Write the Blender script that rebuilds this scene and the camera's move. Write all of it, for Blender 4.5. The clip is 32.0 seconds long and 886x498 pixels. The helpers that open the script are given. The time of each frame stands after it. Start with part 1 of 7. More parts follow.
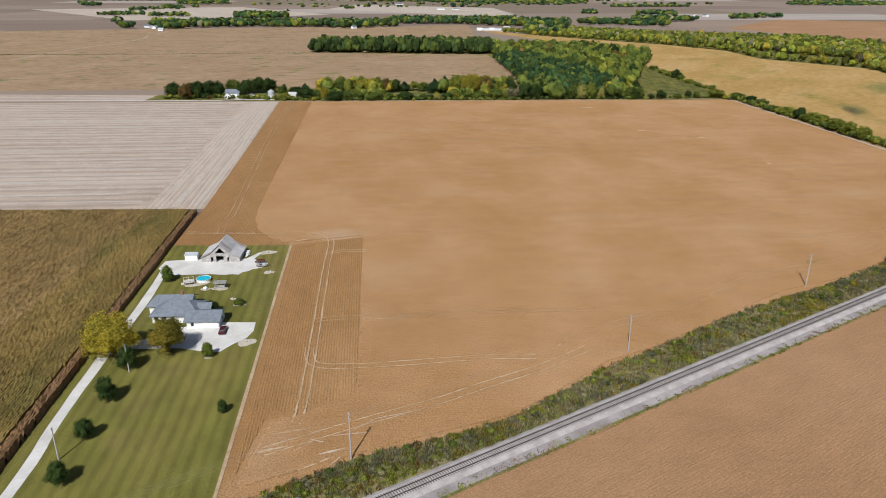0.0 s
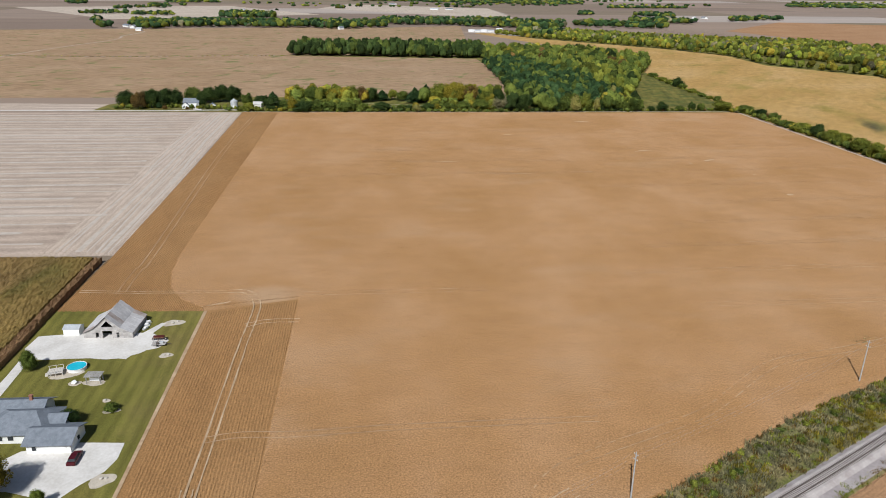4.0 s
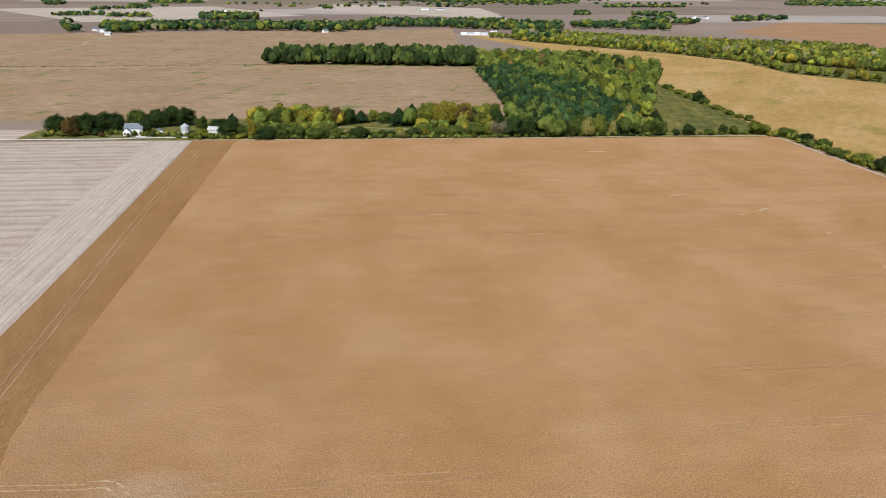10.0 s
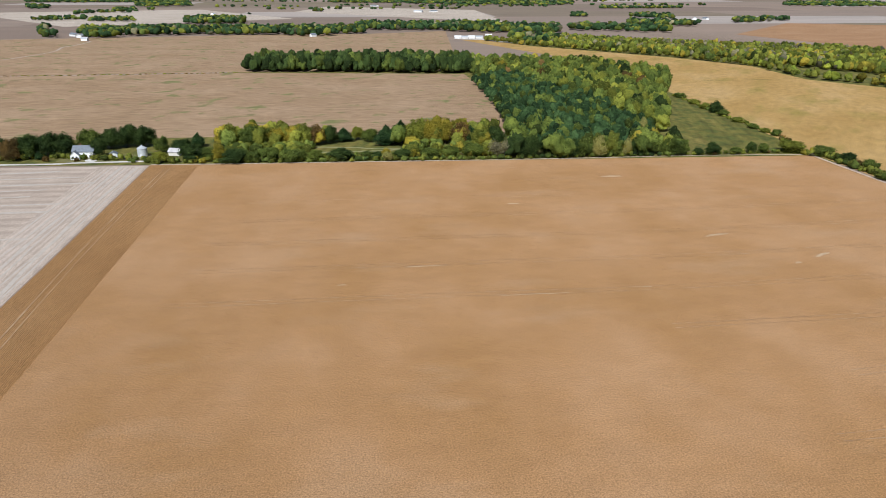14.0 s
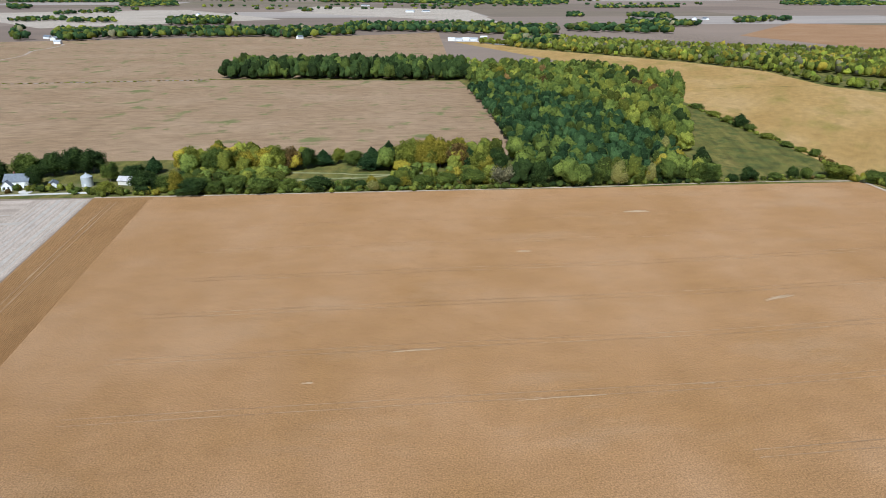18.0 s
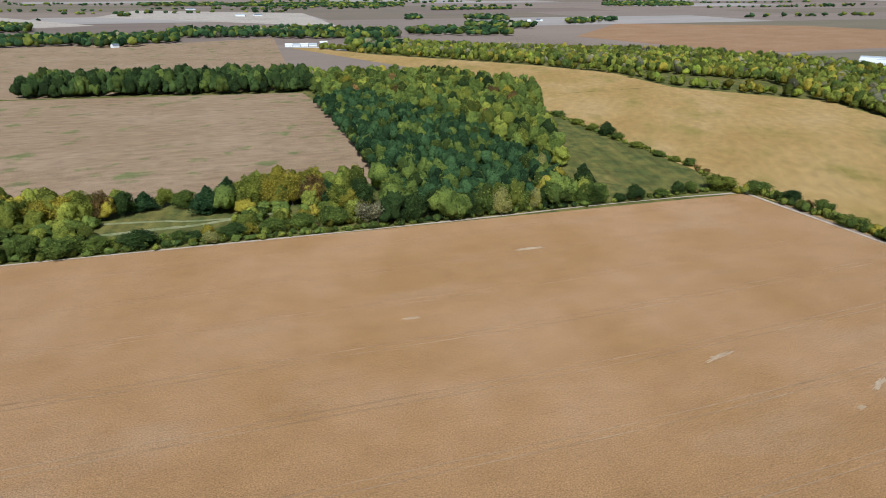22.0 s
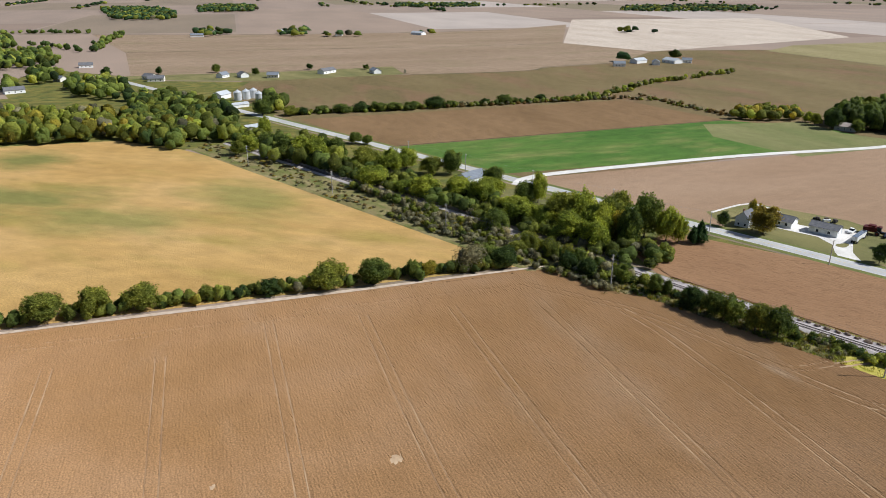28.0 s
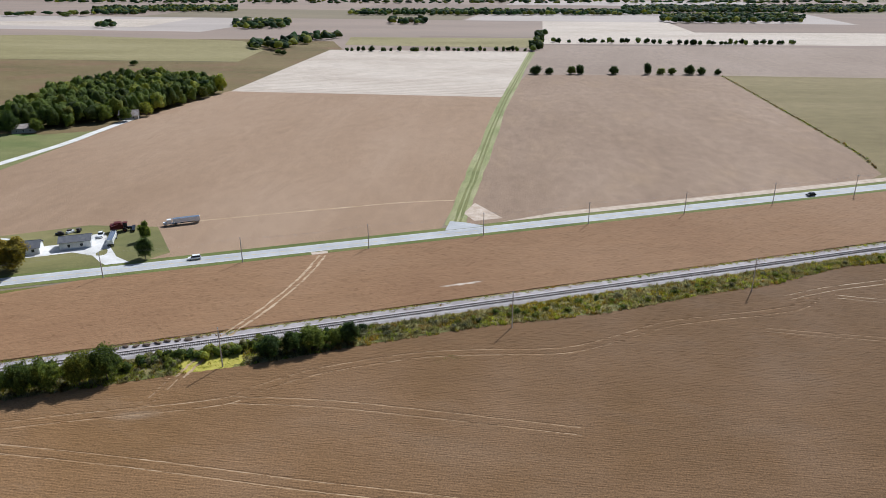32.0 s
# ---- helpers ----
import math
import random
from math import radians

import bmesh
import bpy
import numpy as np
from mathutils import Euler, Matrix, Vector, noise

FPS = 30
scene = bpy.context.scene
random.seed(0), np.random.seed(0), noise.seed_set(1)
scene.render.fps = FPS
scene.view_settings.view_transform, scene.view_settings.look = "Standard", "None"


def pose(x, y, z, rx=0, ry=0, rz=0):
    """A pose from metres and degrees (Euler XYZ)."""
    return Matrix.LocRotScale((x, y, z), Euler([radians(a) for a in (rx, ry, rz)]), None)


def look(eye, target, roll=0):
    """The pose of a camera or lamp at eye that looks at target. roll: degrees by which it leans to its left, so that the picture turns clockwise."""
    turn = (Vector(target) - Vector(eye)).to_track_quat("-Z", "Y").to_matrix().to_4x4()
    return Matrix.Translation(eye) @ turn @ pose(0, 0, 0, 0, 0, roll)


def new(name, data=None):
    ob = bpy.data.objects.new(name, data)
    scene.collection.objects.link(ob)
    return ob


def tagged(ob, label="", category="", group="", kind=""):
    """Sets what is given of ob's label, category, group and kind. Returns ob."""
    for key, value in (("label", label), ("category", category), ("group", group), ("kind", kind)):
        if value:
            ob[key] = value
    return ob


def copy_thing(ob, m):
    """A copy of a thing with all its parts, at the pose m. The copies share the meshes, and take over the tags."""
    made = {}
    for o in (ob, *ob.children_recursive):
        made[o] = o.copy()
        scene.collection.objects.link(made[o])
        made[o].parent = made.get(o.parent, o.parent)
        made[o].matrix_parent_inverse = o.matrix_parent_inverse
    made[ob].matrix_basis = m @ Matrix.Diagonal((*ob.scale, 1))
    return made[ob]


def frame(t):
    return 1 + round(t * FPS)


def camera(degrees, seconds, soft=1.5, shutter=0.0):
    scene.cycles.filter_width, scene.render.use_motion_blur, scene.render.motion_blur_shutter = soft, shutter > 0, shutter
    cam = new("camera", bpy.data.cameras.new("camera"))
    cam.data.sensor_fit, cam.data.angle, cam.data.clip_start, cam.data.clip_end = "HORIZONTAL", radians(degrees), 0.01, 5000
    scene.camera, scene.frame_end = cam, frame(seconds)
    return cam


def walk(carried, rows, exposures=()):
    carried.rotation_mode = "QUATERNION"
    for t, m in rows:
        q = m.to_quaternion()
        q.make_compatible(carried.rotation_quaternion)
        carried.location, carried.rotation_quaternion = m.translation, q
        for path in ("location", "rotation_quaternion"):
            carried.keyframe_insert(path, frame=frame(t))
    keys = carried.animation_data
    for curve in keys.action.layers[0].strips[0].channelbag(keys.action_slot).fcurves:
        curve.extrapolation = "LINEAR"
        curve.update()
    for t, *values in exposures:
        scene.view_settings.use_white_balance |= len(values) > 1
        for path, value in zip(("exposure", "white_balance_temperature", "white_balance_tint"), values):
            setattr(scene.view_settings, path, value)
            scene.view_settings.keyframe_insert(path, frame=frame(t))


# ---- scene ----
# eye in metres, heading clockwise from +y, tilt and lean in degrees
PATH = [
    (0, 0.0, 0.0, 98.0, 0.00, -20.80, 0.17), (0.5, 3.3, 7.4, 98.0, 0.05, -20.79, 0.21), (1, 6.4, 14.7, 98.0, 0.07, -20.78, 0.24),
    (1.5, 8.9, 22.1, 98.0, 0.14, -20.79, 0.27), (2, 10.7, 29.5, 98.2, 0.16, -20.80, 0.31), (2.5, 11.8, 37.2, 98.3, 0.19, -20.80, 0.36),
    (3, 12.5, 45.0, 98.4, 0.23, -20.81, 0.43), (3.5, 12.9, 52.8, 98.3, 0.31, -20.83, 0.50), (5.5, 13.9, 83.8, 98.1, 0.51, -20.80, 0.59),
    (6, 14.3, 91.3, 98.8, 0.55, -20.85, 0.57), (6.5, 14.7, 99.0, 99.4, 0.56, -20.88, 0.56), (7, 14.9, 106.9, 99.8, 0.64, -20.90, 0.54),
    (7.5, 15.1, 115.0, 100.0, 0.66, -20.91, 0.51), (8, 15.3, 123.0, 100.1, 0.70, -20.91, 0.47), (8.5, 15.5, 130.8, 100.1, 0.76, -20.91, 0.43),
    (9, 15.9, 138.6, 100.4, 0.82, -20.92, 0.40), (9.5, 16.2, 146.3, 100.7, 0.84, -20.94, 0.37), (10, 16.3, 154.1, 101.0, 0.93, -20.95, 0.35),
    (10.5, 16.6, 161.9, 101.0, 1.00, -20.95, 0.32), (11, 16.9, 169.7, 101.0, 1.02, -20.92, 0.28), (11.5, 17.0, 177.5, 100.8, 1.12, -20.89, 0.26),
    (12, 17.3, 185.2, 100.6, 1.15, -20.86, 0.24), (12.5, 17.7, 192.8, 100.5, 1.23, -20.84, 0.19), (13, 18.0, 200.5, 100.4, 1.23, -20.83, 0.13),
    (13.5, 18.2, 208.2, 100.4, 1.34, -20.83, 0.10), (14, 18.3, 215.8, 100.5, 1.35, -20.84, 0.08), (14.5, 18.3, 223.6, 100.8, 1.44, -20.85, 0.06),
    (16.5, 18.7, 255.8, 101.3, 1.70, -20.90, 0.01), (17, 18.9, 263.9, 101.2, 1.75, -20.91, 0.02), (17.5, 18.9, 271.8, 101.2, 1.85, -20.91, 0.03),
    (18, 18.9, 279.7, 101.1, 1.93, -20.91, 0.04), (18.5, 18.8, 287.6, 101.0, 2.02, -20.91, 0.03), (19, 18.8, 295.5, 100.7, 2.02, -20.89, 0.02),
    (19.5, 18.7, 303.4, 100.3, 2.09, -20.84, -0.01), (20, 18.6, 311.4, 100.1, 2.16, -20.80, -0.01), (20.5, 18.3, 318.8, 100.3, 2.97, -20.77, 0.01),
    (21, 17.7, 325.6, 100.7, 4.92, -20.76, 0.04), (21.5, 17.7, 333.0, 100.9, 9.64, -20.75, 0.07), (22, 18.3, 341.1, 100.9, 14.69, -20.74, 0.08),
    (22.5, 19.3, 349.1, 100.8, 19.67, -20.75, 0.08), (23, 20.6, 356.7, 100.8, 24.55, -20.77, 0.04), (23.5, 22.3, 364.1, 100.9, 29.42, -20.81, -0.03),
    (24, 24.3, 371.4, 101.0, 34.36, -20.85, -0.08), (24.5, 26.4, 378.7, 101.0, 40.44, -20.89, -0.10), (26.5, 43.1, 404.6, 99.2, 71.95, -20.74, 0.13),
    (27, 49.1, 408.2, 98.6, 81.69, -20.79, 0.22), (27.5, 55.0, 411.6, 98.7, 91.66, -20.85, 0.25), (28, 60.6, 414.4, 99.2, 101.80, -20.93, 0.22),
    (28.5, 66.5, 416.1, 99.8, 112.03, -21.03, 0.20), (29, 72.4, 417.0, 100.2, 122.26, -21.14, 0.19), (29.5, 78.3, 416.7, 100.6, 132.56, -21.25, 0.16),
    (30, 84.1, 414.8, 100.5, 142.88, -21.32, 0.11), (30.5, 89.2, 412.2, 100.2, 153.17, -21.36, 0.05), (31, 92.8, 410.6, 100.1, 157.31, -21.38, 0.03),
    (31.5, 94.5, 409.9, 99.9, 161.02, -21.42, -0.01), (32, 95.1, 409.3, 99.7, 164.61, -21.48, -0.08),
]

def aim(x, y, z, heading, tilt, lean):
    h, p = radians(heading), radians(tilt)
    way = Vector((math.sin(h) * math.cos(p), math.cos(h) * math.cos(p), math.sin(p)))
    eye = Vector((x, y, z))
    return look(eye, eye + way, lean)


cam = camera(64.4, 32.0, soft=0.9)
walk(cam, [(r[0], aim(*r[1:])) for r in PATH], exposures=[(0, -0.16, 5850, 10), (13, -0.06, 5700, 10), (20, -0.02, 5200, 6), (23, -0.22, 5400, 7), (24.5, -0.3, 5700, 9), (28, 0.17, 5800, 10), (30, 0.22, 5620, 10), (32, 0.13, 5480, 10)])

# ---- sky and sun ----
SUN_TO = Vector((-0.19, -0.69, 0.70))
world = bpy.data.worlds.new("sky")
scene.world = world
world.use_nodes = True
wn = world.node_tree
sky = wn.nodes.new("ShaderNodeTexSky")
sky.sky_type = "NISHITA"
sky.sun_disc = False
sky.sun_elevation = math.asin(0.70)
sky.sun_rotation = math.atan2(SUN_TO.x, SUN_TO.y)
sky.dust_density = 2.0
bg = wn.nodes["Background"]
wn.links.new(sky.outputs[0], bg.inputs[0])
bg.inputs[1].default_value = 0.055
sun = new("sun", bpy.data.lights.new("sun", "SUN"))
sun.data.energy = 5.0
sun.data.angle = radians(0.5)
sun.data.color = (1.0, 0.95, 0.86)
sun.matrix_world = look(SUN_TO * 300, (0, 0, 0))


# ---- materials ----
class Nodes:
    def __init__(self, name):
        self.mat = bpy.data.materials.new(name)
        self.mat.use_nodes = True
        self.t = self.mat.node_tree
        self.b = self.t.nodes["Principled BSDF"]
        self.b.inputs["Specular IOR Level"].default_value = 0.2

    def n(self, kind, **kw):
        node = self.t.nodes.new("ShaderNode" + kind)
        for key, value in kw.items():
            if key in node.inputs:
                node.inputs[key].default_value = value
        return node

    def link(self, a, b):
        self.t.links.new(a, b)

    def pos(self, turn=0.0, scale=(1, 1, 1), local=False):
        src = self.n("TexCoord").outputs["Object"] if local else self.n("NewGeometry").outputs["Position"]
        m = self.n("Mapping")
        m.vector_type = "TEXTURE"
        m.inputs["Rotation"].default_value = (0, 0, radians(turn))
        m.inputs["Scale"].default_value = tuple(1 / v for v in scale)
        self.link(src, m.inputs["Vector"])
        return m.outputs[0]

    def noise(self, at, scale, detail=3.0, rough=0.55):
        node = self.n("TexNoise", Scale=scale, Detail=detail, Roughness=rough)
        self.link(at, node.inputs["Vector"])
        return node.outputs["Fac"]

    def ramp(self, fac, stops, hard=False):
        node = self.n("ValToRGB")
        r = node.color_ramp
        if hard:
            r.interpolation = "CONSTANT"
        while len(r.elements) < len(stops):
            r.elements.new(0.5)
        for e, (p, c) in zip(r.elements, stops):
            e.position = p
            e.color = (*c, 1) if len(c) == 3 else c
        self.link(fac, node.inputs[0])
        return node.outputs[0]

    def mix(self, fac, a, b, blend="MIX"):
        node = self.n("MixRGB")
        node.blend_type = blend
        for sock, v in zip(node.inputs, (fac, a, b)):
            if isinstance(v, (int, float)):
                sock.default_value = v
            elif isinstance(v, tuple):
                sock.default_value = (*v, 1)
            else:
                self.link(v, sock)
        return node.outputs[0]

    def math(self, op, a, b=0.0):
        node = self.n("Math")
        node.operation = op
        for sock, v in zip(node.inputs, (a, b)):
            if isinstance(v, (int, float)):
                sock.default_value = v
            else:
                self.link(v, sock)
        return node.outputs[0]

    def wave(self, at, period, distort=0.0):
        node = self.n("TexWave", Scale=0.31416 / period * 2.0 / 2.0, Distortion=distort)
        node.inputs["Detail Scale"].default_value = 0.5
        node.bands_direction = "Y"
        self.link(at, node.inputs["Vector"])
        return node.outputs["Fac"]

    def bump(self, height, strength, distance):
        node = self.n("Bump", Strength=strength, Distance=distance)
        self.link(height, node.inputs["Height"])
        self.link(node.outputs[0], self.b.inputs["Normal"])

    def done(self, color, rough=0.9):
        if isinstance(color, tuple):
            self.b.inputs["Base Color"].default_value = (*color, 1)
        else:
            self.link(color, self.b.inputs["Base Color"])
        self.b.inputs["Roughness"].default_value = rough
        return self.mat


def shade(c, k):
    return tuple(v * k for v in c)


def crop(name, low, mid, high, turn=0.0, period=0.76, rows=0.3, patch=70.0, relief=0.5, accent=None, accent_at=(0.6, 0.72), stretch=0.4, fine=1.6, mottle=0.3, grain=0.55, accent_size=None, back=0.0, blots=()):
    """A field: wide patches, medium mottling, fine stalks and drilled rows that run along the given turn."""
    g = Nodes(name)
    at = g.pos(turn)
    wide = g.noise(g.pos(turn, (stretch / patch, 1 / patch, 1)), 1.0, 4.0)
    medium = g.noise(g.pos(turn, (0.5, 1, 1)), 0.16, 3.0)
    small = g.noise(at, fine, 3.0, 0.65)
    col = g.ramp(wide, [(0.32, low), (0.5, mid), (0.68, high)])
    if accent:
        spots = g.noise(g.pos(turn, (0.6 / patch, 1.4 / patch, 1) if not accent_size else (1 / accent_size, 1 / accent_size, 1)), 1.7 if not accent_size else 1.0, 4.0)
        col = g.mix(g.ramp(spots, [(accent_at[0], (0, 0, 0)), (accent_at[1], (1, 1, 1))]), col, accent)
    for x, y, rx, ry, angle, tint in blots:
        m = g.n("Mapping")
        m.vector_type = "TEXTURE"
        m.inputs["Location"].default_value = (x, y, 0)
        m.inputs["Rotation"].default_value = (0, 0, radians(angle))
        m.inputs["Scale"].default_value = (rx, ry, 1)
        g.link(g.n("NewGeometry").outputs["Position"], m.inputs["Vector"])
        size = g.n("VectorMath")
        size.operation = "LENGTH"
        g.link(m.outputs[0], size.inputs[0])
        edge = g.math("ADD", size.outputs["Value"], g.math("MULTIPLY", g.math("SUBTRACT", g.noise(g.pos(turn, (0.4, 1, 1)), 0.07, 4.0), 0.5), 1.3))
        col = g.mix(g.ramp(edge, [(0.25, (0.8, 0.8, 0.8)), (0.95, (0, 0, 0))]), col, tint)
    col = g.mix(mottle, col, g.ramp(medium, [(0.3, (0.35, 0.33, 0.3)), (0.7, (0.72, 0.7, 0.66))]), "OVERLAY")
    col = g.mix(grain, col, g.ramp(small, [(0.3, (0.18, 0.17, 0.15)), (0.72, (0.85, 0.84, 0.8))]), "OVERLAY")
    lines = g.wave(at, period, 0.6)
    col = g.mix(rows, col, g.ramp(lines, [(0.1, (0.3, 0.3, 0.3)), (0.7, (0.62, 0.62, 0.62))]), "OVERLAY")
    g.bump(g.math("ADD", small, g.math("MULTIPLY", lines, rows)), relief, 0.5)
    g.b.inputs["Diffuse Roughness"].default_value = back
    return g.done(col, 0.95)


def plain(name, a, b, scale=1.0, rough=0.8, relief=0.2, local=True, metal=0.0, fine=8.0):
    g = Nodes(name)
    at = g.pos(local=local)
    big = g.noise(at, scale, 4.0)
    tiny = g.noise(at, scale * fine, 2.0)
    col = g.mix(g.ramp(big, [(0.35, (0, 0, 0)), (0.65, (1, 1, 1))]), a, b)
    col = g.mix(0.25, col, g.ramp(tiny, [(0.3, (0.3, 0.3, 0.3)), (0.7, (0.7, 0.7, 0.7))]), "OVERLAY")
    if relief:
        g.bump(tiny, relief, 0.05)
    g.b.inputs["Metallic"].default_value = metal
    return g.done(col, rough)


def leaf(name, a, b, c):
    """Foliage that varies from clump to clump and from tree to tree."""
    g = Nodes(name)
    isle = g.n("NewGeometry").outputs["Random Per Island"]
    who = g.n("ObjectInfo").outputs["Random"]
    col = g.ramp(isle, [(0.0, shade(a, 0.5)), (0.5, b), (1.0, shade(c, 1.2))])
    col = g.mix(0.6, col, g.ramp(who, [(0.0, (0.36, 0.38, 0.36)), (1.0, (0.66, 0.63, 0.55))]), "OVERLAY")
    at = g.pos()
    col = g.mix(0.6, col, g.ramp(g.noise(at, 1.1, 4.0, 0.75), [(0.32, (0.12, 0.13, 0.12)), (0.68, (0.86, 0.85, 0.76))]), "OVERLAY")
    col = g.mix(0.65, col, g.ramp(g.noise(at, 0.13, 1.0), [(0.3, (0.28, 0.32, 0.3)), (0.7, (0.76, 0.7, 0.56))]), "OVERLAY")
    g.bump(g.noise(at, 0.75, 4.0, 0.7), 1.0, 1.6)
    g.b.inputs["Diffuse Roughness"].default_value = 0.6
    g.done(col, 0.75)
    thin = g.n("BsdfTranslucent")
    g.link(g.mix(1.0, col, (1.0, 0.95, 0.6), "MULTIPLY"), thin.inputs["Color"])
    both = g.n("MixShader")
    both.inputs[0].default_value = 0.5
    g.link(g.b.outputs[0], both.inputs[1])
    g.link(thin.outputs[0], both.inputs[2])
    g.link(both.outputs[0], g.t.nodes["Material Output"].inputs["Surface"])
    return g.mat


BEAN = crop("ripe_beans", (0.265, 0.149, 0.062), (0.293, 0.169, 0.078), (0.320, 0.193, 0.099), 5.3, 0.76, 0.03, 48.0, relief=0.08, accent=(0.314, 0.202, 0.114), accent_at=(0.56, 0.86), stretch=1.4, fine=2.4, mottle=0.15, grain=0.6, back=0.75, blots=((-43.3, 273.1, 13, 10, 0, (0.345, 0.235, 0.145)), (205, 291, 9, 3, 25, (0.40, 0.29, 0.19))))
BEAN_DARK = crop("ripe_beans_dark", (0.255, 0.139, 0.055), (0.282, 0.159, 0.066), (0.312, 0.182, 0.082), 96.0, 0.76, 0.1, 40.0, relief=0.08, fine=2.4, mottle=0.2, grain=0.45, back=0.4)
BEAN_EAST = crop("ripe_beans_roadside", (0.280, 0.158, 0.081), (0.304, 0.177, 0.092), (0.330, 0.199, 0.110), 32.6, 0.76, 0.06, 60.0, relief=0.08, fine=2.4, stretch=0.7, mottle=0.16, grain=0.4, back=0.3)
STUBBLE = crop("pale_stubble", (0.405, 0.325, 0.27), (0.445, 0.365, 0.306), (0.48, 0.4, 0.344), 4.0, 9.0, 0.3, 40.0, relief=0.2, stretch=0.15)
STUBBLE_EDGE = crop("stubble_headland", (0.42, 0.34, 0.283), (0.458, 0.377, 0.316), (0.492, 0.41, 0.354), 96.0, 2.6, 0.22, 30.0, relief=0.2, stretch=0.08)
SOUTH_GREY = crop("grey_brown_beans_south", (0.242, 0.168, 0.116), (0.27, 0.191, 0.135), (0.30, 0.216, 0.155), 100.0, 0.76, 0.06, 60.0, accent=(0.285, 0.20, 0.135), accent_at=(0.5, 0.7), stretch=0.3, fine=3.2, mottle=0.3)
STUBBLE_S = crop("pale_stubble_south", (0.43, 0.36, 0.30), (0.48, 0.41, 0.345), (0.52, 0.45, 0.385), 4.0, 9.0, 0.25, 60.0, relief=0.2)
CORN = crop("ripening_corn", (0.158, 0.112, 0.033), (0.198, 0.138, 0.043), (0.242, 0.168, 0.057), 95.0, 0.76, 0.2, 45.0, accent=(0.128, 0.108, 0.03), accent_at=(0.5, 0.66), relief=0.2, mottle=0.5)
CORN_RIPE = crop("ripe_corn", (0.215, 0.146, 0.054), (0.252, 0.17, 0.067), (0.288, 0.197, 0.082), 95.0, 0.76, 0.2, 45.0, accent=(0.165, 0.125, 0.04), accent_at=(0.5, 0.7), relief=0.2, mottle=0.5)
CORN_DRY = crop("dry_corn_edge", (0.15, 0.088, 0.042), (0.185, 0.11, 0.054), (0.22, 0.135, 0.068), 95.0, 0.76, 0.3, 20.0, relief=0.2, mottle=0.5)
TAN = crop("tan_corn_field", (0.305, 0.206, 0.123), (0.336, 0.231, 0.143), (0.366, 0.257, 0.164), 3.0, 2.4, 0.16, 60.0, accent=(0.19, 0.19, 0.075), accent_at=(0.58, 0.67), stretch=0.8, mottle=0.5, accent_size=24.0)
GOLD = crop("golden_beans", (0.388, 0.243, 0.080), (0.438, 0.282, 0.101), (0.472, 0.315, 0.133), 60.0, 0.76, 0.08, 60.0, accent=(0.30, 0.225, 0.06), accent_at=(0.52, 0.74), stretch=0.55, mottle=0.36, grain=0.35, blots=((505, 570, 38, 28, 60, (0.125, 0.15, 0.038)), (425, 560, 90, 32, 70, (0.14, 0.162, 0.042)), (380, 500, 60, 26, 70, (0.20, 0.195, 0.055)), (440, 715, 60, 26, 60, (0.20, 0.195, 0.058)), (338, 580, 44, 13, 72, (0.14, 0.14, 0.042)), (334, 580, 26, 8, 72, (0.075, 0.064, 0.04)), (400, 440, 60, 30, 35, (0.22, 0.205, 0.06))))
SOUTH = crop("brown_field_south", (0.282, 0.188, 0.12), (0.312, 0.212, 0.139), (0.34, 0.237, 0.16), 100.0, 0.76, 0.06, 70.0, stretch=0.3, fine=3.2, mottle=0.2)
OLIVE_PALE = crop("pale_olive_field", (0.215, 0.185, 0.085), (0.25, 0.215, 0.105), (0.28, 0.24, 0.125), 10.0, 0.76, 0.1, 60.0, stretch=0.2)
OLIVE_DULL = crop("dull_olive_field", (0.165, 0.132, 0.06), (0.195, 0.156, 0.074), (0.225, 0.18, 0.09), 10.0, 0.76, 0.1, 60.0, stretch=0.2)
LANE_GRASS = crop("dry_lane_grass", (0.20, 0.22, 0.09), (0.27, 0.27, 0.13), (0.34, 0.32, 0.18), 96.0, 3.0, 0.1, 12.0, stretch=0.3)
HAY_PALE = crop("pale_hay", (0.14, 0.158, 0.055), (0.175, 0.178, 0.07), (0.205, 0.198, 0.086), 10.0, 0.76, 0.1, 40.0)
GREYBROWN = crop("grey_brown_field", (0.25, 0.19, 0.15), (0.28, 0.215, 0.17), (0.31, 0.24, 0.195), 100.0, 0.76, 0.2, 120.0)
UMBER = crop("dark_brown_beans", (0.162, 0.1, 0.046), (0.19, 0.118, 0.057), (0.218, 0.137, 0.069), 10.0, 0.76, 0.2, 50.0, stretch=0.3)
OLIVE = crop("olive_field", (0.135, 0.105, 0.046), (0.16, 0.122, 0.055), (0.187, 0.142, 0.068), 10.0, 0.76, 0.2, 80.0, accent=(0.185, 0.115, 0.064), accent_at=(0.5, 0.7), stretch=0.4)
GREEN = crop("green_hay", (0.055, 0.122, 0.018), (0.07, 0.142, 0.023), (0.105, 0.165, 0.034), 100.0, 0.76, 0.1, 45.0, accent=(0.18, 0.20, 0.062), accent_at=(0.5, 0.72), stretch=0.3, mottle=0.5)
MEADOW = crop("rough_meadow", (0.118, 0.115, 0.028), (0.155, 0.145, 0.036), (0.205, 0.172, 0.05), 80.0, 6.0, 0.2, 18.0, relief=0.5, accent=(0.088, 0.102, 0.026), accent_at=(0.46, 0.62), stretch=0.3, mottle=0.7, accent_size=11.0)
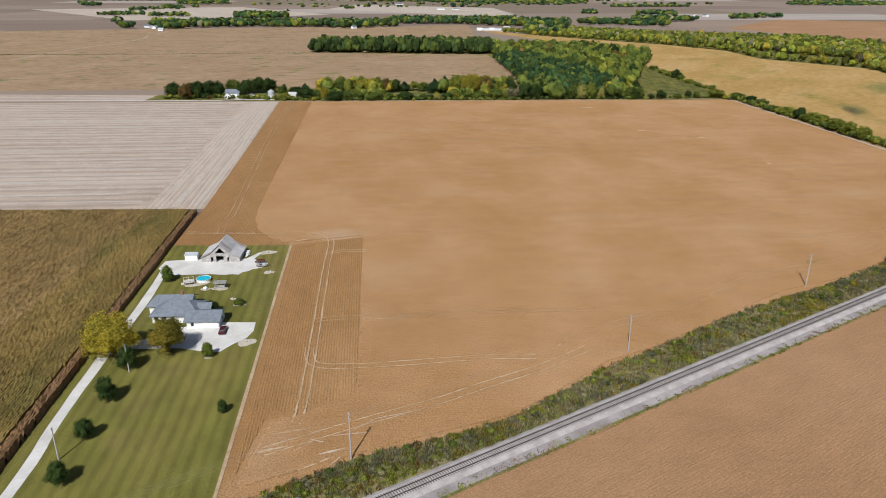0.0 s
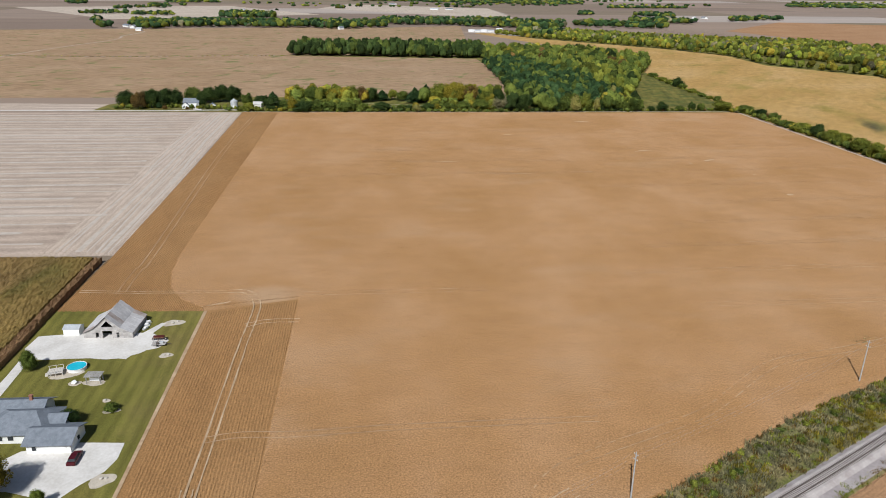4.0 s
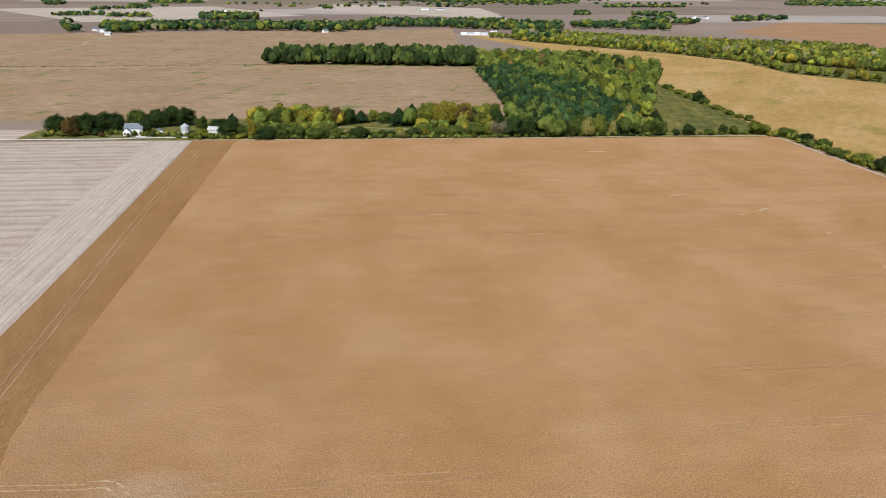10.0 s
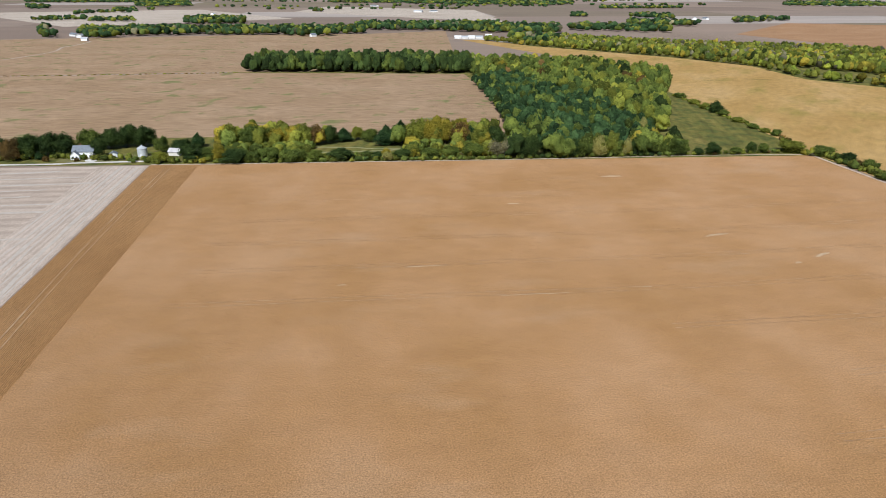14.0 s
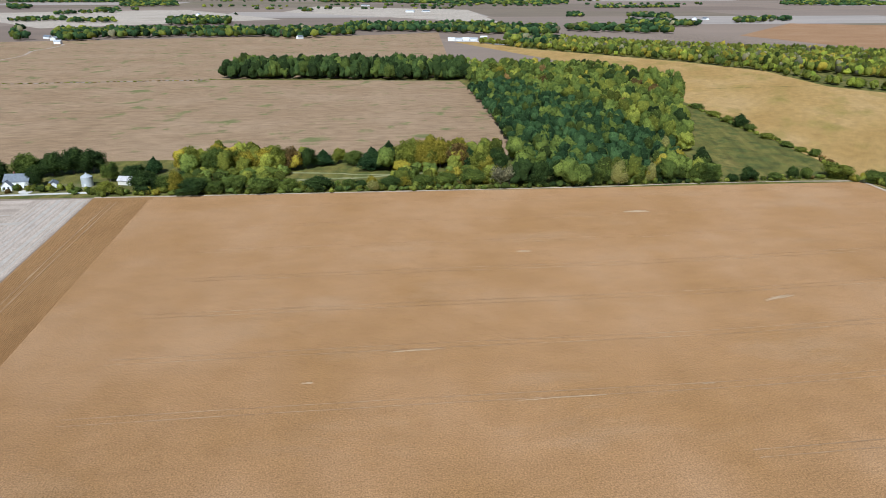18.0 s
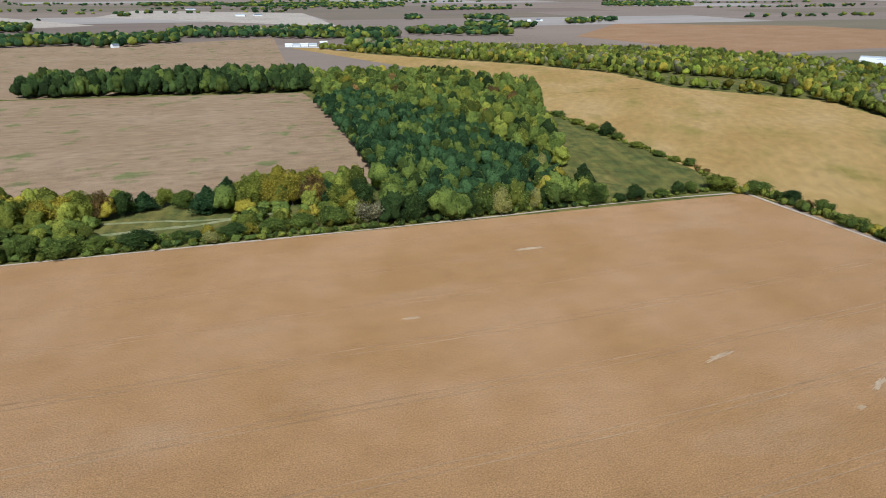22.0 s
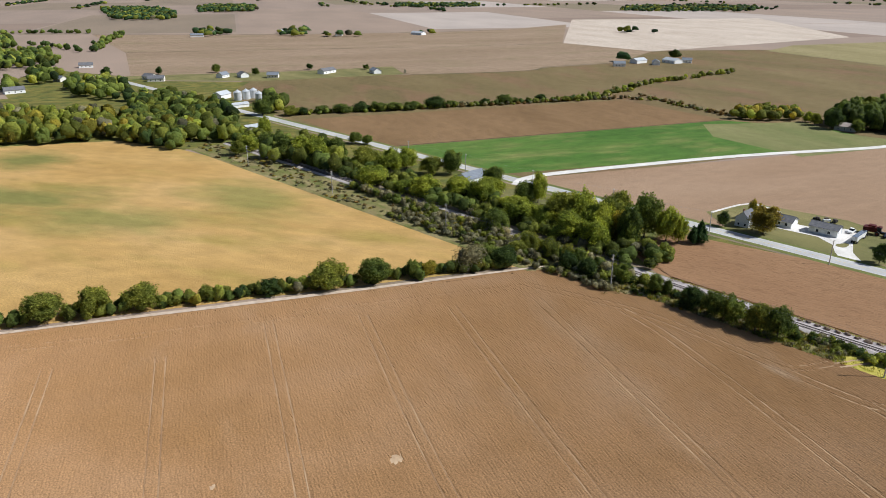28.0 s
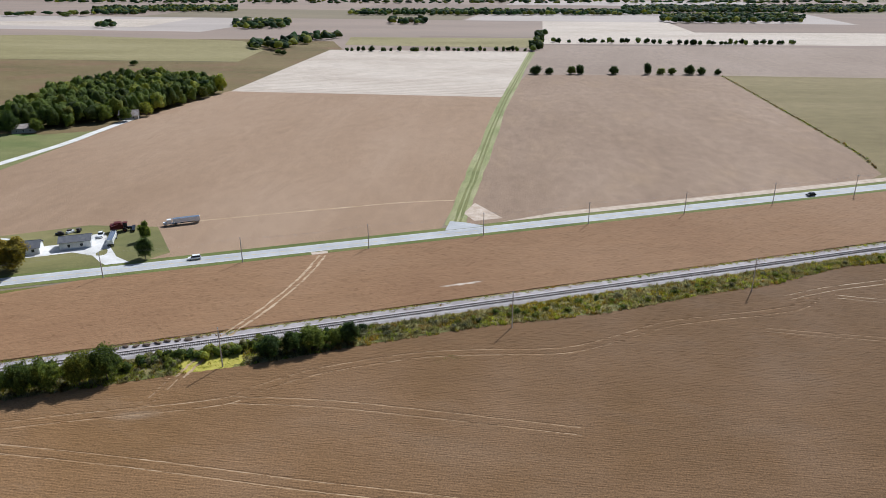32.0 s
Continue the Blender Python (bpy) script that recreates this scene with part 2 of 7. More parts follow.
GRASS = crop("mown_grass", (0.122, 0.12, 0.025), (0.155, 0.145, 0.033), (0.192, 0.165, 0.045), 96.0, 3.2, 0.3, 30.0, relief=0.08, accent=(0.185, 0.15, 0.055), accent_at=(0.56, 0.8), fine=5.0, mottle=0.45, accent_size=24.0)
GRASS_ROUGH = crop("rough_lawn", (0.13, 0.13, 0.05), (0.165, 0.155, 0.06), (0.21, 0.185, 0.08), 30.0, 3.0, 0.03, 18.0, relief=0.1, fine=4.0)
VERGE = crop("verge_grass", (0.105, 0.13, 0.034), (0.14, 0.158, 0.046), (0.19, 0.185, 0.066), 32.6, 3.0, 0.1, 25.0)
BRUSH = crop("rough_verge", (0.148, 0.13, 0.048), (0.21, 0.178, 0.078), (0.283, 0.238, 0.125), 32.6, 3.0, 0.05, 12.0, accent=(0.13, 0.14, 0.04), accent_at=(0.45, 0.6))
EASTLAND = crop("brown_grain_field", (0.232, 0.168, 0.112), (0.262, 0.192, 0.132), (0.292, 0.216, 0.152), 94.0, 0.76, 0.1, 90.0, accent=(0.225, 0.175, 0.108), accent_at=(0.5, 0.7), stretch=0.25, mottle=0.4)
# dark colour for the shade along the edges of standing crops
EDGE_SHADE = plain("crop_edge_shade", (0.065, 0.055, 0.03), (0.10, 0.085, 0.045), 0.1, 0.95, 0.4, False)
GRAVEL = plain("white_gravel", (0.56, 0.53, 0.485), (0.70, 0.67, 0.625), 0.12, 0.95, 0.4, False, fine=12.0)
BALLAST = plain("rail_ballast", (0.36, 0.315, 0.295), (0.48, 0.435, 0.41), 0.35, 0.95, 0.8, False, fine=9.0)
BED = plain("rail_shoulder", (0.28, 0.245, 0.235), (0.41, 0.365, 0.35), 0.14, 0.95, 0.5, False, fine=10.0)
ASPHALT = plain("pale_asphalt", (0.37, 0.365, 0.36), (0.46, 0.455, 0.445), 0.1, 0.9, 0.1, False, fine=20.0)
TRACK = plain("bare_track", (0.37, 0.25, 0.142), (0.52, 0.385, 0.25), 0.12, 0.95, 0.3, False)
TRACK_DIM = plain("pressed_crop", (0.275, 0.166, 0.085), (0.40, 0.27, 0.155), 0.05, 0.95, 0.3, False)
TRACK_FAINT = plain("faint_track", (0.30, 0.186, 0.094), (0.41, 0.28, 0.162), 0.08, 0.95, 0.3, False)
BARE = plain("bare_soil", (0.42, 0.32, 0.235), (0.54, 0.44, 0.345), 0.3, 0.95, 0.4, False)


def far_land():
    """The plain out to the horizon, a patchwork of ripe and cut fields."""
    g = Nodes("farmland")
    at = g.pos(4.0, (1 / 900, 1 / 900, 1))
    br = g.n("TexBrick", Scale=1.0)
    br.inputs["Color1"].default_value = (0, 0, 0, 1)
    br.inputs["Color2"].default_value = (1, 1, 1, 1)
    br.inputs["Mortar Size"].default_value = 0.004
    br.inputs["Mortar"].default_value = (0.45, 0.45, 0.45, 1)
    br.inputs["Brick Width"].default_value = 0.9
    br.inputs["Row Height"].default_value = 0.45
    g.link(at, br.inputs["Vector"])
    col = g.ramp(br.outputs["Color"], [(0.0, (0.285, 0.215, 0.165)), (0.22, (0.225, 0.175, 0.125)), (0.4, (0.275, 0.21, 0.165)), (0.62, (0.21, 0.17, 0.11)), (0.72, (0.40, 0.34, 0.295)), (0.82, (0.235, 0.175, 0.135))], True)
    wide = g.noise(g.pos(4.0, (0.003, 0.008, 1)), 1.0, 4.0)
    col = g.mix(0.35, col, g.ramp(wide, [(0.3, (0.35, 0.36, 0.35)), (0.7, (0.66, 0.64, 0.62))]), "OVERLAY")
    col = g.mix(0.3, col, g.ramp(g.noise(g.pos(), 0.8, 2.0), [(0.3, (0.3, 0.3, 0.3)), (0.7, (0.7, 0.7, 0.7))]), "OVERLAY")
    return g.done(col, 0.95)


FARLAND = far_land()
LEAF_DARK = leaf("leaf_dark", (0.049, 0.083, 0.026), (0.072, 0.118, 0.036), (0.108, 0.165, 0.052))
LEAF_MID = leaf("leaf_mid", (0.118, 0.163, 0.038), (0.168, 0.224, 0.052), (0.235, 0.294, 0.073))
LEAF_OLIVE = leaf("leaf_olive", (0.195, 0.225, 0.040), (0.270, 0.300, 0.056), (0.370, 0.395, 0.080))
LEAF_YELLOW = leaf("leaf_yellow", (0.310, 0.275, 0.038), (0.420, 0.365, 0.052), (0.550, 0.460, 0.080))
LEAF_RUST = leaf("leaf_rust", (0.160, 0.110, 0.040), (0.230, 0.152, 0.058), (0.320, 0.210, 0.088))
LEAF_PINE = leaf("leaf_pine", (0.044, 0.092, 0.040), (0.066, 0.130, 0.055), (0.100, 0.180, 0.078))
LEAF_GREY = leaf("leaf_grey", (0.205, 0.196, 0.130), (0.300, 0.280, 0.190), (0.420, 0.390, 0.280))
LEAF_LIME = leaf("leaf_lime", (0.260, 0.315, 0.045), (0.360, 0.420, 0.063), (0.480, 0.530, 0.090))
LEAF_BRONZE = leaf("leaf_bronze", (0.225, 0.185, 0.030), (0.315, 0.255, 0.043), (0.430, 0.350, 0.066))
LEAF_CREAM = leaf("leaf_cream", (0.360, 0.350, 0.130), (0.470, 0.450, 0.175), (0.580, 0.550, 0.240))
LEAVES = [LEAF_DARK, LEAF_MID, LEAF_OLIVE, LEAF_YELLOW, LEAF_RUST, LEAF_PINE, LEAF_GREY, LEAF_LIME, LEAF_BRONZE, LEAF_CREAM]
DARK, MID, OLV, YEL, RUST, PINE, GREY, LIME, BRONZE, CREAM = range(10)
BARK = plain("bark", (0.10, 0.08, 0.06), (0.17, 0.14, 0.11), 1.5, 0.9, 0.6)
WOOD_GREY = plain("weathered_wood", (0.30, 0.285, 0.265), (0.42, 0.40, 0.375), 0.8, 0.9, 0.4)
STEEL = plain("rail_steel", (0.08, 0.062, 0.055), (0.12, 0.095, 0.085), 2.0, 0.6, 0.1, metal=0.3)
TIE = plain("sleeper_wood", (0.17, 0.15, 0.138), (0.26, 0.232, 0.215), 1.0, 0.9, 0.4)


# ---- mesh tools ----
def raw(name, verts, faces, mats, which=None, smooth=False):
    """A mesh from arrays of corners and equal-sided faces."""
    me = bpy.data.meshes.new(name)
    v, f = np.asarray(verts, np.float32), np.asarray(faces, np.int32)
    k = f.shape[1]
    me.vertices.add(len(v))
    me.vertices.foreach_set("co", v.ravel())
    me.loops.add(f.size)
    me.loops.foreach_set("vertex_index", f.ravel())
    me.polygons.add(len(f))
    me.polygons.foreach_set("loop_start", np.arange(0, f.size, k, dtype=np.int32))
    for m in mats:
        me.materials.append(m)
    if which is not None:
        me.polygons.foreach_set("material_index", np.asarray(which, np.int32))
    me.polygons.foreach_set("use_smooth", np.full(len(f), smooth))
    me.update(calc_edges=True)
    me.validate()
    return me


def from_bm(name, bm, material, smooth=False):
    me = bpy.data.meshes.new(name)
    bmesh.ops.recalc_face_normals(bm, faces=bm.faces)
    bm.to_mesh(me)
    bm.free()
    me.materials.append(material)
    if smooth:
        for p in me.polygons:
            p.use_smooth = True
    return me


def part(name, bm, material, parent, label=""):
    """Links a bmesh as one mesh under a thing or a part."""
    ob = new(name, from_bm(name, bm, material))
    ob.parent = parent
    return tagged(ob, label)


def thing(name, m, label, category, group=""):
    ob = new(name)
    ob.matrix_basis = m
    return tagged(ob, label, category, group)


def sheet(name, pts, material, z, label, category="field"):
    """A flat piece of the ground over the plan's corners."""
    me = bpy.data.meshes.new(name)
    me.from_pydata([(x, y, 0.0) for x, y in pts], [], [list(range(len(pts)))])
    me.materials.append(material)
    me.update()
    if me.polygons[0].normal.z < 0:
        me.flip_normals()
    ob = new(name, me)
    ob.location.z = z
    return tagged(ob, label, category, kind="structure")


def ribbon(name, line, width, material, z, label, category="track", wobble=0.0, seed=1, kind="structure"):
    """A strip of even width along a line, softened at its bends."""
    pts = smooth_line(line, 4)
    rng = np.random.default_rng(seed)
    verts, faces = [], []
    for i, p in enumerate(pts):
        a, b = pts[max(i - 1, 0)], pts[min(i + 1, len(pts) - 1)]
        d = Vector((b[0] - a[0], b[1] - a[1])).normalized()
        n = Vector((-d.y, d.x))
        w1, w2 = width / 2 * (1 + wobble * rng.uniform(-1, 1)), width / 2 * (1 + wobble * rng.uniform(-1, 1))
        verts += [(p[0] + n.x * w1, p[1] + n.y * w1, 0), (p[0] - n.x * w2, p[1] - n.y * w2, 0)]
        if i:
            j = 2 * i
            faces.append((j - 2, j - 1, j + 1, j))
    ob = new(name, raw(name, verts, faces, [material]))
    ob.location.z = z
    return tagged(ob, label, category, kind=kind)


def smooth_line(line, steps):
    out = []
    n = len(line)
    for i in range(n - 1):
        p0, p1, p2, p3 = (np.array(line[min(max(k, 0), n - 1)], float) for k in (i - 1, i, i + 1, i + 2))
        for s in range(steps):
            t = s / steps
            out.append(tuple(0.5 * (2 * p1 + (p2 - p0) * t + (2 * p0 - 5 * p1 + 4 * p2 - p3) * t * t + (3 * p1 - p0 - 3 * p2 + p3) * t ** 3)))
    out.append(tuple(map(float, line[-1])))
    return out


def box(bm, x0, x1, y0, y1, z0, z1, m=None, bevel=0.0):
    c = bmesh.ops.create_cube(bm, size=1.0)["verts"]
    for v in c:
        v.co = Vector((x0 if v.co.x < 0 else x1, y0 if v.co.y < 0 else y1, z0 if v.co.z < 0 else z1))
    if bevel:
        edges = list({e for v in c for e in v.link_edges})
        c = bmesh.ops.bevel(bm, geom=edges, offset=bevel, segments=2, affect="EDGES", profile=0.5)["verts"]
    if m is not None:
        bmesh.ops.transform(bm, matrix=m, verts=c)
    return bm


def bm_box(*a, **k):
    return box(bmesh.new(), *a, **k)


def tube(bm, a, b, ra, rb, n=8):
    a, b = Vector(a), Vector(b)
    q = (b - a).to_track_quat("Z", "Y")
    ring = []
    for p, r in ((a, ra), (b, rb)):
        ring.append([bm.verts.new(p + q @ Vector((math.cos(k * math.tau / n) * r, math.sin(k * math.tau / n) * r, 0))) for k in range(n)])
    for k in range(n):
        bm.faces.new((ring[0][k], ring[0][(k + 1) % n], ring[1][(k + 1) % n], ring[1][k]))
    bm.faces.new(ring[1])
    bm.faces.new(ring[0][::-1])
    return bm


# ---- trees ----
def ico():
    p = (1 + 5 ** 0.5) / 2
    v = np.array([(-1, p, 0), (1, p, 0), (-1, -p, 0), (1, -p, 0), (0, -1, p), (0, 1, p), (0, -1, -p), (0, 1, -p), (p, 0, -1), (p, 0, 1), (-p, 0, -1), (-p, 0, 1)], float)
    hull = [(a, b, c) for a in range(12) for b in range(a + 1, 12) for c in range(b + 1, 12)
            if all(abs(np.linalg.norm(v[i] - v[j]) - 2) < 0.01 for i, j in ((a, b), (b, c), (a, c)))]
    out = []
    for a, b, c in hull:
        n = np.cross(v[b] - v[a], v[c] - v[a])
        out.append((a, b, c) if n @ v[a] > 0 else (a, c, b))
    return v / np.linalg.norm(v[0]), np.array(out)


ICO_V, ICO_F = ico()
def finer(v, f):
    """Splits every triangle of a ball into four."""
    mids, out, verts = {}, [], [tuple(p) for p in v]

    def mid(i, j):
        key = (min(i, j), max(i, j))
        if key not in mids:
            p = (np.array(verts[i]) + np.array(verts[j])) / 2
            verts.append(tuple(p / np.linalg.norm(p)))
            mids[key] = len(verts) - 1
        return mids[key]

    for i, j, k in f:
        a, b, c = mid(i, j), mid(j, k), mid(k, i)
        out += [(i, a, c), (a, j, b), (c, b, k), (a, b, c)]
    return np.array(verts), np.array(out)


BALLS = [(ICO_V, ICO_F)]
for _ in range(3):
    BALLS.append(finer(*BALLS[-1]))


def crown(rng, kind, height, spread, lumps, cards, card, fine=2, airy=0.93):
    """A crown as one billowing skin over many rounded boughs, with loose leaf sprays standing out of it."""
    ball, faces = BALLS[fine]
    d = rng.normal(size=(lumps, 3))
    d[:, 2] = d[:, 2] * 0.85 + 0.2
    d /= np.linalg.norm(d, axis=1)[:, None]
    size = rng.uniform(0.26, 0.5, (lumps, 1)) * (14.0 / max(lumps, 8)) ** 0.3
    c = d * (rng.uniform(0.86, 1.1, (lumps, 1)) - size)
    along_ray = ball @ c.T
    root = size[:, 0] ** 2 - (c ** 2).sum(1) + along_ray ** 2
    reach = np.where(root > 0, along_ray + np.sqrt(np.maximum(root, 0)), 0.0).max(1)
    reach = np.maximum(reach, 0.5) * (1 + rng.uniform(-0.2, 0.14, len(ball)) * (1.0 if fine < 3 else 0.55))
    v = ball * reach[:, None]
    low, high = {"cone": (0.06, 1.0), "bush": (0.0, 1.0), "tall": (0.3, 1.0)}.get(kind, (0.13, 1.0))
    v[:, 2] = np.maximum(v[:, 2], -0.72)
    t = np.clip((v[:, 2] + 0.72) / 1.72, 0, 1)
    if kind == "cone":
        v[:, :2] *= (1.45 * (1 - t) ** 0.85 + 0.04)[:, None]
    elif kind == "bush":
        v[:, :2] *= (1.08 - 0.18 * t)[:, None]
    else:
        v[:, :2] *= (1.0 + 0.55 * np.maximum(0, 0.45 - t))[:, None]
    lean = rng.normal(size=2) * 0.1 * spread
    v = np.stack([v[:, 0] * spread + lean[0] * t, v[:, 1] * spread + lean[1] * t, height * (low + (high - low) * t)], 1)
    if cards:
        who = rng.integers(0, len(faces), cards)
        w = rng.dirichlet((1, 1, 1), cards)
        p = (v[faces[who]] * w[:, :, None]).sum(1)
        out = p - np.array([0, 0, height * 0.5])
        out /= np.linalg.norm(out, axis=1)[:, None] + 1e-9
        p = p - out * spread * rng.uniform(0, 1, (cards, 1)) ** 1.5 * (1.02 - airy) + out * rng.uniform(-0.1, 0.4, (cards, 1)) * card
        q = out + rng.normal(size=(cards, 3)) * 0.8
        q /= np.linalg.norm(q, axis=1)[:, None]
        a = np.cross(q, rng.normal(size=(cards, 3)))
        a /= np.linalg.norm(a, axis=1)[:, None] + 1e-9
        b = np.cross(q, a)
        s = card * rng.uniform(0.5, 1.3, (cards, 1))
        tri = np.stack([p - a * s * 0.5, p + a * s * 0.5, p + b * s * 0.8], 1).reshape(-1, 3)
        mid = np.array([v[:, 0].mean(), v[:, 1].mean(), height * (low + high) / 2])
        v = mid + (v - mid) * airy
        faces = np.concatenate([faces, np.arange(cards * 3).reshape(-1, 3) + len(v)])
        v = np.concatenate([v, tri])
    return v, faces


def trunk_bm(rng, height, radius, kind):
    bm = bmesh.new()
    top = height * (0.9 if kind == "cone" else 0.55)
    mid = Vector((rng.uniform(-0.2, 0.2), rng.uniform(-0.2, 0.2), top * 0.5))
    tube(bm, (0, 0, -0.1), mid, radius, radius * 0.75)
    tube(bm, mid, (mid.x * 2, mid.y, top), radius * 0.75, radius * 0.35)
    for k in range(0 if kind == "cone" else 5):
        a = k * math.tau / 5 + rng.uniform(-0.4, 0.4)
        z = top * rng.uniform(0.45, 0.85)
        tube(bm, (mid.x, mid.y, z), (math.cos(a) * height * 0.24, math.sin(a) * height * 0.24, z + height * 0.22), radius * 0.4, radius * 0.12, 6)
    return bm


def tree_model(name, seed, kind, height, spread, leaves, label, lumps=34, cards=900, card=0.5, radius=0.22):
    """A standing tree with a trunk and a crown, for copies."""
    rng = np.random.default_rng(seed)
    top = thing(name, Matrix.Translation((0, 0, -500)), label, "tree" if kind != "bush" else "bush")
    trunk = new("trunk", from_bm("trunk", trunk_bm(rng, height, radius, kind), BARK))
    trunk.parent = top
    v, f = crown(rng, kind, height, spread, lumps, cards, card, 2 if cards < 5000 else 3, 0.6 if leaves == LEAF_GREY else 0.78)
    leafage = new("crown", raw("crown", v, f, [leaves], smooth=True))
    leafage.parent = top
    return top


def place(model, x, y, size=1.0, turn=0.0, label="", group="", z=0.0):
    ob = copy_thing(model, pose(x, y, z, rz=turn) @ Matrix.Scale(size, 4))
    ob.scale = (size, size, size)
    tagged(ob, label, group=group)
    return ob


def inside(x, y, poly):
    hit = np.zeros(len(x), bool)
    n = len(poly)
    for i in range(n):
        (x0, y0), (x1, y1) = poly[i], poly[i - 1]
        if y0 != y1:
            hit ^= ((y0 > y) != (y1 > y)) & (x < (x1 - x0) * (y - y0) / (y1 - y0) + x0)
    return hit


def scatter(rng, poly, step):
    """Loosely spaced places within the plan's corners."""
    p = np.array(poly, float)
    gx, gy = np.meshgrid(np.arange(p[:, 0].min(), p[:, 0].max(), step), np.arange(p[:, 1].min(), p[:, 1].max(), step))
    x = gx.ravel() + rng.uniform(-0.62, 0.62, gx.size) * step
    y = gy.ravel() + rng.uniform(-0.62, 0.62, gx.size) * step
    ok = inside(x, y, poly)
    return np.stack([x[ok], y[ok]], 1)


def along(rng, line, step, spread):
    out = []
    for (x0, y0), (x1, y1) in zip(line[:-1], line[1:]):
        n = max(1, int(math.hypot(x1 - x0, y1 - y0) / step))
        for k in range(n):
            t = (k + rng.uniform(0.1, 0.9)) / n
            out.append((x0 + (x1 - x0) * t + rng.normal() * spread, y0 + (y1 - y0) * t + rng.normal() * spread))
    return np.array(out)


def tone_at(rng, x, y, share, drift):
    """A leaf colour that drifts over the ground, so that like stands by like."""
    n = noise.noise(Vector((x / 26.0, y / 26.0, share[0] * 9))) * 0.5 + noise.noise(Vector((x / 9.0, y / 9.0, 3.0))) * 0.35
    q = min(0.999, max(0.0, (0.5 + n) * drift + rng.uniform(0, 1) * (1 - drift)))
    return int(np.searchsorted(np.cumsum(share), q))


def tufts(name, seed, spots, height, mix, label, blades=26, reach=0.8, width=0.09):
    """Standing weeds and grass: fans of narrow blades."""
    rng = np.random.default_rng(seed)
    share = np.array([mix.get(k, 0.0) for k in range(len(LEAVES))])
    share = share / share.sum()
    vs, ms = [], []
    for x, y in spots:
        h = height * rng.uniform(0.5, 1.5)
        a = rng.uniform(0, math.tau, blades)
        r = reach * np.sqrt(rng.uniform(0, 1, blades))
        bx, by = x + np.cos(a) * r, y + np.sin(a) * r
        top = h * rng.uniform(0.5, 1.1, blades)
        lean = rng.normal(size=(blades, 2)) * 0.28 * top[:, None]
        d = rng.uniform(0, math.tau, blades)
        w = width * rng.uniform(0.7, 2.2, blades)
        tri = np.stack([np.stack([bx - np.cos(d) * w, by - np.sin(d) * w, np.zeros(blades)], 1), np.stack([bx + np.cos(d) * w, by + np.sin(d) * w, np.zeros(blades)], 1),
                        np.stack([bx + lean[:, 0], by + lean[:, 1], top], 1)], 1)
        vs.append(tri.reshape(-1, 3))
        ms.append(np.full(blades, tone_at(rng, x, y, share, 0.7)))
    v = np.concatenate(vs)
    ob = new(name, raw(name, v, np.arange(len(v)).reshape(-1, 3), LEAVES, np.concatenate(ms)))
    return tagged(ob, label, "weeds", kind="stuff")


def wood(name, seed, spots, height, spread, mix, label, kind="round", lumps=10, cards=50, card=1.1, category="woodland", drift=0.5, fine=2, airy=0.93):
    """Many trees that nobody could count, as one stand. mix: shares of the leaf colours."""
    rng = np.random.default_rng(seed)
    vs, fs, ms, base = [], [], [], 0
    share = np.array([mix.get(k, 0.0) for k in range(len(LEAVES))])
    share = share / share.sum()
    for x, y in spots:
        k = rng.uniform(0.68, 1.28)
        h, s = height * k, spread * (0.45 + 0.55 * k) * rng.uniform(0.85, 1.15)
        v, f = crown(rng, kind, h, s, lumps, cards, card, fine, airy)
        v = v + np.array([x, y, 0.0])
        vs.append(v)
        fs.append(f + base)
        base += len(v)
        ms.append(np.full(len(f), tone_at(rng, x, y, share, drift)))
    ob = new(name, raw(name, np.concatenate(vs), np.concatenate(fs), LEAVES, np.concatenate(ms), True))
    return tagged(ob, label, category, kind="stuff")


# ---- the land ----
sheet("ground", [(-6500, -6500), (6500, -6500), (6500, 6500), (-6500, 6500)], FARLAND, 0.0, "wide plain of ripe and cut fields reaching the horizon", "ground")
U = Vector((0.8433, 0.5375))      # along the railway and the road
N = Vector((-0.5375, 0.8433))     # from the road towards the railway and the big field
RAIL0 = Vector((-10.6, 115.5))


def rail_at(s, off=0.0):
    """A point s metres along the track and off metres to its north-west."""
    p = RAIL0 + U * s + N * off
    return p.x, p.y


ROAD0 = Vector((153.0, 140.7))


def road_at(s, off=0.0):
    p = ROAD0 + U * s + N * off
    return p.x, p.y


# big bean field, its headlands and the strips beside the house
sheet("bean_field", [(-143, 621), (-108, 305), (-106, 259), (-60.3, 262), (-46, 115), (-50, 60), rail_at(-40, 2), rail_at(330, 6), (289.5, 328), (257, 638), (60, 629)], BEAN, 0.05, "ripe orange-brown soybean field with faint wheel tracks", "field")
sheet("headland_west", [(-143, 621), (-113.9, 622), (-80, 283), (-62, 262), (-106, 259), (-108, 305)], BEAN_DARK, 0.056, "darker strip of ripe beans along the stubble", "field")
sheet("headland_house", [(-60.3, 262), (-32.2, 271.5), (-20.9, 153), (-42, 142), (-46, 113)], BEAN_DARK, 0.056, "dark brown bean rows beside the lawn", "field")
sheet("stubble_field", [(-109.5, 309), (-143.2, 619), (-700, 590), (-700, 290), (-200, 301)], STUBBLE, 0.06, "pale cut stubble field with straw rows", "field")
sheet("tan_field", [(-900, 1010), (-415, 1036), (-199, 1065), (62, 1050), (84, 855), (93, 716), (80, 705), (-20, 700), (-120, 700), (-240, 690), (-900, 640)], TAN, 0.04, "dry tan corn field with green weedy patches", "field")
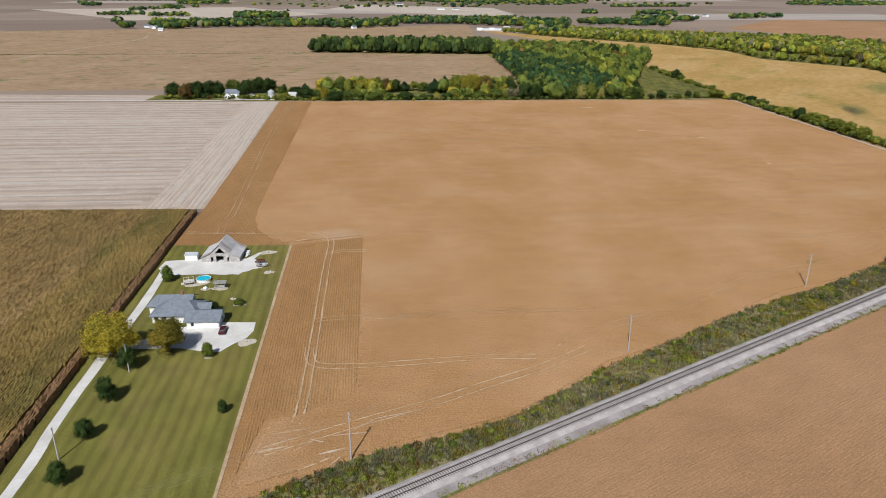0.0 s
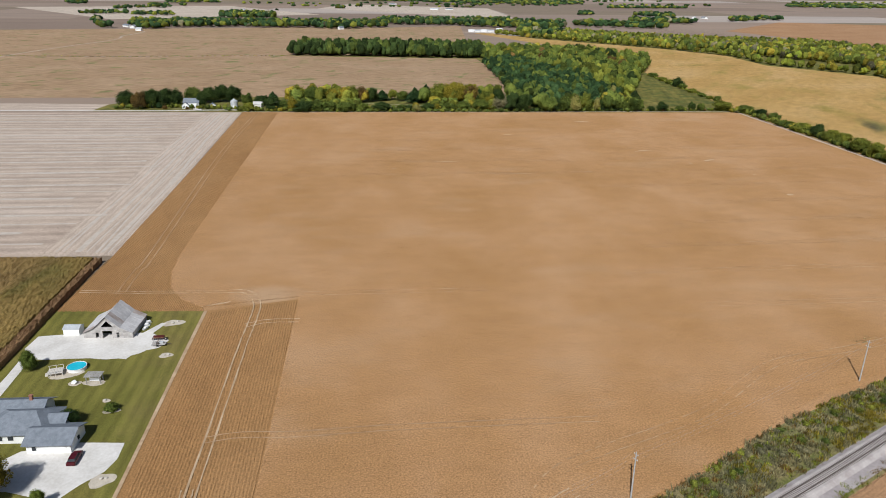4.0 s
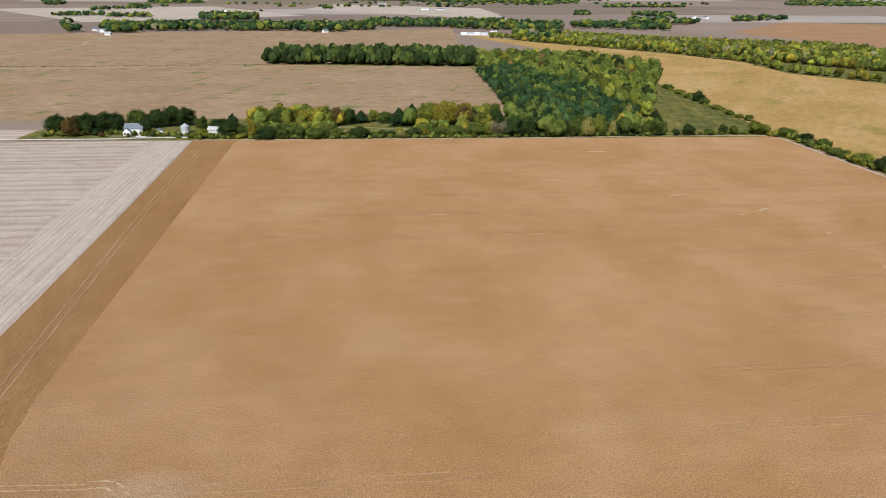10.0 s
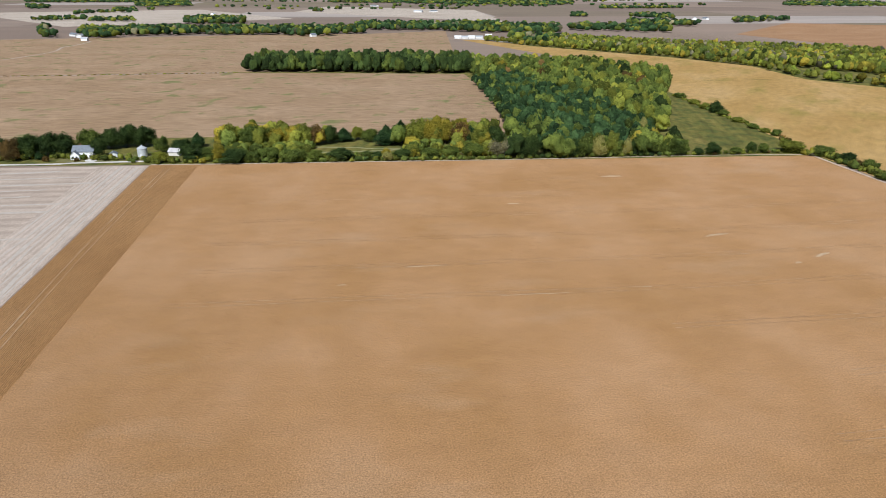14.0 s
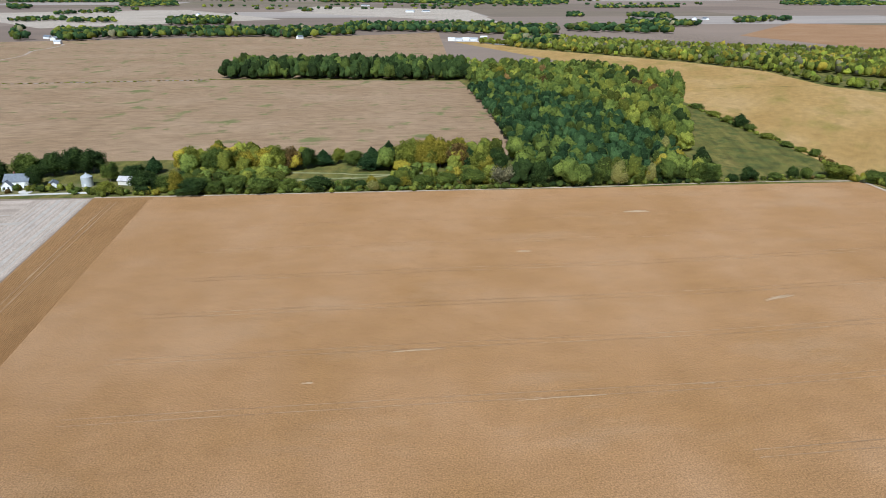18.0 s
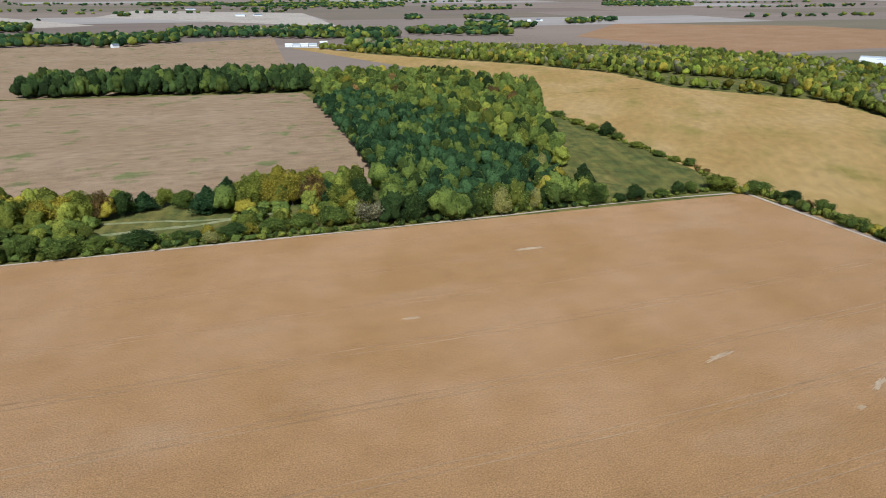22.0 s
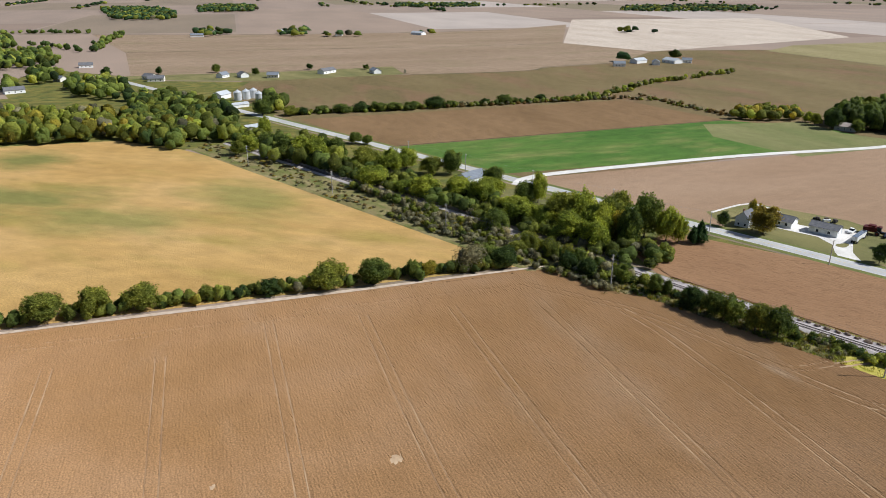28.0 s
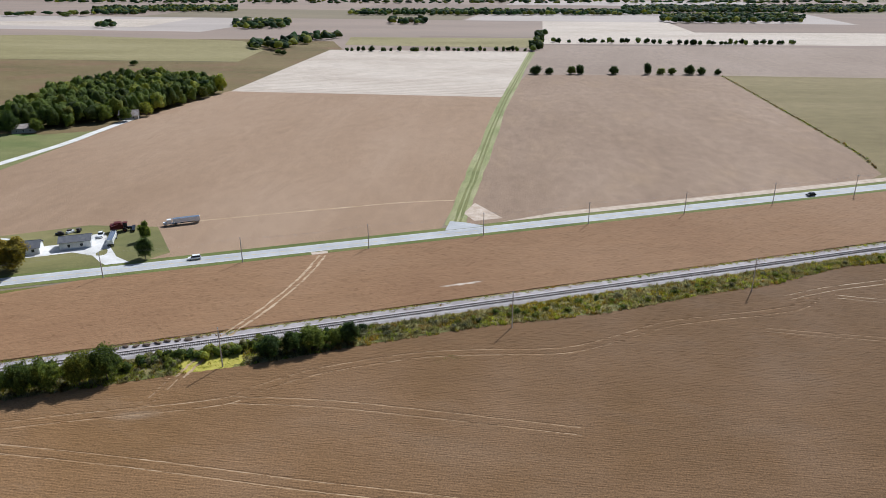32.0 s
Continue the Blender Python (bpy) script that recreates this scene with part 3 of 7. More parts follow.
sheet("tan_field_far", [(-1100, 1014), (-415, 1039), (-199, 1070), (60, 1080), (60, 1800), (-113, 1711), (-304, 1690), (-569, 1612), (-710, 1578), (-1300, 1400)], TAN, 0.05, "dry tan field beyond a ditch", "field")
sheet("strip_ground", [(-262, 618), (-143, 621), (178, 637), (257, 640), (262, 680), (77, 716), (57, 712), (-120, 705), (-240, 690), (-262, 650)], MEADOW, 0.03, "rough grass under the tree belt", "grass")
sheet("wood_floor", [(60, 628), (180, 638), (185, 695), (236, 873), (290, 985), (250, 1140), (60, 1180), (-195, 1160), (-195, 1075), (46, 1056), (72, 855)], MEADOW, 0.035, "shaded wood floor", "ground")
sheet("wood_margin", [(40, 620), (300, 620), (330, 1000), (262, 1160), (-215, 1175), (-215, 1066), (40, 1052)], MEADOW, 0.022, "rough green ground round the wood", "grass")
sheet("meadow", [(236.6, 873), (253.4, 878), (259, 667), (187, 640), (193, 692), (207, 742)], MEADOW, 0.08, "rough green meadow with brown tussocks", "field")
sheet("creek_ground", [(258, 645), (258, 1150), (100, 1560), (240, 1640), (420, 1460), (700, 1360), (780, 1160), (810, 930), (740, 740), (760, 600), (640, 470), (520, 480)], MEADOW, 0.028, "rough green ground along the creek", "grass")
sheet("gold_field", [(259, 645), (258, 880), (264, 912), (300, 981), (432, 1002), (523, 879), (500, 779), (549, 744), (540, 664), (550, 530), (516, 486), (472, 449), (400, 407), (313, 343), (292, 330)], GOLD, 0.07, "golden soybean field with green streaks", "field")
sheet("gold_field_north", [(255, 878), (262, 880), (268, 911), (303, 978), (436, 999), (432, 1127), (366, 1234), (191, 1427), (120, 1560), (80, 1560), (250, 1140)], GOLD, 0.075, "golden strip of ripe beans by the creek wood", "field")
ribbon("gold_ditch", [(302, 982), (340, 989), (385, 996), (434, 1004)], 1.3, MEADOW, 0.09, "weedy ditch line between the golden fields", "ditch", 0.5, 23)
sheet("bean_field_east", [rail_at(-400, -5.8), rail_at(334, -5.8), (299, 290), (314, 262), road_at(150, 6.2), road_at(-420, 6.2)], BEAN_EAST, 0.06, "ripe brown bean field between railway and road", "field")
sheet("east_ground", [(400, 300), (520, 376), (760, 500), (866, 452), (857, 284), (868, 148), (900, 106), (930, 0), (1080, -110), (1040, -560), (700, -640), (560, -640), (498, -530), (449, -163), (446, -14), (438, 118)], OLIVE, 0.02, "rough olive ground between the eastern fields", "grass")
sheet("pale_hay", [(530, 120), (524, 40), (481, 42), (441.5, 12), (425, 117), (489, 137)], HAY_PALE, 0.086, "pale dry end of the hay field", "field")
sheet("roadside_grass", [(392, 309), (364, 290), (350, 300), (362, 322), (380, 330)], GRASS_ROUGH, 0.125, "mown grass between road and trees", "grass")
sheet("green_field", [(421, 305), (497, 360), (541, 97), (500, 40), (441, 30), (438, 118)], GREEN, 0.08, "bright green hay field with paler streaks", "field")
sheet("umber_field", [(605, 412), (646, 130), (543, 94), (498, 362), (520, 374)], UMBER, 0.085, "dark brown ripe bean field", "field")
sheet("olive_field", [(735, 476), (868, 452), (857, 284), (868, 148), (900, 106), (926, 3), (876, -14), (806, -85), (655, 126), (634, 335), (610, 412)], OLIVE, 0.065, "olive brown ripening field", "field")
sheet("olive_field_south", [(655, 122), (806, -88), (1000, -120), (1040, -520), (620, -560), (515, -505), (600, -240), (595, -30), (545, 88)], OLIVE, 0.07, "olive green and brown field behind the wood", "field")
sheet("olive_field_far", [(1043, -290), (784, -322), (561, -360), (585, -440), (600, -500), (700, -610), (1068, -631), (1160, -607), (1126, -398)], OLIVE_PALE, 0.078, "pale yellow olive far field", "field")
sheet("grain_field_east", [(868, 600), (905, 590), (1175, 648), (1186, 420), (1200, 130), (1230, -36), (1067, -115), (932, 2), (902, 106), (870, 148), (859, 284), (870, 452)], EASTLAND, 0.046, "brown ripe grain field behind the farmhouses", "field")
sheet("grain_field_far_east", [(1178, 650), (1556, 782), (1508, 423), (1530, 130), (1578, -30), (1740, -238), (1233, -36), (1203, 130), (1189, 420)], EASTLAND, 0.048, "brown ripe grain field beyond a thin dark strip", "field")
# flat dark ribbons stand in for the shadow at standing crop edges
for line, wide in (([(1176, 649), (1187, 420), (1202, 130), (1232, -37)], 2.2), ([(1557, 783), (1508, 423), (1532, 130), (1580, -30)], 4.0), ([(877, 566), (911, 455), (917, 295), (858, 283), (869, 148), (903, 105), (931, 1)], 2.2), ([(808, 930), (812, 792), (803, 686)], 2.2), ([(1066, -117), (1057, -278), (1043, -292), (784, -323), (563, -361)], 2.6), ([(498.5, 363), (543, 95)], 1.2)):
    ribbon("field_ditch", line, wide, EDGE_SHADE, 0.094, "thin dark strip painted as the shade of a crop edge", "ditch", 0.35, 31)
sheet("stubble_far_east", [(1067, -117), (1233, -38), (1951, -335), (1950, -900), (1270, -630)], STUBBLE_S, 0.06, "very pale cut field far away", "field")
sheet("brown_field_south", [(409, 298), (441, 30), (446, -14), (452, -160), (204, -191), (178, 28), road_at(15, -6.8), road_at(210, -6.8)], SOUTH, 0.06, "brown ripe field beyond the road", "field")
sheet("stubble_south", [(450, -159), (204, -191), (238, -563), (512, -520)], STUBBLE_S, 0.07, "pale cut stubble field with straw rows", "field")
sheet("brown_field_west", [road_at(8, -6.8), (180, 28), (206, -188), (210, -339), (15.8, -377), (-31, -52), (-33, 0), (-20, 20)], SOUTH_GREY, 0.065, "greyish brown ripe field beyond the road", "field")
sheet("grey_field", [(212, -345), (249, -658), (-700, -800), (-700, -480), (16, -380)], GREYBROWN, 0.06, "grey brown field behind a tree row", "field")
sheet("olive_field_west", [(18, -380), (-29, -52), (-30, 3), (-18, 24), (-34, 8), (-70, -20), (-700, -430), (-700, -490)], OLIVE_DULL, 0.055, "olive brown field past a ditch", "field")

# lawn and gravel of the homestead
sheet("lawn", [(-60.3, 262), (-108.2, 262), (-93.6, 121), (-90.2, 60), (-45, 60), (-46.5, 115)], GRASS, 0.10, "striped mown lawn", "lawn")
ribbon("driveway", [(-86, 60), (-88.5, 118), (-91.5, 140), (-94.5, 172), (-97, 205), (-101, 238)], 2.8, GRAVEL, 0.14, "long pale gravel driveway", "driveway", 0.12)

# corn with standing rows
def crop_rows(name, poly, turn, pitch, step, height, material, z, label, seed, jitter=0.3, dip=0.55, closed=False, ruts=()):
    """Standing rows as ridges of uneven height, or a closed canopy of single plants where the rows have met."""
    rng = np.random.default_rng(seed)
    p = np.array(poly)
    c, s = math.cos(radians(turn)), math.sin(radians(turn))
    a, b = p @ np.array([c, s]), p @ np.array([-s, c])
    us, vs = np.arange(a.min(), a.max(), step), np.arange(b.min(), b.max(), pitch if closed else pitch / 2)
    uu, vv = np.meshgrid(us, vs)
    if closed:
        crest = (np.arange(len(vs)) % 2)[:, None]
        hh = height * (dip + (1 - dip) * (0.24 * crest + 0.76 * rng.uniform(0, 1, uu.shape)))
    else:
        crest = (np.arange(len(vs)) % 2)[:, None]
        hh = height * np.where(crest == 1, 1.0, dip) * (1 + rng.uniform(-jitter, jitter * 0.5, uu.shape))
    u2 = uu + rng.uniform(-0.32, 0.32, uu.shape) * step
    v2 = vv + rng.uniform(-0.2, 0.2, uu.shape) * pitch
    x, y = u2 * c - v2 * s, u2 * s + v2 * c
    for line, wide in ruts:
        for (x0, y0), (x1, y1) in zip(line[:-1], line[1:]):
            near = np.nonzero((x > min(x0, x1) - 1) & (x < max(x0, x1) + 1) & (y > min(y0, y1) - 1) & (y < max(y0, y1) + 1))
            d = np.array([x1 - x0, y1 - y0])
            t = np.clip(((x[near] - x0) * d[0] + (y[near] - y0) * d[1]) / (d @ d), 0, 1)
            hit = np.hypot(x[near] - x0 - d[0] * t, y[near] - y0 - d[1] * t) < wide
            hh[near[0][hit], near[1][hit]] = 0.25 - z
    ok = inside(x.ravel(), y.ravel(), poly).reshape(x.shape)
    near = np.zeros_like(ok)
    near[1:] |= ok[:-1]
    near[:-1] |= ok[1:]
    near[:, 1:] |= near[:, :-1] | ok[:, :-1]
    near[:, :-1] |= near[:, 1:] | ok[:, 1:]
    rim = np.nonzero(near & ~ok)
    px, py, best = x[rim], y[rim], np.full(len(rim[0]), 1e9)
    bx, by = px.copy(), py.copy()
    for i in range(len(poly)):
        (x0, y0), (x1, y1) = poly[i - 1], poly[i]
        dx, dy = x1 - x0, y1 - y0
        t = np.clip(((px - x0) * dx + (py - y0) * dy) / (dx * dx + dy * dy), 0, 1)
        qx, qy = x0 + dx * t, y0 + dy * t
        far = np.hypot(px - qx, py - qy)
        nearer = far < best
        best = np.where(nearer, far, best)
        bx, by = np.where(nearer, qx, bx), np.where(nearer, qy, by)
    fit = best < 2.5
    rim = (rim[0][fit], rim[1][fit])
    x[rim], y[rim], hh[rim] = bx[fit], by[fit], 0.06 - z
    ok[rim] = True
    idx = np.arange(x.size).reshape(x.shape)
    quad = np.stack([idx[:-1, :-1], idx[:-1, 1:], idx[1:, 1:], idx[1:, :-1]], -1)
    good = ok[:-1, :-1] & ok[:-1, 1:] & ok[1:, 1:] & ok[1:, :-1]
    f = quad[good].reshape(-1, 4)
    ob = new(name, raw(name, np.stack([x, y, hh], -1).reshape(-1, 3), f, [material]))
    ob.location.z = z
    return tagged(ob, label, "crop", kind="stuff")


crop_rows("corn_edge", [(-111, 303), (-94, 121), (-90, 60), (-93, 60), (-97, 121), (-114, 303)], 95.0, 0.76, 1.1, 2.1, CORN_DRY, 0.02, "dry brown edge rows of the corn", 2, 0.12, 0.86)
crop_rows("corn_crop", [(-114, 303), (-97, 121), (-93, 60), (-128, 60), (-129.4, 180), (-130.4, 262), (-125.4, 303)], 95.0, 0.76, 1.1, 2.2, CORN, 0.02, "standing ripening corn, brown and green", 3, 0.09, 0.9)
crop_rows("ripe_corn_crop", [(-124, 303), (-129, 262), (-128, 180), (-126.6, 60), (-165, 60), (-225, 300)], 95.0, 0.76, 1.1, 2.2, CORN_RIPE, 0.02, "standing ripe corn, dry and golden brown", 4, 0.09, 0.9)
sheet("corn_field", [(-111.3, 303), (-93.3, 121), (-88.5, 60), (-700, 40), (-700, 290), (-198, 299)], CORN_RIPE, 0.045, "ripening corn field", "field")

sheet("roadside_strip", [rail_at(330, -9), rail_at(640, -9), road_at(560, 8), road_at(150, 8), (314, 262), (299, 290)], MEADOW, 0.05, "rough grass between railway and road", "grass")
sheet("stubble_strip", [(-262, 619), (-262, 652), (-900, 660), (-900, 600)], STUBBLE, 0.042, "pale cut strip beside the farmhouse trees", "field")
sheet("stubble_headland", [(-109.6, 309.2), (-143.1, 618.8), (-171, 617), (-137, 307.5)], STUBBLE_EDGE, 0.085, "cut stubble headland with straw lines", "field")

# ---- railway ----
LEN0, LEN1 = -330.0, 640.0


def strip(name, s0, s1, o0, o1, material, z, label, category):
    return sheet(name, [rail_at(s0, o0), rail_at(s1, o0), rail_at(s1, o1), rail_at(s0, o1)], material, z, label, category)


EDGE = [(-330, 13), (-60, 13), (0, 15.3), (20, 11), (38, 8.5), (50, 10.5), (75, 14), (100, 14.5), (140, 16.5), (178, 13.5), (215, 14), (252, 16), (295, 14.5), (330, 15), (340, 26), (640, 26)]


def edge_off(s):
    return float(np.interp(s, [e[0] for e in EDGE], [e[1] for e in EDGE]))


sheet("rail_corridor", [rail_at(LEN0, -6.2), rail_at(LEN1, -6.2)] + [rail_at(e, o) for e, o in EDGE[::-1]], BRUSH, 0.12, "rough weedy ground beside the railway", "verge")
strip("rail_shoulder", LEN0, LEN1, -5.4, 3.0, BED, 0.15, "grey cinder shoulder beside the track", "ground")


def ballast():
    bm = bmesh.new()
    prof = [(-2.9, 0.0), (-1.9, 0.42), (1.9, 0.42), (2.9, 0.0)]
    prev = None
    for k in range(141):
        s = LEN0 + (LEN1 - LEN0) * k / 140
        row = [bm.verts.new((*rail_at(s, o), z)) for o, z in prof]
        if prev:
            for a in range(3):
                bm.faces.new((prev[a], row[a], row[a + 1], prev[a + 1]))
        prev = row
    ob = new("ballast", from_bm("ballast", bm, BALLAST))
    ob.location.z = 0.15
    tagged(ob, "pale crushed stone ballast bank", "ballast", kind="structure")


ballast()
railway = thing("railway_track", pose(RAIL0.x, RAIL0.y, 0.57, rz=math.degrees(math.atan2(U.y, U.x))), "single railway track with dark rails and wooden sleepers", "railway")
for side in (-0.76, 0.76):
    bm = bmesh.new()
    box(bm, LEN0, LEN1, side - 0.075, side + 0.075, 0.10, 0.14)
    box(bm, LEN0, LEN1, side - 0.025, side + 0.025, 0.14, 0.24)
    box(bm, LEN0, LEN1, side - 0.045, side + 0.045, 0.24, 0.29)
    part("rail", bm, STEEL, railway, "worn steel rail")
tie_mesh = from_bm("sleeper", bm_box(-0.12, 0.12, -1.3, 1.3, -0.06, 0.11), TIE)
for k in range(300):
    ob = new("sleeper", tie_mesh)
    ob.parent = railway
    ob.location.x = -20 + k * 0.62
sl = np.array([(x, y, z) for x in (-0.12, 0.12) for y in (-1.3, 1.3) for z in (-0.06, 0.11)])
sf = np.array([(1, 5, 7, 3), (0, 1, 3, 2), (4, 6, 7, 5), (0, 4, 5, 1), (2, 3, 7, 6)])
far_at = np.arange(166.0, LEN1, 0.62)
ob = new("sleeper_rest", raw("sleeper_rest", (sl[None] + far_at[:, None, None] * np.array([1, 0, 0])).reshape(-1, 3), (sf[None] + np.arange(len(far_at))[:, None, None] * 8).reshape(-1, 4), [TIE]))
ob.parent = railway
tagged(ob, kind="stuff")

# ---- road ----
def road_strip(name, s0, s1, o0, o1, material, z, label, category="road"):
    return sheet(name, [road_at(s0, o0), road_at(s1, o0), road_at(s1, o1), road_at(s0, o1)], material, z, label, category)


road_strip("road_verge", -700, 560, -7.0, 6.4, VERGE, 0.09, "green grass verge of the road", "verge")
road_strip("road", -700, 900, -3.7, 3.7, ASPHALT, 0.13, "pale worn asphalt country road", "road")

ribbon("farm_lane", [(444, 20), (438, 60), (434, 156), (418, 268), (409, 296), (398, 305)], 6.0, GRAVEL, 0.15, "white gravel lane between fields", "lane", 0.05)
ribbon("farm_lane_wood", [(444, 20), (447, -2), (452, -34)], 6.0, GRAVEL, 0.151, "white gravel lane to the wood", "lane", 0.05)
ribbon("grass_lane", [(164, 138), (171, 85), (178, 28), (203, -184), (238, -560)], 8.5, LANE_GRASS, 0.11, "dry green grass lane between fields", "lane", 0.2, 4)
for side in (-1.1, 1.1):
    ribbon("lane_rut", [(164 + side, 138), (171 + side, 85), (178 + side, 28), (203 + side, -184), (238 + side, -560)], 1.3, HAY_PALE, 0.125, "pale wheel rut in the grass lane", "track", 0.6, 6)
sheet("lane_mouth", [road_at(-4, -4), road_at(14, -4), (168, 133), (161, 133)], ASPHALT, 0.14, "paved mouth of the lane", "road")
sheet("bare_corner", [(147, 123), (158, 130), (165, 121), (163.5, 105)], BARE, 0.12, "bare pale soil at the lane corner", "ground")
sheet("bare_strip", [road_at(-12, -7.2), road_at(-300, -7.2), road_at(-300, -13), road_at(-40, -12)], BARE, 0.10, "strip of bare pale soil along the road", "ground")
road_strip("edge_line", -700, 900, 3.1, 3.4, GRAVEL, 0.136, "white painted edge line", "road marking")
road_strip("edge_line_far", -700, 900, -3.4, -3.1, GRAVEL, 0.136, "white painted edge line", "road marking")
CENTRE = plain("yellow_paint", (0.5, 0.36, 0.06), (0.58, 0.43, 0.1), 0.4, 0.8, 0.1, False)
road_strip("centre_line", -700, 900, -0.1, 0.1, CENTRE, 0.137, "yellow painted centre line", "road marking")

ribbon("field_line", [(275.4, 162.7), (249.5, 146.1), (227.3, 132.3), (194.4, 112.4), (173.9, 103.9)], 1.2, TRACK, 0.1, "pale track line across the brown field", "track", 0.4, 7)
# wheel tracks in the crops
RUTS = []


def wheel_tracks(line, gauge, width, material, z, label, seed, wobble=0.65):
    line = smooth_line(line, 3)
    z += (seed % 19) * 0.003
    for side in (-0.5, 0.5):
        pts = []
        for i, p in enumerate(line):
            a, b = line[max(i - 1, 0)], line[min(i + 1, len(line) - 1)]
            d = Vector((b[0] - a[0], b[1] - a[1])).normalized()
            pts.append((p[0] - d.y * gauge * side, p[1] + d.x * gauge * side))
        RUTS.append((pts, width / 2 + 0.12))
        ribbon("wheel_track", pts, width, material, z, label, "track", wobble, seed + int(side * 2))


TL = "pair of pressed wheel tracks through the ripe beans"
for k in range(11):
    y = 331.5 + 29.0 * k
    wheel_tracks([(262 - 2 * (k > 3), y + 8.8), (180, y), (95 + 20 * (k % 3), y - 8)] if k < 4 else [(250 - k, y + 8.8), (120, y - 6), (20, y - 13), (-70, y - 20)], 2.8, 0.28, TRACK_DIM, 0.28, TL, 30 + k)
wheel_tracks([(259.3, 520), (261.4, 456.4), (268, 400), (273, 341)], 3.0, 0.3, TRACK_FAINT, 0.28, TL, 60)
wheel_tracks([(274, 340), (256.6, 321), (243.6, 309), (218.6, 295.6), (189, 281), (182.6, 273.4), (171, 261), (149, 246.5), (131, 239.4), (108, 232), (93, 220), (77, 206), (42, 187), (32.5, 174)], 3.0, 0.3, TRACK_FAINT, 0.28, TL, 62)
wheel_tracks([(186, 279), (163, 274.3), (140, 272), (100, 269)], 3.0, 0.28, TRACK_FAINT, 0.28, TL, 64)
wheel_tracks([(250, 316.5), (234, 311.4), (210, 308), (185, 305.4), (155, 303), (130, 300.3), (80, 296)], 3.0, 0.3, TRACK_FAINT, 0.28, TL, 65)
wheel_tracks([(204.7, 273), (204.9, 268.2), (205.4, 250), (202.9, 230), (202.2, 205), (204.3, 184)], 2.2, 0.8, TRACK, 0.28, "pale dirt track from the road to the railway", 66)
sheet("field_gate_apron", [(206, 188), (201.5, 185), (204.6, 178.6), (210, 182)], BARE, 0.135, "pale bare soil apron at the road", "ground")
wheel_tracks([(-44, 275), (-20, 276), (30, 280)], 2.6, 0.28, TRACK_DIM, 0.28, TL, 82)
wheel_tracks([(-34.7, 140), (-35.3, 158), (-42.6, 237.5), (-43.4, 248.7), (-44.4, 261.3), (-45.6, 267.8), (-48.5, 273.7), (-52.7, 276.9), (-57.4, 276.5)], 2.2, 0.42, TRACK, 0.28, TL, 68)
wheel_tracks([(-57.3, 276.1), (-68.6, 275.9), (-79.8, 275.5), (-89.4, 275.2), (-106.5, 275.6)], 1.6, 0.32, TRACK, 0.28, TL, 83)
wheel_tracks([(-45.1, 251.6), (-39.4, 254.7), (-29.6, 255.4)], 2.2, 0.34, TRACK, 0.28, TL, 84)
wheel_tracks([(-38, 178), (-36.6, 171), (-32.6, 167.6), (-20.6, 167.8), (2.2, 171.2), (13.8, 172.8), (26, 173)], 2.4, 0.32, TRACK, 0.28, TL, 72)
wheel_tracks([(205.9, 274.0), (205.4, 279.8), (205.5, 285.0), (208.6, 289.0)], 2.4, 0.3, TRACK_FAINT, 0.28, "faint wheel tracks from the railway into the beans", 85)
wheel_tracks([(-39.6, 194.7), (-31.9, 196.8), (-18.2, 197.3), (2.3, 200), (51.8, 204.1)], 2.2, 0.3, TRACK_DIM, 0.28, TL, 73)
wheel_tracks([(-40, 130), (-20, 141), (-1.1, 150.6), (9.5, 157.2), (27, 167.3), (41.5, 178.1)], 2.8, 0.34, TRACK, 0.28, TL, 74)
wheel_tracks([(-92.5, 275.3), (-93.5, 282.3), (-94.7, 295.0), (-96.4, 316.5), (-118, 480), (-130, 612)], 2.6, 0.42, TRACK_DIM, 0.28, "pressed wheel tracks along the headland", 76)
ribbon("belt_track", [(-70, 648), (-30, 653.2), (-18, 653.8), (-7.7, 656.2), (3.5, 659.6), (22, 664)], 3.0, LANE_GRASS, 0.1, "pale mown path through the rough grass", "path", 0.3, 21)
ribbon("belt_track", [(-75, 668), (-31, 664.8), (-16, 661.4), (4, 661)], 2.2, LANE_GRASS, 0.104, "pale mown path through the rough grass", "path", 0.3, 22)
ribbon("lawn_edge", [(-60.3, 262), (-46.2, 115), (-42, 70)], 0.9, TRACK, 0.16, "strip of bare straw along the lawn", "ground", 0.4)
ribbon("field_margin_north", [(-143, 621), (60, 629.5), (180, 638.5), (256, 640)], 1.5, BARE, 0.16, "pale bare margin along the tree belt", "ground", 0.8)
ribbon("field_margin_east", [(257, 640), (272, 490), (289.5, 328)], 1.9, BARE, 0.165, "pale bare margin along the hedge", "ground", 0.7)
ribbon("field_margin_corn", [(-109.5, 305), (-107.6, 262)], 0.7, UMBER, 0.17, "dry brown margin beside the corn", "ground", 0.4)


def patch(x, y, rx, ry, turn, seed, material=BARE, z=0.31, name="bare_patch", label="pale bare patch in the beans", rough=0.05):
    """An uneven blot on the field."""
    rng = np.random.default_rng(seed)
    n = 36
    ang = np.arange(n) * math.tau / n
    r = 1 + 0.12 * np.sin(ang * 2 + rng.uniform(0, 6)) + 0.1 * np.sin(ang * 3 + rng.uniform(0, 6)) + rng.uniform(-rough, rough, n)
    c, s = math.cos(radians(turn)), math.sin(radians(turn))
    pts = [(x + rx * q * math.cos(a) * c - ry * q * math.sin(a) * s, y + rx * q * math.cos(a) * s + ry * q * math.sin(a) * c) for a, q in zip(ang, r)]
    return sheet(name, pts, material, z, label, "soil")


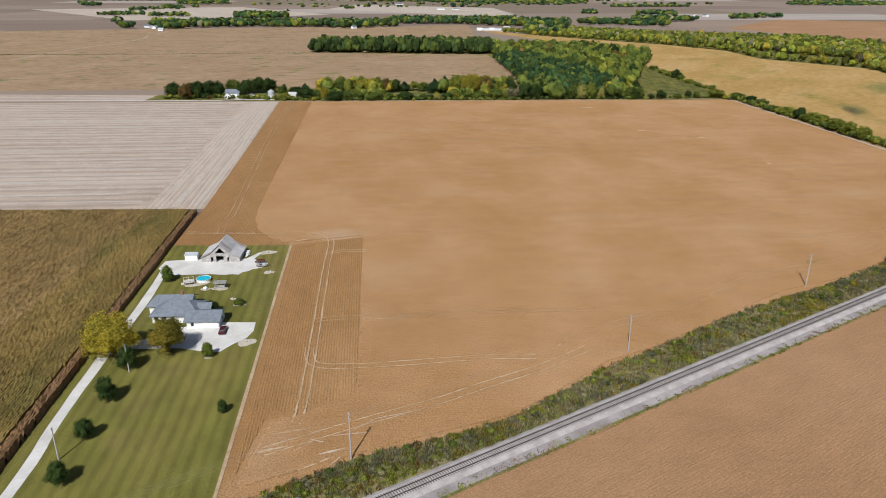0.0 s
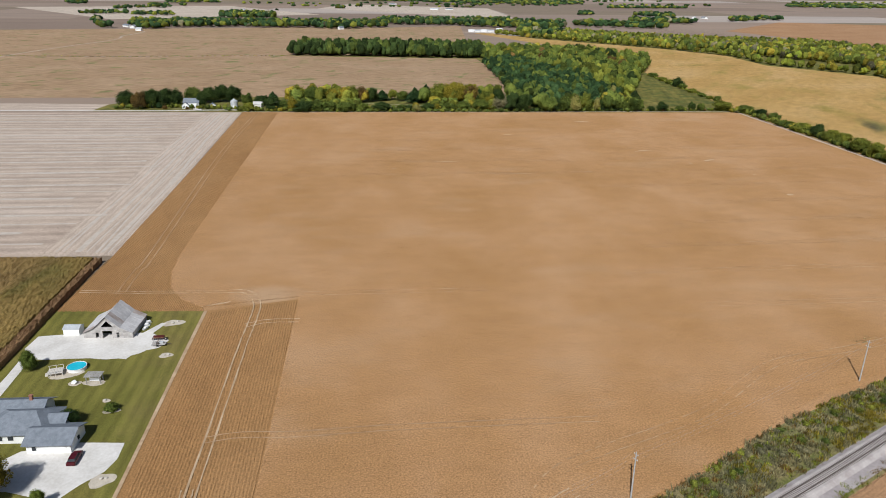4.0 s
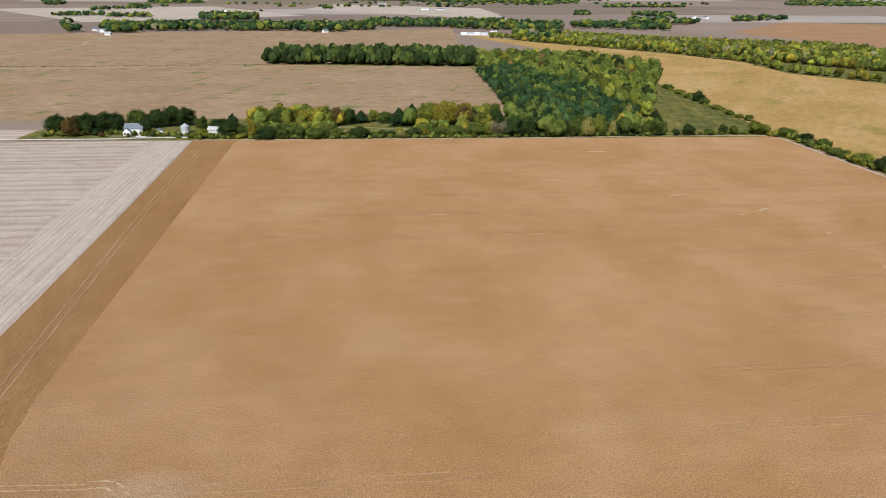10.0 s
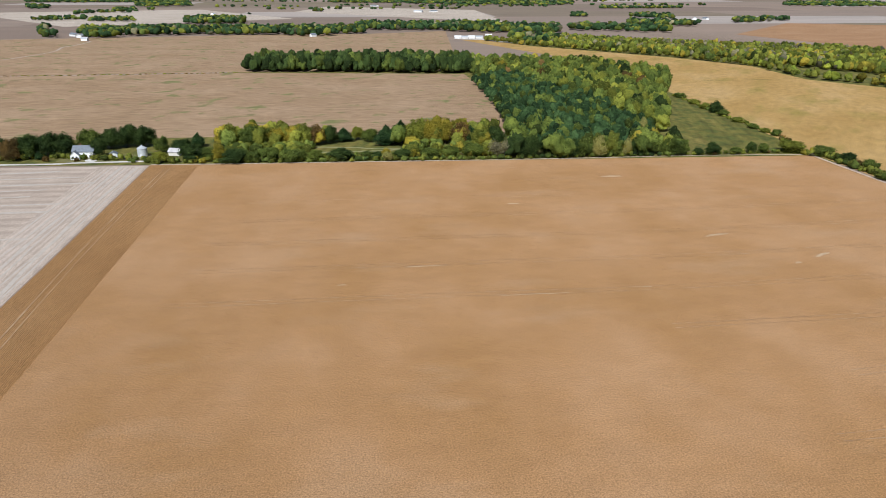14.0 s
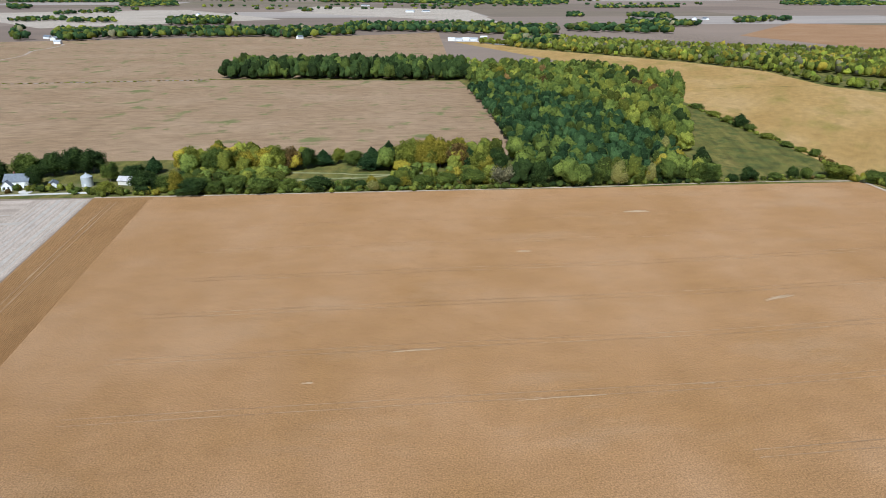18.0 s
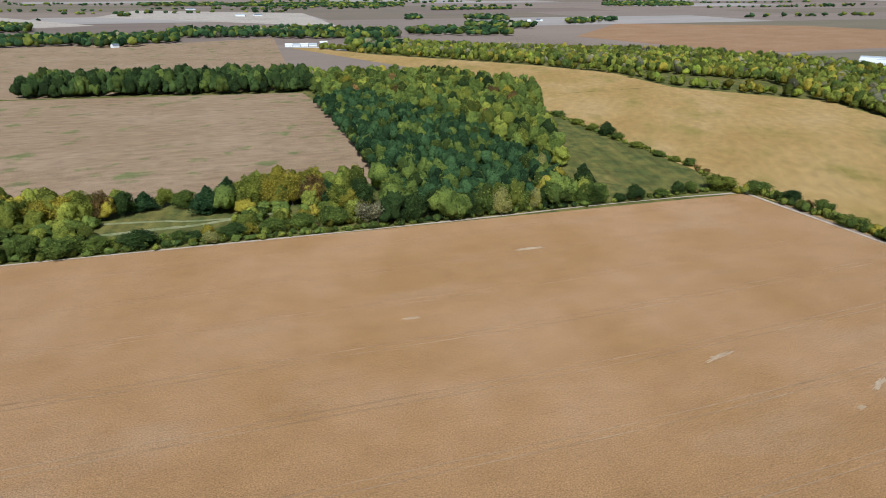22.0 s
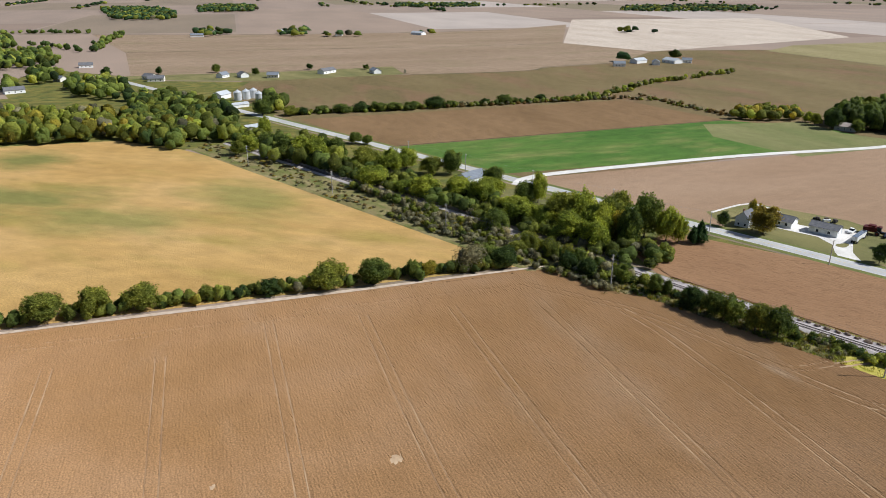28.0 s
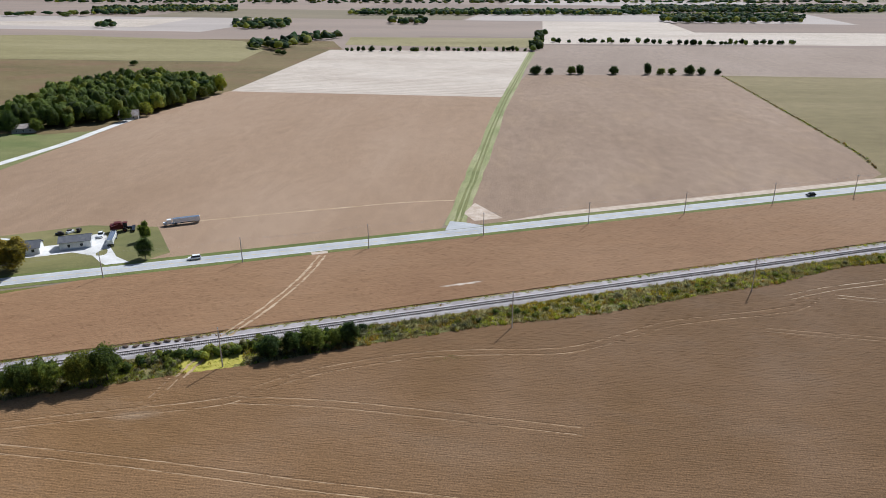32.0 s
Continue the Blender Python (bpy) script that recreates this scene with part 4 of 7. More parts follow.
for i, (x, y, a, b, t) in enumerate([(141, 494, 6.0, 1.0, 20), (173.3, 470, 4.5, 0.9, 25), (188.5, 398, 1.2, 2.4, 20), (160, 462, 1.5, 0.8, 20), (187, 437, 0.8, 0.6, 0), (95.4, 440.6, 2.0, 0.4, 5),
                                     (17, 461, 9, 0.3, 5), (55, 435, 12, 0.25, 5), (-12, 444, 2, 0.4, 5), (147, 195.5, 7, 0.7, 32), (-38, 131, 4, 0.3, 20), (-57.8, 266.8, 4, 0.45, 28), (60, 540, 3, 0.8, 5), (120, 590, 6, 1.4, 5)]):
    dx, dy = a * math.cos(radians(t)), a * math.sin(radians(t))
    RUTS.append(([(x - dx, y - dy), (x + dx, y + dy)], b + 0.15))
    patch(x, y, a, b, t, 200 + i, BARE if i == 9 else TRACK, 0.28, rough=0.5)

for i, (x, y, a, b, t) in enumerate([(-35.1, 137.8, 5.5, 0.2, 18), (-24.3, 130.5, 3.6, 0.3, 24), (-27.3, 126.2, 4.2, 0.25, 34), (-12.7, 144.1, 5, 0.16, 20), (-31.0, 132.5, 3, 0.22, 46), (-21.3, 136.8, 4.4, 0.18, 10), (-19.0, 140.1, 3.2, 0.25, 40), (-28, 134, 4, 0.18, -20), (-23, 127.5, 3, 0.2, 60)]):
    dx, dy = a * math.cos(radians(t)), a * math.sin(radians(t))
    RUTS.append(([(x - dx, y - dy), (x + dx, y + dy)], b + 0.12))
    patch(x, y, a, b, t, 300 + i, BARE if i % 2 else TRACK, 0.285, "straw_patch", "broken patch of pale straw in the beans", 0.35)

BEAN_PLOT = [(-114.6, 616), (-85, 308), (-82.4, 293), (-78, 280), (-71, 270), (-62, 264.5), (-33, 273), (-21.5, 152), (-41, 141), (-43, 118), (-30, 124), (-14, 132), (3, 139), (16, 144.5), (27, 153), (46, 171), (68, 182.5), (100, 207.5), (118, 220), (136, 227), (157, 240), (186, 260), (205, 271), (229, 288), (262, 311), (286.5, 330), (254.5, 634), (60, 626)]
crop_rows("bean_crop", BEAN_PLOT, 5.3, 0.38, 1.25, 0.55, BEAN, -0.1, "standing ripe soybean plants in rows", 5, dip=0.76, closed=True, ruts=RUTS)
crop_rows("headland_crop", [(-141, 617), (-113, 618), (-84, 312), (-82, 293), (-77.5, 280), (-70.5, 270), (-62, 264.5), (-61, 261.5), (-107, 260.5), (-109.6, 305)], 96.0, 0.6, 1.5, 0.42, BEAN_DARK, -0.18, "standing ripe bean rows of the headland", 6, 0.11, 0.7, ruts=RUTS)
crop_rows("house_crop", [(-59, 260.5), (-33, 270.5), (-22, 154), (-42.5, 143.5), (-44, 118)], 96.0, 0.76, 1.0, 0.42, BEAN_DARK, -0.17, "standing ripe bean rows beside the lawn", 7, 0.11, 0.66, ruts=RUTS)
crop_rows("roadside_crop", [rail_at(-60, -6.4), rail_at(330, -6.6), (300, 289), (315, 264), road_at(140, 7), road_at(-260, 7), rail_at(-130, -6.4)], 32.6, 0.38, 1.4, 0.5, BEAN_EAST, -0.1, "standing ripe soybean plants between railway and road", 8, dip=0.7, closed=True, ruts=RUTS)

GOLDROD = plain("goldenrod_mat", (0.33, 0.29, 0.05), (0.44, 0.375, 0.075), 0.4, 0.9, 0.8, False)
patch(201, 264.5, 10, 5.0, 33, 260, GOLDROD, 0.18, "goldenrod_mat", "flattened bright yellow goldenrod beside the track", 0.25)
STRAW = plain("bright_straw", (0.45, 0.385, 0.32), (0.54, 0.475, 0.405), 0.3, 0.95, 0.2, False)
for k, off in enumerate((3.5, 6, 8.2, 12, 15.5, 21, 23.5)):
    bow = 1.6 * math.sin(k * 2.3)
    ribbon("straw_row", [(-109.5 - off, 312), (-118.5 - off + bow, 400), (-125 - off * 1.03, 460), (-131 - off - bow, 510), (-142 - off, 617)], 0.7 + 0.9 * (k % 3 == 1), STRAW, 0.10 + 0.004 * k, "bright row of straw in the stubble", "straw", 0.7, 80 + k)
for k in range(24):
    y, far = 318 + k * 12.4, 30 + 14 * math.sin(k * 1.7)
    west = -700 + 60 * math.sin(k)
    ribbon("straw_windrow", [(-112 - 0.108 * (y - 310) - far, y + 3), (-240, y - 4), (-400, y - 12), (west, y - 30)], 1.6 + 1.2 * (k % 2), STRAW, 0.13, "pale windrow of straw across the stubble", "straw", 0.5, 120 + k)

# ---- woods ----
W_RNG = np.random.default_rng(11)
PLANT = [(66, 960), (92, 1000), (118, 985), (136, 895), (166, 800), (176, 720), (164, 648), (86, 644), (78, 720), (74, 855)]
spots = scatter(W_RNG, [(62, 630), (178, 640), (182, 690), (236, 870), (285, 985), (240, 1125), (70, 1150), (74, 860), (78, 720)], 9.3)
spots = spots[~inside(spots[:, 0], spots[:, 1], PLANT)]
wood("woodland_main", 21, spots, 14.5, 5.6, {DARK: 3.2, MID: 4.5, OLV: 2.2, YEL: 0.7, RUST: 0.7, LIME: 0.8, GREY: 0.6}, "mixed deciduous wood turning yellow in autumn", lumps=18, cards=240, card=1.05, drift=0.4)
wood("pine_plantation", 22, scatter(W_RNG, PLANT, 5.8), 12, 3.7, {PINE: 6, DARK: 0.8, MID: 3}, "dense green plantation", "tall", 14, 170, 0.9, fine=1)
wood("woodland_north", 23, scatter(W_RNG, [(-196, 1072), (46, 1052), (72, 1060), (72, 1150), (-185, 1150)], 8.0), 18, 6.0, {DARK: 7, MID: 2.6, OLV: 1, RUST: 0.7}, "dark wood on the edge of the tan field", lumps=16, cards=150, card=1.15)
wood("creek_wood", 24, scatter(W_RNG, [(228, 1420), (414, 1240), (470, 1125), (560, 1010), (530, 880), (504, 785), (552, 748), (545, 664), (554, 532), (520, 492), (575, 470), (635, 583), (650, 618), (659, 652), (667, 754), (685, 851), (739, 919), (782, 991), (760, 950), (740, 1160), (640, 1330), (400, 1440), (240, 1600)], 8.0), 12.5, 4.9, {DARK: 1.2, MID: 2.8, OLV: 4, LIME: 3.4, YEL: 1.0, GREY: 1.0}, "wood along the creek turning yellow green", lumps=15, cards=60, card=1.15, fine=1)
wood("wood_by_lane", 25, scatter(W_RNG, [(508, 32), (472, 12), (460, -30), (448, -60), (450, -146), (486, -172), (538, -186), (578, -120), (550, -30)], 6.6), 15.0, 5.4, {DARK: 2.4, MID: 5, OLV: 3.4, LIME: 0.7}, "dark green wood beside the gravel lane", lumps=18, cards=180, card=1.05)

# ---- single trees and hedges ----
TONE = ["dark green", "mid green", "olive green", "yellowing", "rust brown", "dark green conifer", "bare grey", "bright yellow green", "bronze green", "pale cream yellow"]
MODELS = {}


def model(tone, kind, variant):
    key = (tone, kind, variant)
    if key not in MODELS:
        name = {"bush": "bush", "cone": "conifer"}.get(kind, "tree")
        n, c, size = (24, 2900, 0.42) if kind == "bush" else (36, 4000, 0.42)
        if variant > 2:
            n, c, size = 46, 5200, 0.3
        if tone == GREY:
            n, c, size = 16, 1500, 0.5
        MODELS[key] = tree_model(name, 500 + tone * 31 + variant * 7 + len(kind), kind, 10.0, 4.4 if kind != "cone" else 2.6, LEAVES[tone], "", n, c, size)
    return MODELS[key]


def grow(trees, where, group, kind=None, seed=0, fine=False):
    """Stands trees given as place, height, half width and tone."""
    rng = np.random.default_rng(seed + len(trees))
    for x, y, h, w, tone in trees:
        k = kind or ("cone" if tone == PINE else "bush" if h < 6 or w > h * 0.95 else "round")
        m = model(tone, k, int(rng.integers(0, 3)) if not fine else 3)
        base = 2.6 if k == "cone" else 4.4
        sw, sh = w / base * 1.02, h / 10.0 * 1.08
        ob = copy_thing(m, pose(x, y, 0.0, rz=rng.uniform(0, 360)) @ Matrix.Diagonal((sw, sw, sh, 1)))
        size = "tall" if h > 11 else "small" if h < 6 else "middling"
        tagged(ob, f"{size} {TONE[tone]} {'shrub' if k == 'bush' else 'tree'} {where}", "bush" if k == "bush" else "tree", group)


grow([(247.1, 645.5, 9.4, 9, OLV), (262.3, 637, 6.5, 8.4, MID), (267.4, 619, 6.5, 5.2, DARK), (268, 608, 4.2, 3.2, RUST), (270, 599.3, 6.4, 5.2, MID), (270, 582, 4.6, 8, OLV), (272, 559.5, 6.7, 8, OLV), (273.5, 542.2, 9.2, 5.3, DARK), (276, 528.4, 7.8, 6.3, OLV), (277.5, 516.2, 8.3, 5.8, OLV), (278, 495.3, 9.3, 6.4, OLV)], "in the field hedge", "hedge trees")
grow([(279, 481.2, 9.7, 5.3, OLV), (281, 467.5, 8.4, 6, OLV), (281, 457.6, 4.2, 2.9, OLV), (283.5, 446.9, 5.4, 3.6, OLV), (284.5, 426.5, 5.7, 4.7, DARK), (286, 407.7, 8.7, 7.6, OLV), (287.5, 391.6, 8.6, 6.4, MID), (288.5, 377.7, 6.7, 3, MID), (290, 371.8, 5.9, 3.6, YEL), (291.5, 357, 10, 6, GREY), (293, 343, 7.6, 5.5, DARK)], "in the field hedge", "hedge trees", seed=1)
grow([(172.7, 641, 11.5, 6.3, MID), (186.8, 641, 4.5, 3.6, DARK), (196.1, 642, 7.5, 5.2, DARK), (211.7, 643.2, 4.2, 4.9, MID), (221.2, 645.1, 7.4, 3.3, DARK), (229, 645.7, 6, 3.9, MID)], "along the meadow edge", "meadow hedge trees")
grow([(253.4, 869.6, 4.6, 6.6, MID), (253.6, 834.2, 4.5, 6.2, OLV), (254, 809.5, 5, 6, OLV), (255, 789.4, 9.1, 6.9, DARK), (256, 774.5, 5.5, 5.6, MID), (256.5, 748.6, 4, 5.4, OLV), (257.5, 723.6, 3.8, 4.8, MID), (259.7, 709.2, 3.2, 4.3, OLV), (261.7, 697.1, 4.9, 4.2, MID), (262, 680.2, 2.4, 2.8, RUST)], "in the hedge beside the meadow", "meadow hedge trees", "bush")
grow([(-242.2, 640, 13.2, 7.5, DARK), (-228.6, 633, 14.2, 6.9, RUST), (-221.3, 638, 15.1, 8.1, DARK), (-212.1, 643, 14.6, 8.1, DARK), (-214.3, 634.8, 5.3, 2.8, PINE), (-207.9, 630, 3.3, 2.4, RUST), (-204.7, 646, 13.4, 8.1, DARK), (-194.4, 659, 13.7, 7.8, MID), (-181.5, 640.7, 12, 4.6, DARK), (-183.6, 664, 13.1, 8.3, DARK), (-174.5, 669, 14.7, 8.3, DARK), (-163.3, 669, 13.9, 7.4, DARK), (-147.4, 652, 10.2, 5.1, MID), (-136, 655, 8.2, 7.8, DARK), (-121, 631, 9.8, 8.2, DARK), (-129.5, 668, 9.1, 4.8, PINE), (-139.6, 627, 6.5, 5.2, OLV), (-112, 632, 7.9, 5.5, MID), (-190, 630, 2.2, 2.0, RUST)], "beside the white farmhouse", "farmhouse trees")
grow([(-105, 629.4, 11.1, 4.4, YEL), (-95.9, 625, 8.4, 7.9, DARK), (-83.9, 627, 6.5, 5.4, MID), (-74.6, 628, 7.8, 5.7, MID), (-60.7, 629, 7.8, 8.9, MID), (-49.1, 630.2, 6.6, 5.4, MID), (-44.9, 635.8, 3.3, 4, OLV), (-32.9, 632.5, 7.3, 8.9, DARK), (-18, 632.9, 5.3, 4.6, MID), (-12.1, 634, 4.6, 4.6, DARK), (-5.8, 634, 6.6, 3.2, YEL), (4, 636.2, 6, 7.2, DARK), (10, 638.3, 6.7, 3.6, OLV), (20.7, 637.6, 6, 7.2, MID), (33.2, 639, 6.7, 7.2, MID), (47.5, 639, 8.1, 7.9, MID), (61.8, 640, 9.5, 7, GREY)], "at the front of the tree belt", "tree belt")
grow([(-108.9, 666.4, 14.7, 7.1, OLV), (-95.8, 666.3, 14, 7.9, MID), (-87.1, 669.7, 13.4, 7.1, OLV), (-77.7, 669.6, 12.7, 7.1, YEL), (-68.2, 669.5, 13.4, 7.8, YEL), (-60.6, 669.4, 14.1, 5.9, OLV), (-53.6, 672.9, 12.8, 5.9, RUST), (-45.6, 676.5, 12.2, 5.9, DARK), (-37.6, 683.9, 8.7, 6, PINE), (-28.9, 687.6, 9.5, 4.8, OLV), (-20, 683.7, 8.7, 6, MID)], "in the tree belt", "tree belt")
grow([(-8.5, 672.4, 12.8, 7.5, PINE), (1.6, 679.7, 14.4, 7, PINE), (11.3, 675.8, 15.7, 7.8, OLV), (20.9, 675.7, 16.5, 7.8, YEL), (30.6, 675.6, 16.5, 7.8, YEL), (40, 671.9, 14.2, 7.7, RUST), (47.7, 671.8, 12.1, 6.5, PINE), (54.8, 664.5, 12.6, 7.6, OLV), (62.4, 664.4, 13.4, 6.5, DARK)], "in the tree belt", "tree belt", seed=3)
grow([(66, 638, 11, 6.5, GREY), (80.9, 636, 13.6, 7.2, DARK), (93.3, 641, 13.7, 6, DARK), (106.5, 637, 10.9, 5.8, DARK), (115, 637, 10.9, 5.9, MID), (122.9, 638, 13.7, 5.0, OLV), (133.6, 640, 11, 6, MID), (141.1, 639, 8.8, 3.3, YEL), (148.7, 641, 11.1, 6.1, DARK), (157.1, 643.7, 10, 6.2, MID), (166.1, 641, 11.1, 4.7, MID)], "at the edge of the wood", "wood edge trees")
grow([(123, 634, 14, 4.2, CREAM), (141, 638, 11, 3.0, CREAM), (167.4, 695, 13, 3.4, CREAM), (10.5, 637, 5.5, 3.0, YEL), (-4.8, 628, 6.0, 3.2, CREAM)], "among the green trees of the belt", "tree belt", "round", seed=9)
grow([(296, 354.4, 8.4, 6.3, GREY), (300.8, 346.3, 6.3, 4.3, MID), (304, 334, 5.6, 4.4, OLV), (300, 322, 4.3, 3.3, MID), (283.6, 321, 7.4, 3.8, DARK), (277.5, 317, 7.3, 4.1, DARK), (270, 306, 4, 3.1, MID), (275.5, 302, 4.9, 2.7, DARK), (268.8, 307, 7.3, 2.7, MID), (258.8, 299.8, 7.3, 2.8, MID), (257.2, 296, 5.9, 1.9, MID), (245.7, 294.5, 7.8, 4, DARK), (239.3, 290.6, 8.8, 3.9, MID), (233.3, 287, 9.6, 3.9, MID), (227.3, 283.2, 9.9, 3.9, OLV), (222.3, 279, 9.9, 4.2, MID)], "beside the railway", "railway trees")
grow([(288.9, 319.3, 8.1, 3, OLV), (297.2, 323.1, 8.1, 3.7, OLV), (305.7, 328.1, 8.2, 4.2, OLV), (287.2, 315.5, 7.3, 3, MID), (187, 257, 6.5, 3.8, DARK), (181.6, 253, 6.8, 3.4, DARK), (177.6, 250, 7, 4.3, MID), (172.2, 246, 5.6, 2.6, MID), (168.8, 243.6, 6.5, 3.1, DARK)], "beside the railway", "railway trees", seed=2)
grow([(350.6, 322.4, 9.4, 7.2, LIME), (338.8, 319.8, 10, 8.1, LIME), (330.8, 313.8, 9.7, 5.7, LIME), (329.5, 306.3, 16.2, 8, OLV), (327.3, 297.9, 17, 7.2, LIME), (311.7, 299.1, 17, 7.4, LIME), (322, 286, 12, 5.5, LIME), (340, 304, 12, 6, LIME), (310.4, 309.3, 13.6, 7.5, LIME), (300.8, 303.1, 13.5, 6.3, LIME), (306.8, 288.9, 14.1, 6.6, YEL), (301, 289.4, 17.9, 5.4, MID), (311.4, 277.2, 18.9, 6.9, MID), (305.4, 270.6, 14.8, 5.7, LIME), (302.1, 267, 11.7, 3.4, LIME), (330, 279.7, 15.2, 5.3, OLV), (364.8, 304.9, 15.2, 4.6, LIME), (366, 311, 10.8, 6.4, MID), (300.4, 258.7, 9.6, 3.2, PINE), (320, 290, 16, 7, OLV)], "between railway and road", "roadside trees")
grow([(445.6, 377.7, 12.5, 8.4, OLV), (431, 366.9, 14.5, 7.8, LIME), (441.4, 355.9, 12, 7, LIME), (512, 378, 7.6, 4.9, MID), (508, 371, 6.2, 3.8, MID), (426.4, 345, 10.5, 6.8, OLV), (425, 334, 13.6, 5.7, MID), (468.5, 393, 13.7, 6.8, MID), (463.5, 404, 15.3, 8.3, LIME), (472.2, 413, 13.7, 8.5, LIME), (480.9, 421, 13.9, 8.7, MID), (510, 433, 10, 7.5, MID), (504, 444, 10, 7.4, LIME), (493.6, 450, 9.6, 5.4, OLV), (410.3, 378.5, 11.1, 8.8, LIME), (385, 355.7, 10.6, 8.3, LIME), (391.9, 363.8, 8, 7, LIME)], "between railway and road", "roadside trees", seed=4)
grow([(381.8, 339, 10.6, 8.3, LIME), (370.7, 331, 12.9, 8.1, LIME), (384, 319, 8.1, 3.9, LIME), (393, 319.6, 12.2, 5.9, MID), (339, 321, 8.6, 6.2, OLV), (334, 315.5, 9.5, 6.2, LIME), (351, 318.3, 8.9, 5.2, LIME), (330.7, 334.7, 9.3, 6, MID), (548, 436, 13, 4.9, LIME), (627.7, 440, 12.2, 7.9, MID), (640, 432, 15, 7, MID), (622.9, 418, 7.3, 6.9, OLV)], "between railway and road", "roadside trees", seed=5)
grow([(626.7, 410, 5.8, 6.9, DARK), (631.5, 394.3, 5.9, 7, MID), (628.7, 378.9, 7.5, 8.3, MID), (631, 362.9, 7.5, 8.3, DARK), (631.1, 349.1, 7.6, 7, MID), (631.2, 335.3, 6.8, 8.5, MID), (634, 320.9, 6.9, 8.5, MID), (636, 301.5, 9.5, 8.6, DARK), (638.9, 286.5, 5.2, 7.2, MID), (642.1, 257.3, 6.1, 4.9, DARK), (647.6, 238.3, 8, 9, MID)], "along the creek between fields", "creek hedge trees")
grow([(653.7, 204.5, 6.4, 5.6, DARK), (649.6, 182.4, 4.6, 5.1, OLV)], "along the creek between fields", "creek hedge trees", seed=6)
grow([(317.6, 237.5, 7.1, 2.7, DARK), (305.5, 226.0, 12.6, 6.8, BRONZE), (324.5, 218.5, 9.4, 2.1, YEL), (279.6, 187, 7.9, 2.3, MID), (267.2, 203.8, 8.4, 3.1, DARK), (300.2, 261.5, 7.8, 2.3, PINE)], "in the roadside farmyard", "farmyard trees")
grow([(-91.9, 172.5, 12.6, 7.6, YEL), (-77.1, 174.5, 10.6, 5.4, BRONZE)], "on the front lawn", "lawn trees", fine=True)
grow([(-84.6, 165.5, 7.1, 2.9, DARK), (-83.1, 150, 7.2, 2.7, DARK), (-81.5, 134.8, 5.4, 2.4, DARK), (-79.6, 119, 5.8, 2.5, DARK), (-95.7, 225.1, 6, 2.3, MID), (-73.1, 200.5, 4, 2.8, DARK), (-66, 206.5, 2.2, 1.9, MID), (-65.4, 172.4, 4.6, 1.7, MID), (-53.2, 145.3, 3.8, 1.3, DARK)], "on the mown lawn", "lawn trees", "round", fine=True)

grow([(905, 560, 9, 4, DARK), (912, 500, 10, 5, MID), (926, 395, 7, 4, DARK), (915, 330, 6, 4, MID), (893, 612, 11, 6, DARK), (882, 455, 8, 4.5, MID)], "beside far white farmhouses", "far farm trees")

# undergrowth that nobody could count
B_RNG = np.random.default_rng(77)
wood("hedge_undergrowth", 31, along(B_RNG, [(248, 644), (262, 636), (273, 545), (282, 460), (293, 340)], 1.2, 1.4), 4.4, 2.4, {MID: 4, OLV: 3, LIME: 2, YEL: 0.6, GREY: 1.5, DARK: 2}, "low tangled shrubs of the field hedge", "bush", 7, 70, 0.6, "undergrowth", fine=1)
wood("meadow_undergrowth", 32, along(B_RNG, [(180, 641), (248, 646), (262, 690), (254, 800), (252, 880)], 3.2, 1.0), 2.2, 2.0, {MID: 3, OLV: 4, RUST: 2}, "low shrubs along the meadow", "bush", 7, 60, 0.6, "undergrowth", fine=1)
wood("belt_undergrowth", 33, along(B_RNG, [(-250, 632), (-205, 640), (-140, 626), (60, 640)], 1.9, 1.8), 3.6, 2.3, {MID: 3, OLV: 4, DARK: 1.5, YEL: 1.8, RUST: 0.8, LIME: 1}, "low shrubs along the tree belt", "bush", 7, 70, 0.65, "undergrowth", fine=1)
wood("belt_trees", 34, scatter(B_RNG, [(-118, 655), (-48, 664), (-48, 690), (-118, 690)], 7.5), 12, 4.8, {OLV: 4, YEL: 3, MID: 3, RUST: 1}, "yellowing trees of the belt", lumps=20, cards=280, card=0.8)
wood("belt_trees_east", 35, scatter(B_RNG, [(-8, 668), (60, 660), (70, 700), (0, 692)], 7.5), 13, 5, {OLV: 3, YEL: 3, MID: 3, PINE: 1, RUST: 1}, "yellowing trees of the belt", lumps=20, cards=280, card=0.8)
wood("belt_fill", 43, scatter(B_RNG, [(-112, 638), (-52, 640), (-50, 668), (-112, 662)], 6.5), 6.0, 4.0, {MID: 4, OLV: 4, DARK: 3, YEL: 0.7, RUST: 0.7}, "young trees and scrub filling the belt", lumps=14, cards=180, card=0.7)
wood("belt_front_shrubs", 44, along(B_RNG, [(-108, 624.5), (60, 632), (170, 640)], 2.3, 1.0), 3.2, 2.3, {MID: 3.5, OLV: 3.5, DARK: 3, LIME: 0.6, YEL: 0.9, RUST: 0.5}, "shrubs at the field edge", "bush", 7, 50, 0.6, "undergrowth", fine=1)
wood("creek_hedge_undergrowth", 45, along(B_RNG, [(626, 414), (631, 335), (640, 270), (650, 200), (656, 140)], 1.9, 2.0), 4.6, 2.6, {DARK: 3, MID: 4, OLV: 3, LIME: 1.2, GREY: 1.5}, "low shrubs along the creek between fields", "bush", 7, 30, 0.7, "undergrowth", fine=1)
